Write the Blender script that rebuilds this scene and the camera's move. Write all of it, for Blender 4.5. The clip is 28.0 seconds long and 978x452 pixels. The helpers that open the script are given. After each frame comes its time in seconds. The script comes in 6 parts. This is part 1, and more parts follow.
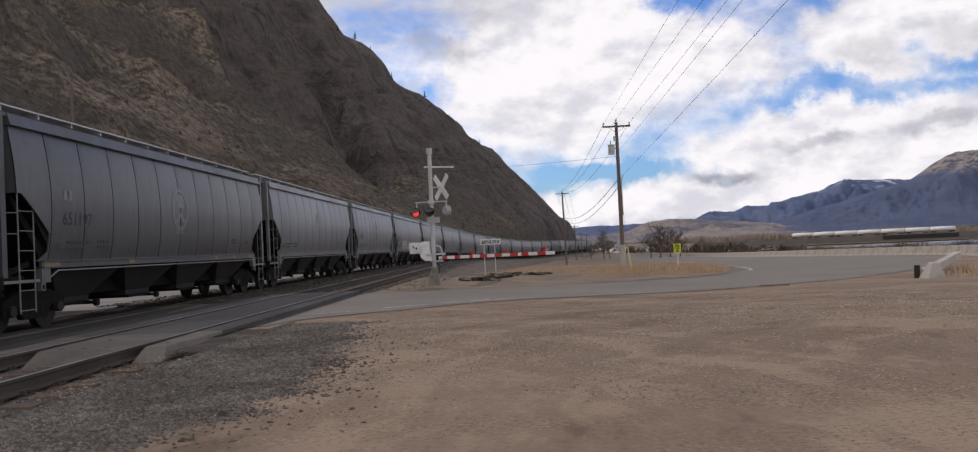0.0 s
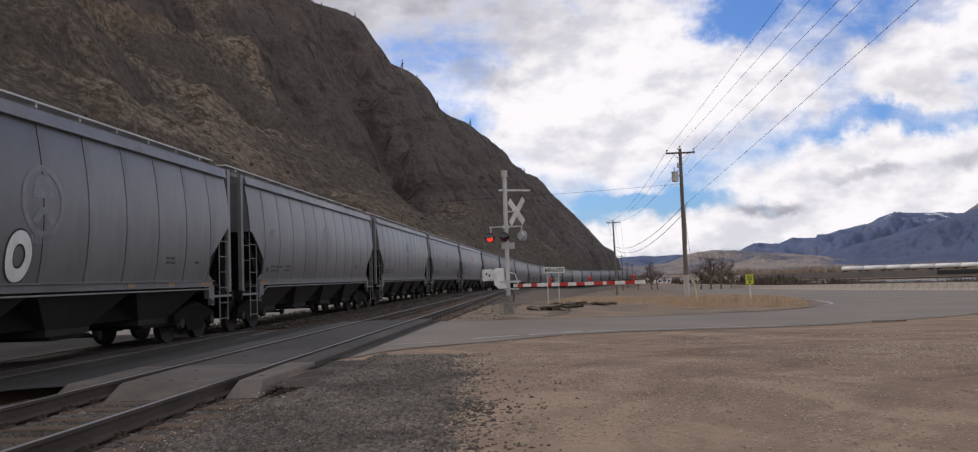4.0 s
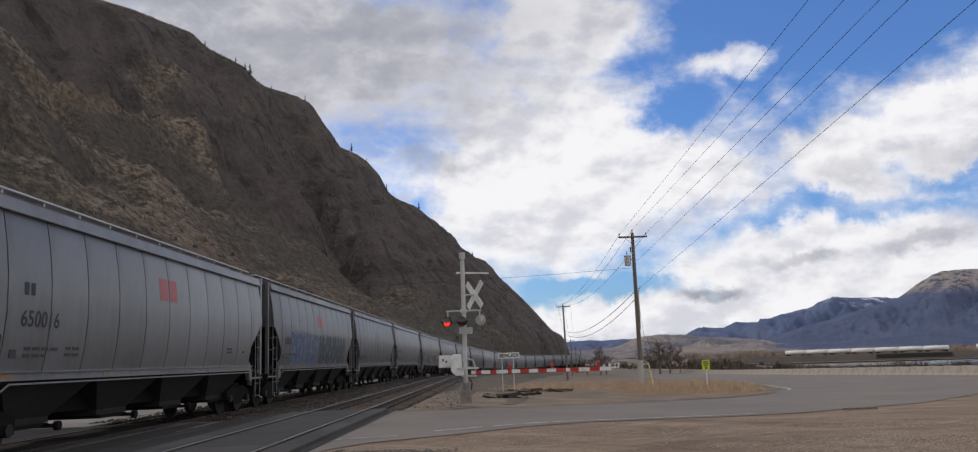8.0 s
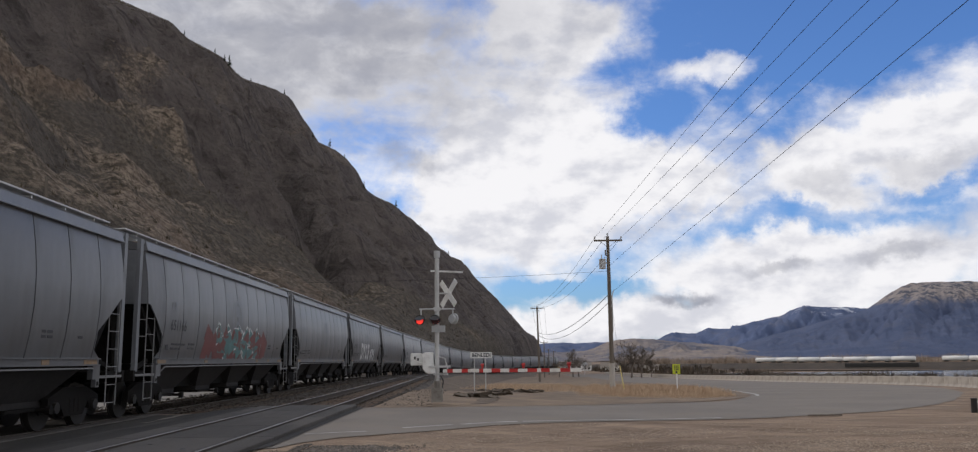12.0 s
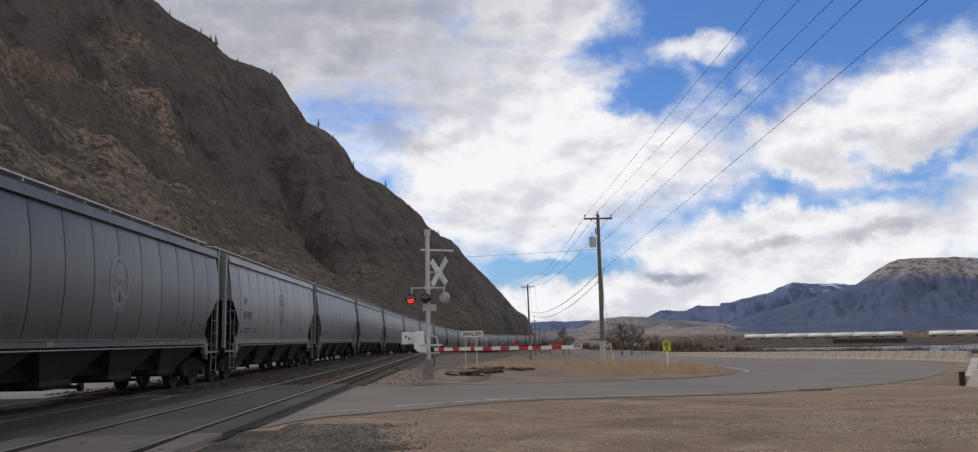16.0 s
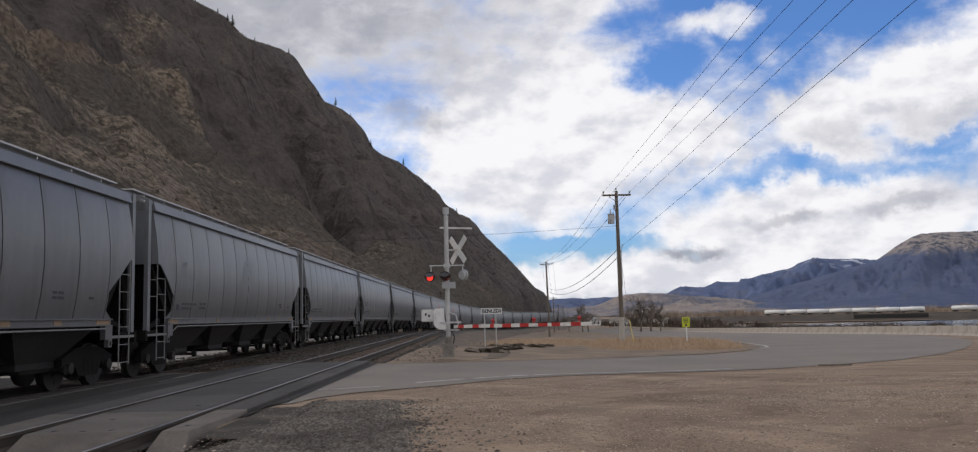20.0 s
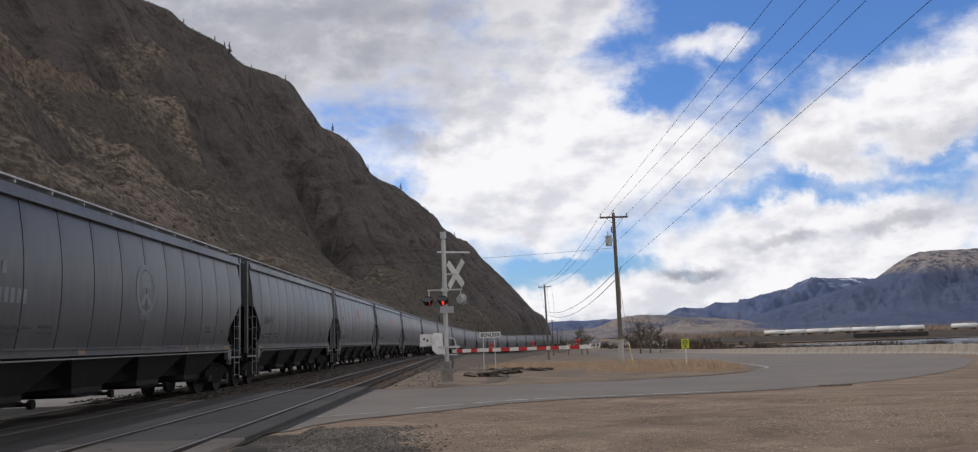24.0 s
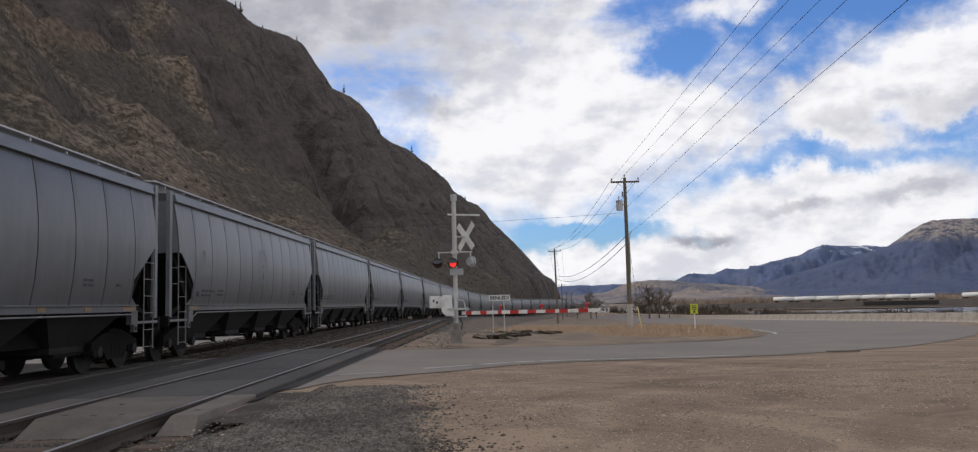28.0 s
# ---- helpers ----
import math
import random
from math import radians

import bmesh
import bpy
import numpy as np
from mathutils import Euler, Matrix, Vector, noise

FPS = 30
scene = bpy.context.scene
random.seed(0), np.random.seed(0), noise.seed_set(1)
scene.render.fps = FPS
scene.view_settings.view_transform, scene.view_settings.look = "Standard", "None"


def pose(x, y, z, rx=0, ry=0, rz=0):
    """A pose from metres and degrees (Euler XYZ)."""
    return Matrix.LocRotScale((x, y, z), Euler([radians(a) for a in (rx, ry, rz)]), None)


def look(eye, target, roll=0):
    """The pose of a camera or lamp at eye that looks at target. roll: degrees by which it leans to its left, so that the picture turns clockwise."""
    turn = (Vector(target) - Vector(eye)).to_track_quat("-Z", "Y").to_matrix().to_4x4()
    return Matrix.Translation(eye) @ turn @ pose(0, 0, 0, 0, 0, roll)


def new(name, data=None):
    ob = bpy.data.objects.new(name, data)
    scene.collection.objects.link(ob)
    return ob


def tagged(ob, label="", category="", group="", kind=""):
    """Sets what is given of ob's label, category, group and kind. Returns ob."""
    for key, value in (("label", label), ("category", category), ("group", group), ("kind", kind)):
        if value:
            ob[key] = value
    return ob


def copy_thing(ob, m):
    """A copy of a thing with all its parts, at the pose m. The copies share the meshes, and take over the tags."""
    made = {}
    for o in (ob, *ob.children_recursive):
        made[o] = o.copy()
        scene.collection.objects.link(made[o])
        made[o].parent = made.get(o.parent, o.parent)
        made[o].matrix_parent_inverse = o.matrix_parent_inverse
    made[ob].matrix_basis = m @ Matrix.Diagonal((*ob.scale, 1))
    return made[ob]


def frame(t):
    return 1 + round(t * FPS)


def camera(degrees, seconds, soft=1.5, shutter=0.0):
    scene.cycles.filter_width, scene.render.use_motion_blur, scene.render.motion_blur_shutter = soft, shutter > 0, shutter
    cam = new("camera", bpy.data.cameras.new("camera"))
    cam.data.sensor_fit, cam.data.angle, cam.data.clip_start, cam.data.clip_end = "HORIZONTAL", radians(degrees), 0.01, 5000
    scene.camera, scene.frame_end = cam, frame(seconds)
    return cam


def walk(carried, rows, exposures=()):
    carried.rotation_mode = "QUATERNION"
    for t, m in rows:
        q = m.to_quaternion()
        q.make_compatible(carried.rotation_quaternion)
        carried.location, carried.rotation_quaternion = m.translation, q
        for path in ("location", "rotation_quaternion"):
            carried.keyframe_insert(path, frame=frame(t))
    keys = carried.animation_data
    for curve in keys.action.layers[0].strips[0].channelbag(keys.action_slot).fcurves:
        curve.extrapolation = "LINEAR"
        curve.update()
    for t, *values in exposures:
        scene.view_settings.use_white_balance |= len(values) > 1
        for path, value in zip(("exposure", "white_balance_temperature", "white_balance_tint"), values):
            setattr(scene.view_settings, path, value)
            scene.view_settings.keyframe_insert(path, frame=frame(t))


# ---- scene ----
cam = camera(60.5, 28.0, soft=1.2)
PATH = [
    (0, (1.595, -2.19, 1.208), (1.543, -0.191, 1.257), -2.8),
    (0.5, (1.46, -2.087, 1.195), (1.418, -0.088, 1.233), -2.7),
    (1, (1.249, -1.751, 1.211), (1.195, 0.248, 1.235), -2.6),
    (1.5, (1.002, -1.533, 1.239), (0.962, 0.467, 1.249), -2.5),
    (2, (0.789, -1.168, 1.21), (0.66, 0.828, 1.243), -4.2),
    (2.5, (0.595, -1.028, 1.22), (0.42, 0.962, 1.312), -3.4),
    (3, (0.415, -0.828, 1.251), (0.255, 1.162, 1.37), -3.3),
    (3.5, (0.393, -0.904, 1.235), (0.239, 1.086, 1.357), -2.5),
    (5.5, (0.313, -0.746, 1.196), (0.175, 1.246, 1.304), -1.4),
    (6, (0.306, -0.826, 1.185), (0.168, 1.166, 1.286), -1.3),
    (6.5, (0.295, -0.725, 1.214), (0.194, 1.269, 1.329), -1.0),
    (7, (0.25, -0.476, 1.291), (0.217, 1.506, 1.558), -0.6),
    (7.5, (0.094, -0.29, 1.251), (0.086, 1.687, 1.557), -2.7),
    (8, (0.009, -0.098, 1.274), (-0.005, 1.877, 1.589), -2.1),
    (8.5, (0.011, -0.127, 1.238), (0.007, 1.849, 1.551), -2.0),
    (9, (0.02, -0.212, 1.24), (0.02, 1.764, 1.551), -1.6),
    (9.5, (0.005, -0.089, 1.24), (0.008, 1.887, 1.549), -1.3),
    (10, (0.038, -0.109, 1.246), (0.048, 1.866, 1.556), -1.0),
    (10.5, (0.024, -0.151, 1.241), (0.042, 1.824, 1.555), -0.8),
    (11, (0.03, -0.103, 1.231), (0.055, 1.871, 1.552), -0.7),
    (11.5, (0.022, -0.116, 1.232), (0.057, 1.858, 1.551), -0.7),
    (12, (0.047, -0.16, 1.243), (0.088, 1.815, 1.557), -0.7),
    (12.5, (0.041, -0.147, 1.244), (0.089, 1.829, 1.548), -0.7),
    (14.5, (0.022, -0.091, 1.24), (0.086, 1.886, 1.53), -1.0),
    (15, (0.03, -0.1, 1.23), (0.096, 1.878, 1.521), -1.1),
    (15.5, (0.036, -0.136, 1.234), (0.102, 1.843, 1.516), -1.2),
    (16, (0.041, -0.068, 1.219), (0.105, 1.913, 1.484), -1.2),
    (16.5, (0.008, -0.016, 1.201), (0.066, 1.968, 1.45), -1.2),
    (17, (0.027, -0.093, 1.202), (0.074, 1.892, 1.435), -1.2),
    (17.5, (0.035, -0.08, 1.206), (0.074, 1.907, 1.426), -1.3),
    (18, (0.029, -0.095, 1.207), (0.063, 1.894, 1.423), -1.3),
    (18.5, (0.019, -0.041, 1.206), (0.049, 1.948, 1.415), -1.2),
    (19, (0.027, -0.065, 1.208), (0.052, 1.924, 1.415), -1.3),
    (19.5, (0.022, -0.089, 1.217), (0.042, 1.9, 1.425), -1.3),
    (20, (0.025, -0.109, 1.214), (0.045, 1.88, 1.427), -1.5),
    (20.5, (0.042, -0.092, 1.217), (0.061, 1.896, 1.435), -1.7),
    (21, (0.009, -0.005, 1.215), (0.03, 1.982, 1.439), -1.9),
    (21.5, (0.039, -0.151, 1.225), (0.059, 1.835, 1.457), -2.0),
    (23.5, (0.072, -0.232, 1.236), (0.094, 1.751, 1.495), -2.3),
    (24, (0.038, -0.127, 1.225), (0.065, 1.855, 1.493), -2.2),
    (24.5, (0.045, -0.115, 1.227), (0.075, 1.867, 1.491), -2.2),
    (25, (0.036, -0.105, 1.213), (0.061, 1.879, 1.463), -2.2),
    (25.5, (0.006, -0.136, 1.197), (0.029, 1.85, 1.437), -2.1),
    (26, (0.037, -0.096, 1.208), (0.055, 1.891, 1.432), -1.9),
    (26.5, (0.037, -0.107, 1.206), (0.053, 1.882, 1.416), -1.9),
    (27, (0.036, -0.081, 1.206), (0.046, 1.909, 1.402), -1.7),
    (27.5, (0.048, -0.103, 1.213), (0.053, 1.889, 1.402), -1.6),
    (28, (0.048, -0.123, 1.197), (0.047, 1.868, 1.38), -1.5),
]
walk(cam, [(t, look(eye, target, roll)) for t, eye, target, roll in PATH], [(0, 0.02, 6550, 15), (6.5, 0.02, 6550, 15), (7.2, -0.05, 6450, 12), (20, -0.02, 6450, 12), (28, 0.0, 6450, 12)])


# ---- world, sun, exposure ----
world = bpy.data.worlds.new("sky")
scene.world = world
world.use_nodes = True
SUN_EL, SUN_AZ = 36.0, -68.0      # azimuth from +y, clockwise


def math_node(nt, op, a, b=None, c=None, clamp=False):
    n = nt.nodes.new("ShaderNodeMath")
    n.operation, n.use_clamp = op, clamp
    for i, v in enumerate((a, b, c)):
        if v is None:
            continue
        if isinstance(v, (int, float)):
            n.inputs[i].default_value = v
        else:
            nt.links.new(v, n.inputs[i])
    return n.outputs[0]


def mix_node(nt, fac, a, b, blend="MIX"):
    n = nt.nodes.new("ShaderNodeMix")
    n.data_type, n.blend_type = "RGBA", blend
    for i, v in ((0, fac), (6, a), (7, b)):
        if isinstance(v, (int, float)):
            n.inputs[i].default_value = v
        elif isinstance(v, tuple):
            n.inputs[i].default_value = (*v[:3], 1)
        else:
            nt.links.new(v, n.inputs[i])
    return n.outputs[2]


def ramp(nt, fac, lo, hi, a=0.0, b=1.0, smooth=True):
    n = nt.nodes.new("ShaderNodeMapRange")
    n.interpolation_type = "SMOOTHSTEP" if smooth else "LINEAR"
    nt.links.new(fac, n.inputs[0])
    for i, v in zip((1, 2, 3, 4), (lo, hi, a, b)):
        n.inputs[i].default_value = v
    return n.outputs[0]


def noise_node(nt, vec, scale, detail=4.0, rough=0.55, stretch=None, dist=0.0):
    if stretch:
        mp = nt.nodes.new("ShaderNodeMapping")
        mp.inputs["Scale"].default_value = stretch
        nt.links.new(vec, mp.inputs[0])
        vec = mp.outputs[0]
    n = nt.nodes.new("ShaderNodeTexNoise")
    n.inputs["Scale"].default_value, n.inputs["Detail"].default_value = scale, detail
    n.inputs["Roughness"].default_value, n.inputs["Distortion"].default_value = rough, dist
    nt.links.new(vec, n.inputs["Vector"])
    return n.outputs[0]


# directions, half-sizes and weights of the gaps, the banks and the grey undersides
SKY_GAPS = [(0.382, 0.859, 0.342, 0.19, 0.062, 0.28), (0.213, 0.937, 0.276, 0.05, 0.03, 0.2), (0.388, 0.909, 0.152, 0.12, 0.016, 0.2), (0.491, 0.853, 0.175, 0.034, 0.013, 0.18), (-0.075, 0.979, 0.188, 0.03, 0.018, 0.16), (0.094, 0.992, 0.086, 0.059, 0.012, 0.24), (0.17, 0.982, 0.078, 0.078, 0.01, 0.12)]
SKY_BANKS = [(-0.236, 0.908, 0.345, 0.213, 0.082, 0.3), (0.062, 0.975, 0.212, 0.139, 0.11, 0.3), (0.091, 0.922, 0.377, 0.079, 0.042, 0.3), (0.265, 0.906, 0.329, 0.057, 0.015, 0.22), (0.382, 0.902, 0.204, 0.05, 0.038, 0.42), (0.48, 0.847, 0.23, 0.051, 0.039, 0.42), (0.369, 0.925, 0.092, 0.162, 0.038, 0.3), (0.227, 0.952, 0.205, 0.076, 0.033, 0.25), (0.176, 0.984, 0.042, 0.179, 0.02, 0.3)]
SKY_GREYS = [(-0.22, 0.904, 0.38, 0.30, 0.13, 0.75), (-0.086, 0.967, 0.238, 0.041, 0.021, 0.7), (0.249, 0.966, 0.069, 0.038, 0.008, 0.85), (0.351, 0.931, 0.103, 0.039, 0.007, 0.5), (0.455, 0.884, 0.11, 0.041, 0.009, 0.5), (0.098, 0.917, 0.387, 0.092, 0.035, 0.35), (0.388, 0.904, 0.179, 0.05, 0.014, 0.35), (0.47, 0.859, 0.2, 0.046, 0.012, 0.35)]


def build_sky():
    nt = world.node_tree
    nt.nodes.clear()
    out = nt.nodes.new("ShaderNodeOutputWorld")
    bg = nt.nodes.new("ShaderNodeBackground")
    sky = nt.nodes.new("ShaderNodeTexSky")
    sky.sky_type, sky.sun_disc = "NISHITA", False
    sky.sun_elevation, sky.sun_rotation = radians(SUN_EL), radians(SUN_AZ)
    co = nt.nodes.new("ShaderNodeTexCoord")
    d = co.outputs["Generated"]
    # clouds: billows at three scales, gathered and opened in places
    big = noise_node(nt, d, 4.0, 8.0, 0.58, (1, 1, 1.7), 0.25)
    fine = noise_node(nt, d, 15.0, 7.0, 0.6, (1, 1, 1.6), 0.3)
    cover = math_node(nt, "ADD", math_node(nt, "MULTIPLY", big, 0.66), math_node(nt, "MULTIPLY", fine, 0.34))

    # ragged outlines: the direction is shaken before the banks are placed
    shake = nt.nodes.new("ShaderNodeTexNoise")
    shake.inputs["Scale"].default_value, shake.inputs["Detail"].default_value, shake.inputs["Roughness"].default_value = 10.0, 8.0, 0.62
    nt.links.new(d, shake.inputs["Vector"])
    half = nt.nodes.new("ShaderNodeVectorMath")
    half.operation = "SUBTRACT"
    nt.links.new(shake.outputs["Color"], half.inputs[0])
    half.inputs[1].default_value = (0.5, 0.5, 0.5)
    bent = nt.nodes.new("ShaderNodeVectorMath")
    bent.operation = "MULTIPLY_ADD"
    nt.links.new(half.outputs[0], bent.inputs[0])
    bent.inputs[1].default_value = (0.13, 0.13, 0.09)
    nt.links.new(d, bent.inputs[2])
    cover = math_node(nt, "MULTIPLY_ADD", cover, 1.25, -0.10)

    def spot(x, y, z, rx, rz):
        s = nt.nodes.new("ShaderNodeVectorMath")
        s.operation = "SUBTRACT"
        nt.links.new(bent.outputs[0], s.inputs[0])
        s.inputs[1].default_value = (x, y, z)
        m = nt.nodes.new("ShaderNodeVectorMath")
        m.operation = "MULTIPLY"
        nt.links.new(s.outputs[0], m.inputs[0])
        m.inputs[1].default_value = (1 / rx, 0.4 / rx, 1 / rz)
        ln = nt.nodes.new("ShaderNodeVectorMath")
        ln.operation = "LENGTH"
        nt.links.new(m.outputs[0], ln.inputs[0])
        return ramp(nt, ln.outputs["Value"], 0.35, 1.45, 1.0, 0.0)

    sep = nt.nodes.new("ShaderNodeSeparateXYZ")
    nt.links.new(d, sep.inputs[0])
    cover = math_node(nt, "ADD", cover, ramp(nt, sep.outputs[1], 0.75, 0.2, 0.0, 0.35))
    for x, y, z, rx, rz, w in SKY_GAPS:
        cover = math_node(nt, "MULTIPLY_ADD", spot(x, y, z, rx, rz), -w, cover)
    for x, y, z, rx, rz, w in SKY_BANKS:
        cover = math_node(nt, "MULTIPLY_ADD", spot(x, y, z, rx, rz), w, cover)
    cloud = ramp(nt, cover, 0.36, 0.69)
    # billows: tops that look to the light are white, their far sides faintly grey
    def billow(vec):
        return math_node(nt, "ADD", math_node(nt, "MULTIPLY", noise_node(nt, vec, 8.0, 6.0, 0.52, (1, 1, 1.9)), 0.8), math_node(nt, "MULTIPLY", noise_node(nt, vec, 28.0, 4.0, 0.55, (1, 1, 1.7)), 0.2))

    lit = nt.nodes.new("ShaderNodeVectorMath")
    lit.operation = "ADD"
    nt.links.new(d, lit.inputs[0])
    lit.inputs[1].default_value = (-0.012, 0.0, 0.014)
    shade = ramp(nt, math_node(nt, "SUBTRACT", billow(d), billow(lit.outputs[0])), -0.13, 0.06)
    dark = None
    for x, y, z, rx, rz, w in SKY_GREYS:
        k = math_node(nt, "MULTIPLY", spot(x, y, z, rx, rz), w)
        dark = k if dark is None else math_node(nt, "MAXIMUM", dark, k)
    dark = math_node(nt, "MAXIMUM", dark, math_node(nt, "MULTIPLY", ramp(nt, sep.outputs[1], 0.75, 0.1, 0.0, 0.7), ramp(nt, sep.outputs[1], -0.6, 0.0, 0.3, 1.0)))
    dark = math_node(nt, "MULTIPLY", dark, ramp(nt, fine, 0.25, 0.6, 0.55, 1.0))
    white = mix_node(nt, shade, (0.68, 0.695, 0.745), (0.95, 0.95, 0.955))
    white = mix_node(nt, dark, white, (0.27, 0.285, 0.34))
    blue = mix_node(nt, 1.0, sky.outputs[0], (0.062, 0.096, 0.150), "MULTIPLY")
    col = mix_node(nt, cloud, blue, white)
    nt.links.new(col, bg.inputs[0])
    bg.inputs[1].default_value = 1.0
    nt.links.new(bg.outputs[0], out.inputs[0])


build_sky()
sun = new("sun", bpy.data.lights.new("sun", "SUN"))
sun.data.energy, sun.data.angle, sun.data.color = 1.05, radians(12), (1.0, 0.90, 0.78)
sx, sy, sz = (math.sin(radians(SUN_AZ)) * math.cos(radians(SUN_EL)), math.cos(radians(SUN_AZ)) * math.cos(radians(SUN_EL)), math.sin(radians(SUN_EL)))
sun.matrix_world = look((sx * 100, sy * 100, sz * 100), (0, 0, 0))

# ---- materials ----
MATS = {}


def surface(name, c1, c2, scale=1.0, rough=0.8, metal=0.0, bump=0.3, grain=30.0, dirt=None, dirt_amount=0.0, stretch=None, coords="Object", vary=0.0, bump_size=0.02):
    """A two-scale surface: c1 and c2 blotched at scale, grain for fine relief, dirt in patches."""
    m = bpy.data.materials.new(name)
    m.use_nodes = True
    nt = m.node_tree
    p = nt.nodes["Principled BSDF"]
    co = nt.nodes.new("ShaderNodeTexCoord").outputs[coords]
    big = noise_node(nt, co, scale, 5.0, 0.6, stretch, 0.4)
    small = noise_node(nt, co, grain, 4.0, 0.6)
    f = math_node(nt, "ADD", math_node(nt, "MULTIPLY", ramp(nt, big, 0.3, 0.7), 0.7), math_node(nt, "MULTIPLY", ramp(nt, small, 0.3, 0.7), 0.3))
    col = mix_node(nt, f, c1, c2)
    if dirt:
        dn = noise_node(nt, co, scale * 2.3, 6.0, 0.65, stretch)
        col = mix_node(nt, math_node(nt, "MULTIPLY", ramp(nt, dn, 0.48, 0.7), dirt_amount), col, dirt)
    if vary:
        oi = nt.nodes.new("ShaderNodeObjectInfo")
        k = math_node(nt, "MULTIPLY_ADD", oi.outputs["Random"], 2 * vary, 1 - vary)
        hs = nt.nodes.new("ShaderNodeHueSaturation")
        nt.links.new(k, hs.inputs["Value"])
        nt.links.new(col, hs.inputs["Color"])
        col = hs.outputs[0]
    nt.links.new(col, p.inputs["Base Color"])
    nt.links.new(ramp(nt, big, 0.25, 0.75, max(0.02, rough - 0.08), min(1, rough + 0.08)), p.inputs["Roughness"])
    p.inputs["Metallic"].default_value = metal
    p.inputs["Specular IOR Level"].default_value = 0.15 if rough >= 0.75 else 0.5
    if bump:
        b = nt.nodes.new("ShaderNodeBump")
        b.inputs["Strength"].default_value, b.inputs["Distance"].default_value = bump, bump_size
        nt.links.new(small, b.inputs["Height"])
        nt.links.new(b.outputs[0], p.inputs["Normal"])
    MATS[name] = m
    return m


def glow(name, color, strength):
    m = bpy.data.materials.new(name)
    m.use_nodes = True
    p = m.node_tree.nodes["Principled BSDF"]
    p.inputs["Base Color"].default_value = (*color, 1)
    p.inputs["Emission Color"].default_value = (*color, 1)
    p.inputs["Emission Strength"].default_value = strength
    return m


M_DIRT = surface("dirt", (0.20, 0.143, 0.103), (0.30, 0.222, 0.16), 0.22, 0.95, 0, 0.7, 11.0, (0.18, 0.145, 0.11), 0.75, bump_size=0.03)


def wheel_marks(m):
    """Sweeping pale and dark bands where tyres have turned."""
    nt = m.node_tree
    p = nt.nodes["Principled BSDF"]
    col = p.inputs["Base Color"].links[0].from_socket
    co = nt.nodes.new("ShaderNodeTexCoord").outputs["Object"]
    sway = noise_node(nt, co, 0.35, 3.0, 0.5)

    def arcs(cx, cy, scale):
        d = nt.nodes.new("ShaderNodeVectorMath")
        d.operation = "DISTANCE"
        nt.links.new(co, d.inputs[0])
        d.inputs[1].default_value = (cx, cy, 0)
        r = math_node(nt, "MULTIPLY_ADD", sway, 3.2, d.outputs["Value"])
        v = nt.nodes.new("ShaderNodeCombineXYZ")
        nt.links.new(r, v.inputs[0])
        nt.links.new(math_node(nt, "MULTIPLY", noise_node(nt, co, 0.2, 2.0), 2.5), v.inputs[1])
        return noise_node(nt, v.outputs[0], scale, 4.0, 0.6)

    blot = noise_node(nt, co, 0.5, 5.0, 0.65)
    k = math_node(nt, "MULTIPLY", math_node(nt, "ADD", arcs(10.5, 2.5, 1.5), arcs(-6.0, 3.0, 1.1)), 0.36)
    k = math_node(nt, "MULTIPLY_ADD", blot, 0.28, k)
    col = mix_node(nt, ramp(nt, k, 0.50, 0.58, 0.0, 0.75), col, (0.36, 0.268, 0.19))
    col = mix_node(nt, ramp(nt, k, 0.49, 0.41, 0.0, 0.8), col, (0.145, 0.103, 0.072))
    patch = ramp(nt, noise_node(nt, co, 0.6, 5.0, 0.6, (0.6, 1.3, 1), 0.8), 0.40, 0.62, 0.25, 1.0)
    grit = noise_node(nt, co, 24.0, 4.0, 0.75)
    col = mix_node(nt, math_node(nt, "MULTIPLY", ramp(nt, grit, 0.53, 0.62, 0.0, 0.8), patch), col, (0.10, 0.078, 0.059))
    col = mix_node(nt, math_node(nt, "MULTIPLY", ramp(nt, grit, 0.44, 0.35, 0.0, 0.75), patch), col, (0.43, 0.335, 0.25))
    nt.links.new(col, p.inputs["Base Color"])


wheel_marks(M_DIRT)
M_SOIL = surface("brown_soil", (0.15, 0.118, 0.09), (0.28, 0.218, 0.163), 0.35, 0.95, 0, 0.9, 6.0, (0.36, 0.27, 0.18), 0.5, bump_size=0.05)
# Asphalt darkened: the shade by train and hill is painted in.
M_SHADED_ASPHALT = surface("shaded_asphalt", (0.03, 0.028, 0.026), (0.062, 0.058, 0.053), 0.35, 0.8, 0, 0.35, 35.0, (0.115, 0.107, 0.096), 0.5, (1.5, 0.3, 1))
M_ASPHALT = surface("asphalt", (0.18, 0.16, 0.14), (0.25, 0.225, 0.198), 0.25, 0.85, 0, 0.3, 40.0, (0.24, 0.205, 0.165), 0.5)


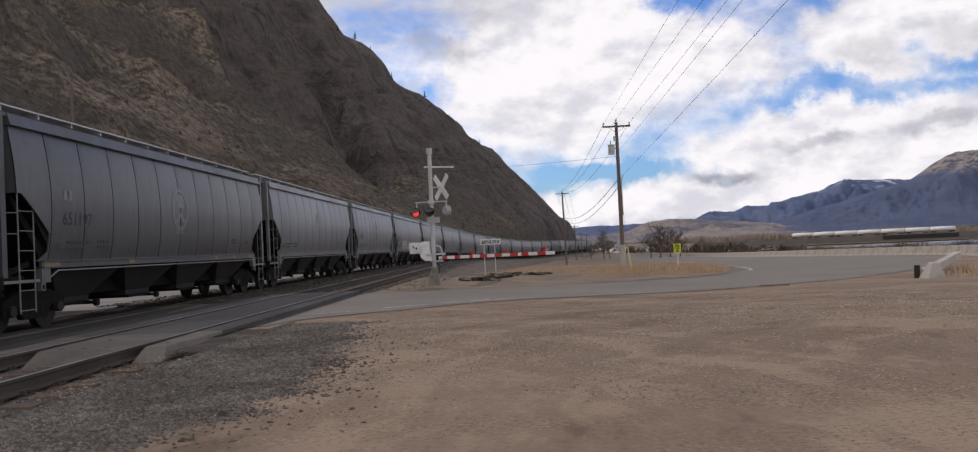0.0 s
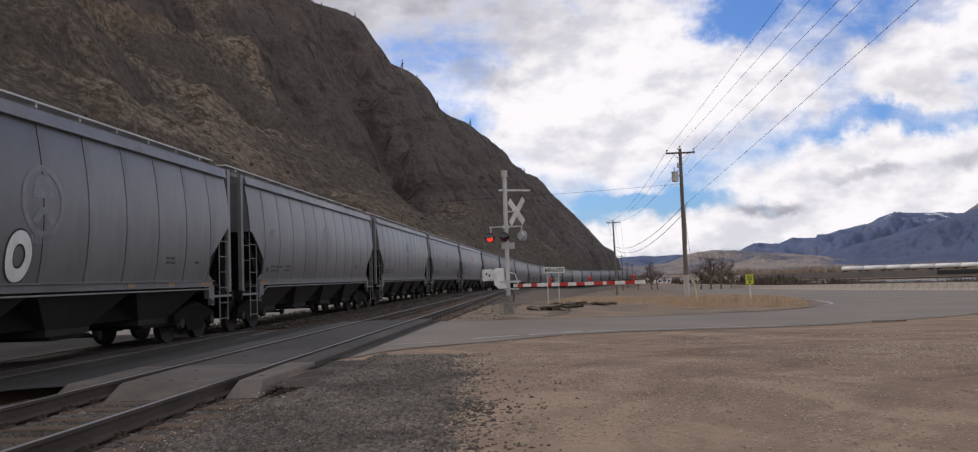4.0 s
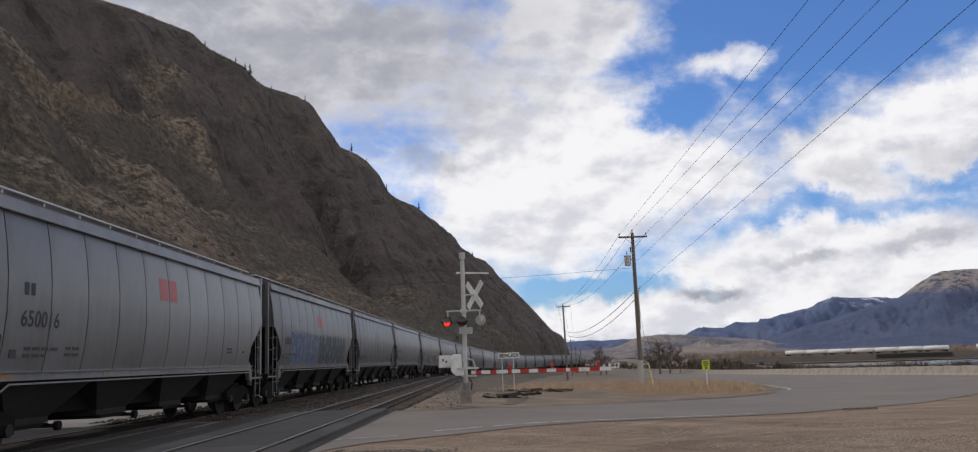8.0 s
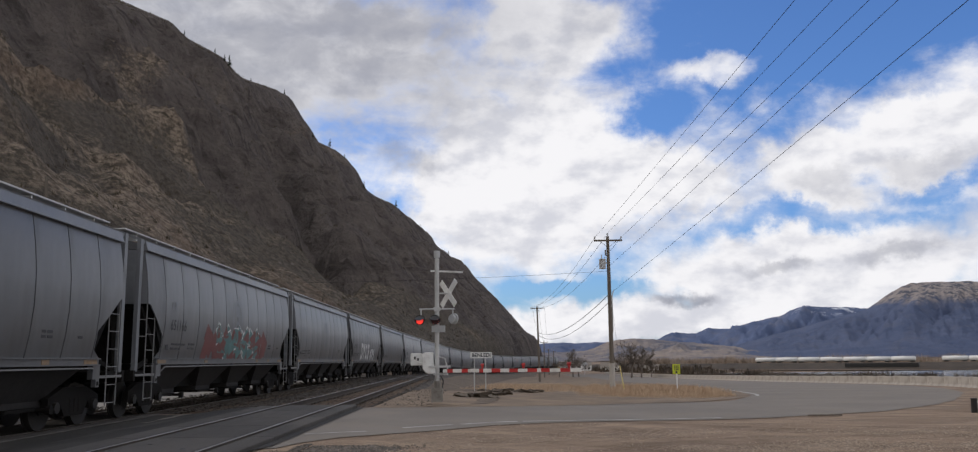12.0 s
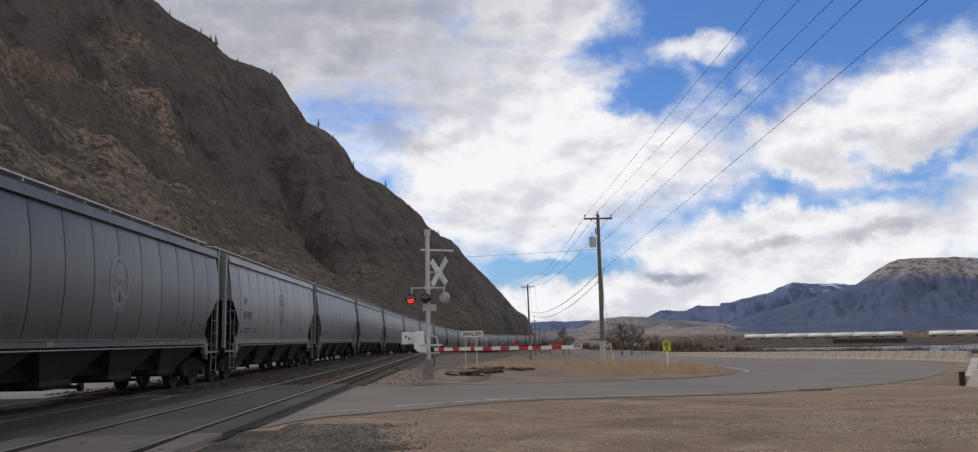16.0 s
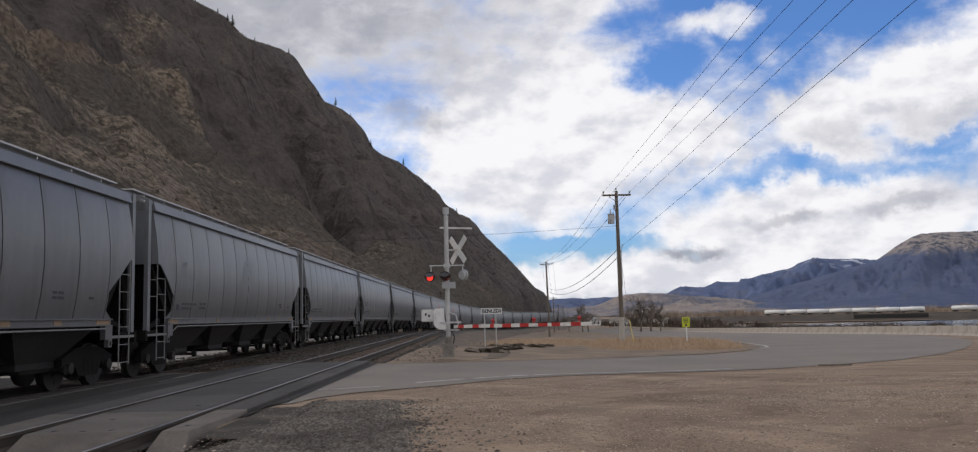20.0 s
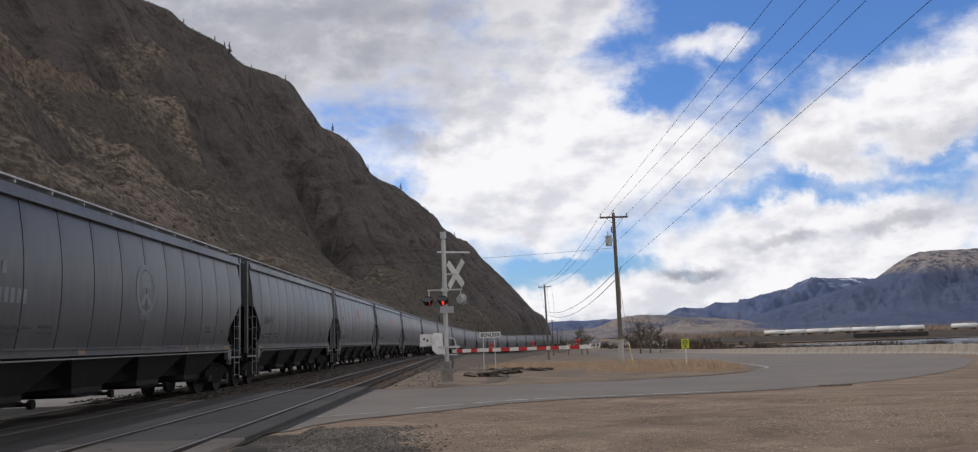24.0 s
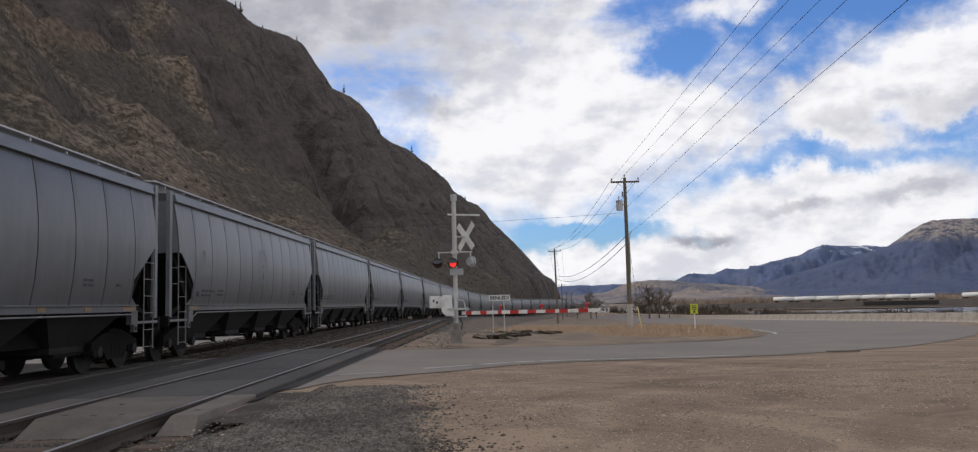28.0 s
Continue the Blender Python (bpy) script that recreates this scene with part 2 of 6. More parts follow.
def hill_material():
    """Dark banded rock where it is steep, fallen stone, dry grass and sage where it lies flatter."""
    m = surface("hillside_rock", (0.096, 0.081, 0.075), (0.20, 0.172, 0.155), 0.10, 0.95, 0, 1.0, 0.7, bump_size=1.6)
    nt = m.node_tree
    p = nt.nodes["Principled BSDF"]
    rock = p.inputs["Base Color"].links[0].from_socket
    co = nt.nodes.new("ShaderNodeTexCoord").outputs["Object"]
    geo = nt.nodes.new("ShaderNodeNewGeometry")
    sep = nt.nodes.new("ShaderNodeSeparateXYZ")
    nt.links.new(geo.outputs["True Normal"], sep.inputs[0])

    def attribute(name):
        a = nt.nodes.new("ShaderNodeAttribute")
        a.attribute_name = name
        return a.outputs["Fac"]

    # clefts that run down the rock, and beds that lie across it
    cleft = noise_node(nt, co, 0.22, 6.0, 0.7, (0.5, 1.0, 0.22), 0.6)
    rock = mix_node(nt, ramp(nt, cleft, 0.52, 0.66, 0.0, 0.75), rock, (0.048, 0.041, 0.038))
    bed = noise_node(nt, co, 0.25, 5.0, 0.65, (0.3, 0.3, 1.6), 0.8)
    rock = mix_node(nt, ramp(nt, bed, 0.55, 0.70, 0.0, 0.55), rock, (0.20, 0.172, 0.15))
    patch = noise_node(nt, co, 0.06, 6.0, 0.65)
    tuft = noise_node(nt, co, 0.9, 4.0, 0.7)
    flat = math_node(nt, "MULTIPLY_ADD", sep.outputs[2], 0.5, -0.33)
    flat = math_node(nt, "ADD", flat, math_node(nt, "MULTIPLY_ADD", patch, 0.9, -0.45))
    flat = math_node(nt, "ADD", flat, math_node(nt, "MULTIPLY_ADD", tuft, 0.6, -0.30))
    flat = math_node(nt, "MULTIPLY_ADD", attribute("grass"), 0.9, flat)
    fac = ramp(nt, flat, 0.18, 0.85)
    # olive sage on the hollows, tan stone and straw on the ribs
    low = mix_node(nt, ramp(nt, tuft, 0.35, 0.65), (0.088, 0.077, 0.058), (0.18, 0.152, 0.12))
    rock = mix_node(nt, math_node(nt, "MULTIPLY", attribute("scree"), 0.85), rock, low)
    grass = mix_node(nt, ramp(nt, tuft, 0.35, 0.65), (0.135, 0.106, 0.08), (0.40, 0.32, 0.242))
    rust = ramp(nt, noise_node(nt, co, 0.045, 5.0, 0.6), 0.50, 0.64, 0.0, 0.6)
    grass = mix_node(nt, rust, grass, (0.20, 0.142, 0.104))
    spots = ramp(nt, noise_node(nt, co, 0.42, 5.0, 0.7), 0.54, 0.62, 0.0, 0.8)
    grass = mix_node(nt, spots, grass, (0.062, 0.054, 0.038))
    col = mix_node(nt, fac, rock, grass)
    # pale boulders here and there
    vo = nt.nodes.new("ShaderNodeTexVoronoi")
    vo.inputs["Scale"].default_value = 0.55
    nt.links.new(co, vo.inputs["Vector"])
    chance = nt.nodes.new("ShaderNodeSeparateColor")
    nt.links.new(vo.outputs["Color"], chance.inputs[0])
    stone = math_node(nt, "MULTIPLY", ramp(nt, vo.outputs["Distance"], 0.30, 0.22), math_node(nt, "GREATER_THAN", chance.outputs[0], 0.95))
    col = mix_node(nt, math_node(nt, "MULTIPLY", stone, math_node(nt, "MULTIPLY", attribute("scree"), 0.5)), col, (0.34, 0.30, 0.26))
    nt.links.new(col, p.inputs["Base Color"])
    # columns and clefts in the relief, coarse over fine
    column = noise_node(nt, co, 0.30, 7.0, 0.68, (0.8, 1.0, 0.18), 0.5)
    lump = noise_node(nt, co, 0.16, 9.0, 0.72)
    relief = nt.nodes.new("ShaderNodeBump")
    relief.inputs["Strength"].default_value, relief.inputs["Distance"].default_value = 0.9, 4.0
    nt.links.new(math_node(nt, "ADD", math_node(nt, "MULTIPLY", column, 0.55), math_node(nt, "MULTIPLY", lump, 0.6)), relief.inputs["Height"])
    nt.links.new(p.inputs["Normal"].links[0].from_socket, relief.inputs["Normal"])
    nt.links.new(relief.outputs[0], p.inputs["Normal"])
    return m


M_ROCK = hill_material()
# The blue of the air's haze is put into these three base colours.
M_MOUNT = surface("hazy_far_mountain", (0.068, 0.097, 0.185), (0.12, 0.155, 0.26), 0.004, 0.95, 0, 0.7, 0.02, (0.17, 0.18, 0.23), 0.5, bump_size=25)
M_FOREST = surface("hazy_forested_mountain", (0.06, 0.082, 0.15), (0.105, 0.13, 0.208), 0.006, 0.95, 0, 0.8, 0.03, (0.11, 0.12, 0.165), 0.5, bump_size=20)
M_FOOTHILL = surface("hazy_bare_foothill", (0.105, 0.115, 0.155), (0.33, 0.275, 0.23), 0.005, 0.95, 0, 0.9, 0.02, (0.085, 0.098, 0.14), 0.8, bump_size=25)


def snow_cap(m):
    nt = m.node_tree
    p = nt.nodes["Principled BSDF"]
    col = p.inputs["Base Color"].links[0].from_socket
    co = nt.nodes.new("ShaderNodeTexCoord").outputs["Object"]
    sep = nt.nodes.new("ShaderNodeSeparateXYZ")
    nt.links.new(co, sep.inputs[0])
    n = noise_node(nt, co, 0.012, 6.0, 0.7)
    k = math_node(nt, "MULTIPLY", ramp(nt, sep.outputs[2], 185, 235), ramp(nt, n, 0.53, 0.60))
    nt.links.new(mix_node(nt, math_node(nt, "MULTIPLY", k, 0.8), col, (0.62, 0.66, 0.74)), p.inputs["Base Color"])


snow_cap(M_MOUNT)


def sunlit_bare_top(m):
    """Brown rock with scattered dark trees above the forest; sunlight painted in by height."""
    nt = m.node_tree
    p = nt.nodes["Principled BSDF"]
    col = p.inputs["Base Color"].links[0].from_socket
    co = nt.nodes.new("ShaderNodeTexCoord").outputs["Object"]
    sep = nt.nodes.new("ShaderNodeSeparateXYZ")
    nt.links.new(co, sep.inputs[0])
    level = math_node(nt, "MULTIPLY_ADD", noise_node(nt, co, 0.004, 5.0, 0.6), 120.0, sep.outputs[2])
    trees = ramp(nt, noise_node(nt, co, 0.03, 5.0, 0.7), 0.46, 0.58)
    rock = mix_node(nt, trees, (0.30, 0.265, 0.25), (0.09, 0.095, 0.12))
    nt.links.new(mix_node(nt, ramp(nt, level, 240, 275), col, rock), p.inputs["Base Color"])


sunlit_bare_top(M_FOREST)
# Grey tinted slightly blue: the sky's reflection is put into the paint.
M_WAGON = surface("wagon_paint", (0.112, 0.115, 0.121), (0.15, 0.152, 0.158), 0.5, 0.37, 0.1, 0.05, 3.0, (0.085, 0.082, 0.077), 0.5, (1, 0.8, 0.4), vary=0.16)


def ripple(m):
    """Slightly buckled sheet steel: long vertical waves in the gloss."""
    nt = m.node_tree
    p = nt.nodes["Principled BSDF"]
    co = nt.nodes.new("ShaderNodeTexCoord").outputs["Object"]
    n = noise_node(nt, co, 0.9, 2.0, 0.45, (0.4, 1.3, 0.5))
    old = p.inputs["Normal"].links[0].from_socket
    bp = nt.nodes.new("ShaderNodeBump")
    bp.inputs["Strength"].default_value, bp.inputs["Distance"].default_value = 0.5, 0.06
    nt.links.new(n, bp.inputs["Height"])
    nt.links.new(old, bp.inputs["Normal"])
    nt.links.new(bp.outputs[0], p.inputs["Normal"])
    # grime washed down from the eaves and up from the wheels
    col = p.inputs["Base Color"].links[0].from_socket
    run = noise_node(nt, co, 0.8, 5.0, 0.7, (1, 2.2, 0.5))
    nt.links.new(mix_node(nt, ramp(nt, run, 0.50, 0.75, 0.0, 0.4), col, (0.06, 0.057, 0.052)), p.inputs["Base Color"])


ripple(M_WAGON)
# Near-black grime; shade under the wagons and in their ends is put in too.
M_WAGON_DARK = surface("shaded_underframe", (0.007, 0.0065, 0.006), (0.017, 0.015, 0.0135), 1.5, 0.85, 0.0, 0.2, 20.0)
M_EAVE = surface("eave_paint", (0.145, 0.152, 0.165), (0.20, 0.207, 0.22), 0.6, 0.42, 0.1, 0.05, 6.0, (0.11, 0.107, 0.10), 0.5, (1, 0.5, 1), vary=0.1)
# The sides' grey, darkened: underside shade is put into the colour.
M_HOPPER = surface("shaded_hopper_paint", (0.026, 0.024, 0.023), (0.05, 0.047, 0.045), 0.8, 0.76, 0.1, 0.1, 12.0, (0.03, 0.03, 0.03), 0.7)
M_STEEL = surface("galvanised_steel", (0.46, 0.46, 0.45), (0.62, 0.62, 0.61), 3.0, 0.5, 0.1, 0.1, 40.0)
M_RAIL = surface("rail_steel", (0.06, 0.05, 0.042), (0.115, 0.096, 0.08), 1.0, 0.75, 0.25, 0.1, 30.0)
# Wheel steel darkened to hold the shade under the wagons.
M_WHEEL = surface("shaded_wheel_steel", (0.013, 0.011, 0.010), (0.03, 0.026, 0.022), 2.0, 0.7, 0.2, 0.1, 30.0)
M_RAIL_HEAD = surface("worn_rail_head", (0.30, 0.28, 0.26), (0.45, 0.43, 0.40), 1.0, 0.42, 0.8, 0.05, 30.0, (0.12, 0.10, 0.085), 0.6, (1, 0.2, 1))
M_BALLAST = surface("ballast", (0.06, 0.054, 0.048), (0.13, 0.115, 0.10), 0.5, 0.95, 0, 1.0, 14.0, bump_size=0.06)
M_WOOD = surface("weathered_wood", (0.13, 0.11, 0.09), (0.22, 0.19, 0.16), 1.5, 0.85, 0, 0.4, 15.0, stretch=(4, 4, 0.3))
M_CONCRETE = surface("concrete", (0.42, 0.39, 0.35), (0.56, 0.53, 0.48), 0.5, 0.9, 0, 0.3, 30.0, (0.25, 0.21, 0.18), 0.6)
M_WHITE = surface("white_paint", (0.74, 0.74, 0.72), (0.86, 0.86, 0.84), 2.0, 0.55, 0, 0.05, 30.0, (0.4, 0.37, 0.33), 0.35)
M_RED = surface("red_paint", (0.45, 0.03, 0.03), (0.6, 0.05, 0.045), 3.0, 0.5, 0, 0.05, 30.0)
M_BLACK = surface("black_paint", (0.012, 0.012, 0.012), (0.025, 0.025, 0.025), 3.0, 0.6, 0, 0.05, 30.0)
M_YELLOW = surface("yellow_sign", (0.55, 0.62, 0.02), (0.62, 0.68, 0.04), 3.0, 0.5, 0, 0.02, 30.0)
M_GRASS = surface("dry_grass", (0.40, 0.285, 0.19), (0.64, 0.485, 0.345), 1.5, 0.95, 0, 0.2, 10.0)
M_WATER = surface("river_water", (0.10, 0.13, 0.16), (0.12, 0.15, 0.18), 0.1, 0.12, 0, 0.2, 1.5, bump_size=0.03)
M_SEAM = surface("wagon_inner_shell", (0.012, 0.012, 0.012), (0.022, 0.022, 0.022), 1.0, 0.7, 0.1, 0.1, 10.0)
M_ORANGE = surface("faded_reflector", (0.24, 0.14, 0.06), (0.32, 0.22, 0.12), 6.0, 0.5, 0, 0.02, 20.0, (0.3, 0.28, 0.25), 0.6)
M_STENCIL = surface("black_stencil", (0.02, 0.022, 0.026), (0.05, 0.05, 0.055), 5.0, 0.6, 0, 0.02, 30.0)
M_CREST = surface("faded_crest", (0.06, 0.075, 0.11), (0.14, 0.155, 0.18), 4.0, 0.55, 0, 0.02, 30.0)
M_LOGO_RED = surface("faded_red_paint", (0.36, 0.07, 0.07), (0.45, 0.13, 0.12), 3.0, 0.5, 0, 0.02, 30.0)
M_SPRAY_WHITE = surface("white_spray", (0.6, 0.6, 0.59), (0.78, 0.78, 0.77), 4.0, 0.6, 0, 0.02, 30.0)
M_SPRAY_BLUE = surface("blue_spray", (0.05, 0.075, 0.16), (0.11, 0.15, 0.26), 2.0, 0.6, 0, 0.02, 30.0)
M_SPRAY_GREEN = surface("green_spray", (0.05, 0.13, 0.13), (0.15, 0.28, 0.27), 2.0, 0.6, 0, 0.02, 30.0)
M_SPRAY_PALE = surface("pale_blue_spray", (0.22, 0.30, 0.38), (0.34, 0.42, 0.48), 2.0, 0.6, 0, 0.02, 30.0)
M_SPRAY_RED = surface("maroon_spray", (0.14, 0.045, 0.04), (0.22, 0.08, 0.07), 2.0, 0.6, 0, 0.02, 30.0)
M_SPRAY_DARK = surface("dark_spray", (0.03, 0.035, 0.05), (0.07, 0.075, 0.09), 2.0, 0.6, 0, 0.02, 30.0)
# Gravel made pale: sunlight behind the train is put into its colour.
M_SUNLIT_GRAVEL = surface("sunlit_gravel", (0.27, 0.25, 0.225), (0.38, 0.355, 0.32), 0.5, 0.95, 0, 0.5, 12.0)
M_STONE = surface("crushed_stone", (0.08, 0.071, 0.062), (0.195, 0.175, 0.155), 0.8, 0.95, 0, 0.3, 40.0)
M_TREE = surface("bare_bark", (0.12, 0.10, 0.085), (0.2, 0.17, 0.145), 2.0, 0.9, 0, 0.3, 15.0)
M_BRUSH = surface("dry_brush", (0.055, 0.045, 0.036), (0.12, 0.095, 0.07), 0.2, 0.95, 0, 0.3, 3.0)
M_TAN_TREE = surface("leafless_willow", (0.22, 0.18, 0.145), (0.38, 0.31, 0.25), 0.1, 0.95, 0, 0.3, 2.0)
M_SAND = surface("sand", (0.42, 0.29, 0.16), (0.5, 0.36, 0.21), 0.3, 0.95, 0, 0.2, 8.0)
M_CAN = surface("transformer_grey", (0.42, 0.43, 0.44), (0.52, 0.53, 0.53), 3.0, 0.45, 0.1, 0.05, 30.0)
M_WIRE = surface("wire", (0.02, 0.02, 0.022), (0.04, 0.04, 0.042), 2.0, 0.6, 0.3, 0, 30.0)
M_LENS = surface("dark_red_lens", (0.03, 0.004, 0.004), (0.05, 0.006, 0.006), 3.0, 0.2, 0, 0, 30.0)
M_PINE = surface("pine_needles", (0.025, 0.032, 0.018), (0.05, 0.06, 0.035), 1.0, 0.9, 0, 0.3, 8.0)
M_LINE = surface("worn_road_paint", (0.34, 0.33, 0.31), (0.52, 0.51, 0.48), 1.5, 0.8, 0, 0.1, 30.0, (0.15, 0.15, 0.14), 0.7)
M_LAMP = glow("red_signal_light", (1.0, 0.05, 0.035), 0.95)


# ---- mesh helpers ----
def box(bm, cx, cy, cz, wx, wy, wz, rot=None):
    m = Matrix.Translation((cx, cy, cz))
    if rot is not None:
        m = m @ rot
    bmesh.ops.create_cube(bm, size=1.0, matrix=m @ Matrix.Diagonal((wx, wy, wz, 1)))
    return bm


def rod(bm, a, b, r, seg=8, r2=None):
    a, b = Vector(a), Vector(b)
    v = b - a
    m = Matrix.Translation((a + b) / 2) @ v.to_track_quat("Z", "Y").to_matrix().to_4x4()
    bmesh.ops.create_cone(bm, cap_ends=True, segments=seg, radius1=r, radius2=r if r2 is None else r2, depth=v.length, matrix=m)
    return bm


def bar(bm, a, b, w, h):
    """A flat bar of section w by h from a to b."""
    a, b = Vector(a), Vector(b)
    v = b - a
    m = Matrix.Translation((a + b) / 2) @ v.to_track_quat("Z", "Y").to_matrix().to_4x4()
    bmesh.ops.create_cube(bm, size=1.0, matrix=m @ Matrix.Diagonal((w, h, v.length, 1)))
    return bm


def prism(bm, pts, y0, y1):
    """Extrude an outline of (x, z) along y."""
    a = [bm.verts.new((x, y0, z)) for x, z in pts]
    b = [bm.verts.new((x, y1, z)) for x, z in pts]
    n = len(pts)
    for i in range(n):
        bm.faces.new((a[i], a[(i + 1) % n], b[(i + 1) % n], b[i]))
    bm.faces.new(a[::-1])
    bm.faces.new(b)
    return bm


def prism_x(bm, pts, x0, x1):
    """Extrude an outline of (y, z) along x."""
    a = [bm.verts.new((x0, y, z)) for y, z in pts]
    b = [bm.verts.new((x1, y, z)) for y, z in pts]
    n = len(pts)
    for i in range(n):
        bm.faces.new((a[i], a[(i + 1) % n], b[(i + 1) % n], b[i]))
    bm.faces.new(a[::-1])
    bm.faces.new(b)
    return bm


def mesh_of(name, bm, material, smooth=False, bevel=0.0):
    if bevel:
        bmesh.ops.bevel(bm, geom=bm.edges[:], offset=bevel, segments=1, affect="EDGES")
    bmesh.ops.recalc_face_normals(bm, faces=bm.faces[:])
    me = bpy.data.meshes.new(name)
    bm.to_mesh(me)
    bm.free()
    if smooth:
        for p in me.polygons:
            p.use_smooth = True
    me.materials.append(material)
    return me


def part(name, bm, material, parent=None, label="", smooth=False, bevel=0.0):
    ob = new(name, mesh_of(name, bm, material, smooth, bevel))
    if parent is not None:
        ob.parent = parent
    if label:
        ob["label"] = label
    return ob


def sheet(name, verts, faces, material, smooth=True):
    me = bpy.data.meshes.new(name)
    me.from_pydata(verts, [], faces)
    me.update()
    if smooth:
        for p in me.polygons:
            p.use_smooth = True
    me.materials.append(material)
    return new(name, me)


def grid_faces(nu, nv):
    return [(i * nv + j, (i + 1) * nv + j, (i + 1) * nv + j + 1, i * nv + j + 1) for i in range(nu - 1) for j in range(nv - 1)]


# ---- the lie of the land ----
MAIN_X, SIDING_X = -9.7, -4.38
MAIN_DROP = -0.18                  # the main line lies a little lower
CAR = 17.9                        # over the couplers


def step(a, b, v):
    k = min(1.0, max(0.0, (v - a) / (b - a)))
    return k * k * (3 - 2 * k)


def zg(x, y):
    """Ground height: level at the tracks, falling gently ahead and to the right, low at the river."""
    xs = x - shift(min(max(y, 0.0), 340.0))
    s = max(step(-6, 6, xs), step(-6, -1, xs) * step(24, 62, y))
    k = max(0.0, y - 8)
    near = -0.018 * k if k < 100 else -1.8 - 4.6 * (1 - math.exp(-(k - 100) / 260))
    return near * s + (1 - s) * zt(y) - 0.16 * step(-6, -8, xs) - 3.5 * step(50, 130, x) * step(20, 80, y + x)


def zt(y):
    """Track height along the line."""
    return -2.5 * step(55, 250, y) - 2.0 * step(250, 600, y)


def shift(y):
    """The line's sideways bend to the right, turning back behind the hill."""
    k = max(0.0, y - 55)
    if y < 330:
        return k * k / 1940
    b = 275 ** 2 / 1940
    u = y - 330
    return b + 0.28 * u - u * u / 300 if u < 90 else b + 25.2 - 27 - (u - 90) * 0.32


# ---- ground ----
def make_ground():
    xs = np.concatenate([[-3600, -1500, -600, -250, -120, -60], np.arange(-40, -12, 3), np.arange(-12, 16, 0.6), np.arange(16, 60, 2), [70, 85, 100, 130, 170, 220, 300, 420, 600, 900, 1500, 2400, 3600]])
    ys = np.concatenate([[-600, -200, -80, -40], np.arange(-20, 4, 2), np.arange(4, 40, 0.6), np.arange(40, 130, 2.5), [140, 160, 190, 230, 280, 340, 420, 520, 700, 1000, 1500, 2200, 3200, 4600]])
    v = []
    for x in xs:
        for y in ys:
            v.append((x, y, zg(x, y) - (0.30 if x - shift(min(max(y, 0.0), 340.0)) < -2.6 and not 9.5 < y < 24.2 else 0.0)))
    g = sheet("ground", v, grid_faces(len(xs), len(ys)), M_DIRT)
    tagged(g, "bare brown gravel and dirt ground beside the tracks", "ground", kind="structure")
    return g


make_ground()


def ribbon(name, left, right, material, lift, label, category, n=6):
    """A surface between two edge lines, laid on the land."""
    v, nn = [], n + 1
    for (ax, ay), (bx, by) in zip(left, right):
        for j in range(nn):
            k = j / n
            x, y = ax + (bx - ax) * k, ay + (by - ay) * k
            v.append((x, y, zg(x, y) + lift))
    ob = sheet(name, v, grid_faces(len(left), nn), material)
    return tagged(ob, label, category, kind="structure")


def smooth_line(pts, n):
    """n points along a smooth curve through pts."""
    p = [Vector((*q, 0)) for q in pts]
    p = [p[0] * 2 - p[1]] + p + [p[-1] * 2 - p[-2]]
    dense = []
    for i in range(1, len(p) - 2):
        for k in range(20):
            t = k / 20
            a, b, c, d = p[i - 1:i + 3]
            dense.append(0.5 * ((2 * b) + (c - a) * t + (2 * a - 5 * b + 4 * c - d) * t * t + (3 * b - a - 3 * c + d) * t ** 3))
    dense.append(p[-2])
    acc = [0.0]
    for a, b in zip(dense, dense[1:]):
        acc.append(acc[-1] + (b - a).length)
    out, j = [], 0
    for i in range(n):
        want = acc[-1] * i / (n - 1)
        while j < len(acc) - 2 and acc[j + 1] < want:
            j += 1
        k = (want - acc[j]) / max(1e-6, acc[j + 1] - acc[j])
        q = dense[j].lerp(dense[j + 1], k)
        out.append((q.x, q.y))
    return out


ROAD_NEAR = [(-22, 9.2), (-12, 9.3), (-3.15, 12.4), (-2.7, 13.6), (-1.3, 15.2), (0.3, 17.0), (1.6, 18.3), (3.84, 19.15), (6.8, 20.05), (8.6, 20.95), (10.75, 22.4), (13.4, 25.1), (16.5, 29), (20.5, 35.3), (24, 41.5), (27.4, 49.5), (30.3, 60), (31.4, 75), (31.8, 90), (32.5, 108), (35.5, 158), (44, 290)]
ROAD_FAR = [(-22, 23.2), (-12, 23.2), (-5, 23.3), (-3.3, 23.4), (-1.0, 24.5), (0.9, 27), (2.5, 29.2), (6.0, 30.5), (8.6, 31.2), (10.5, 33.6), (12.4, 38.2), (13.7, 42.8), (15.1, 48), (16.5, 56.5), (17.6, 70), (18.4, 95), (20, 140), (30, 290)]


def ragged(line, amount):
    return [(x + amount * noise.noise((i * 0.9, 1.0, 0)), y + amount * noise.fractal(Vector((i * 0.37, 2.0, 0)), 0.8, 2.0, 3)) for i, (x, y) in enumerate(line)]


road_near, road_far = ragged(smooth_line(ROAD_NEAR, 300), 0.22), ragged(smooth_line(ROAD_FAR, 300), 0.18)
ribbon("road", road_near, road_far, M_ASPHALT, 0.012, "worn grey asphalt road curving to the crossing", "road", 8)


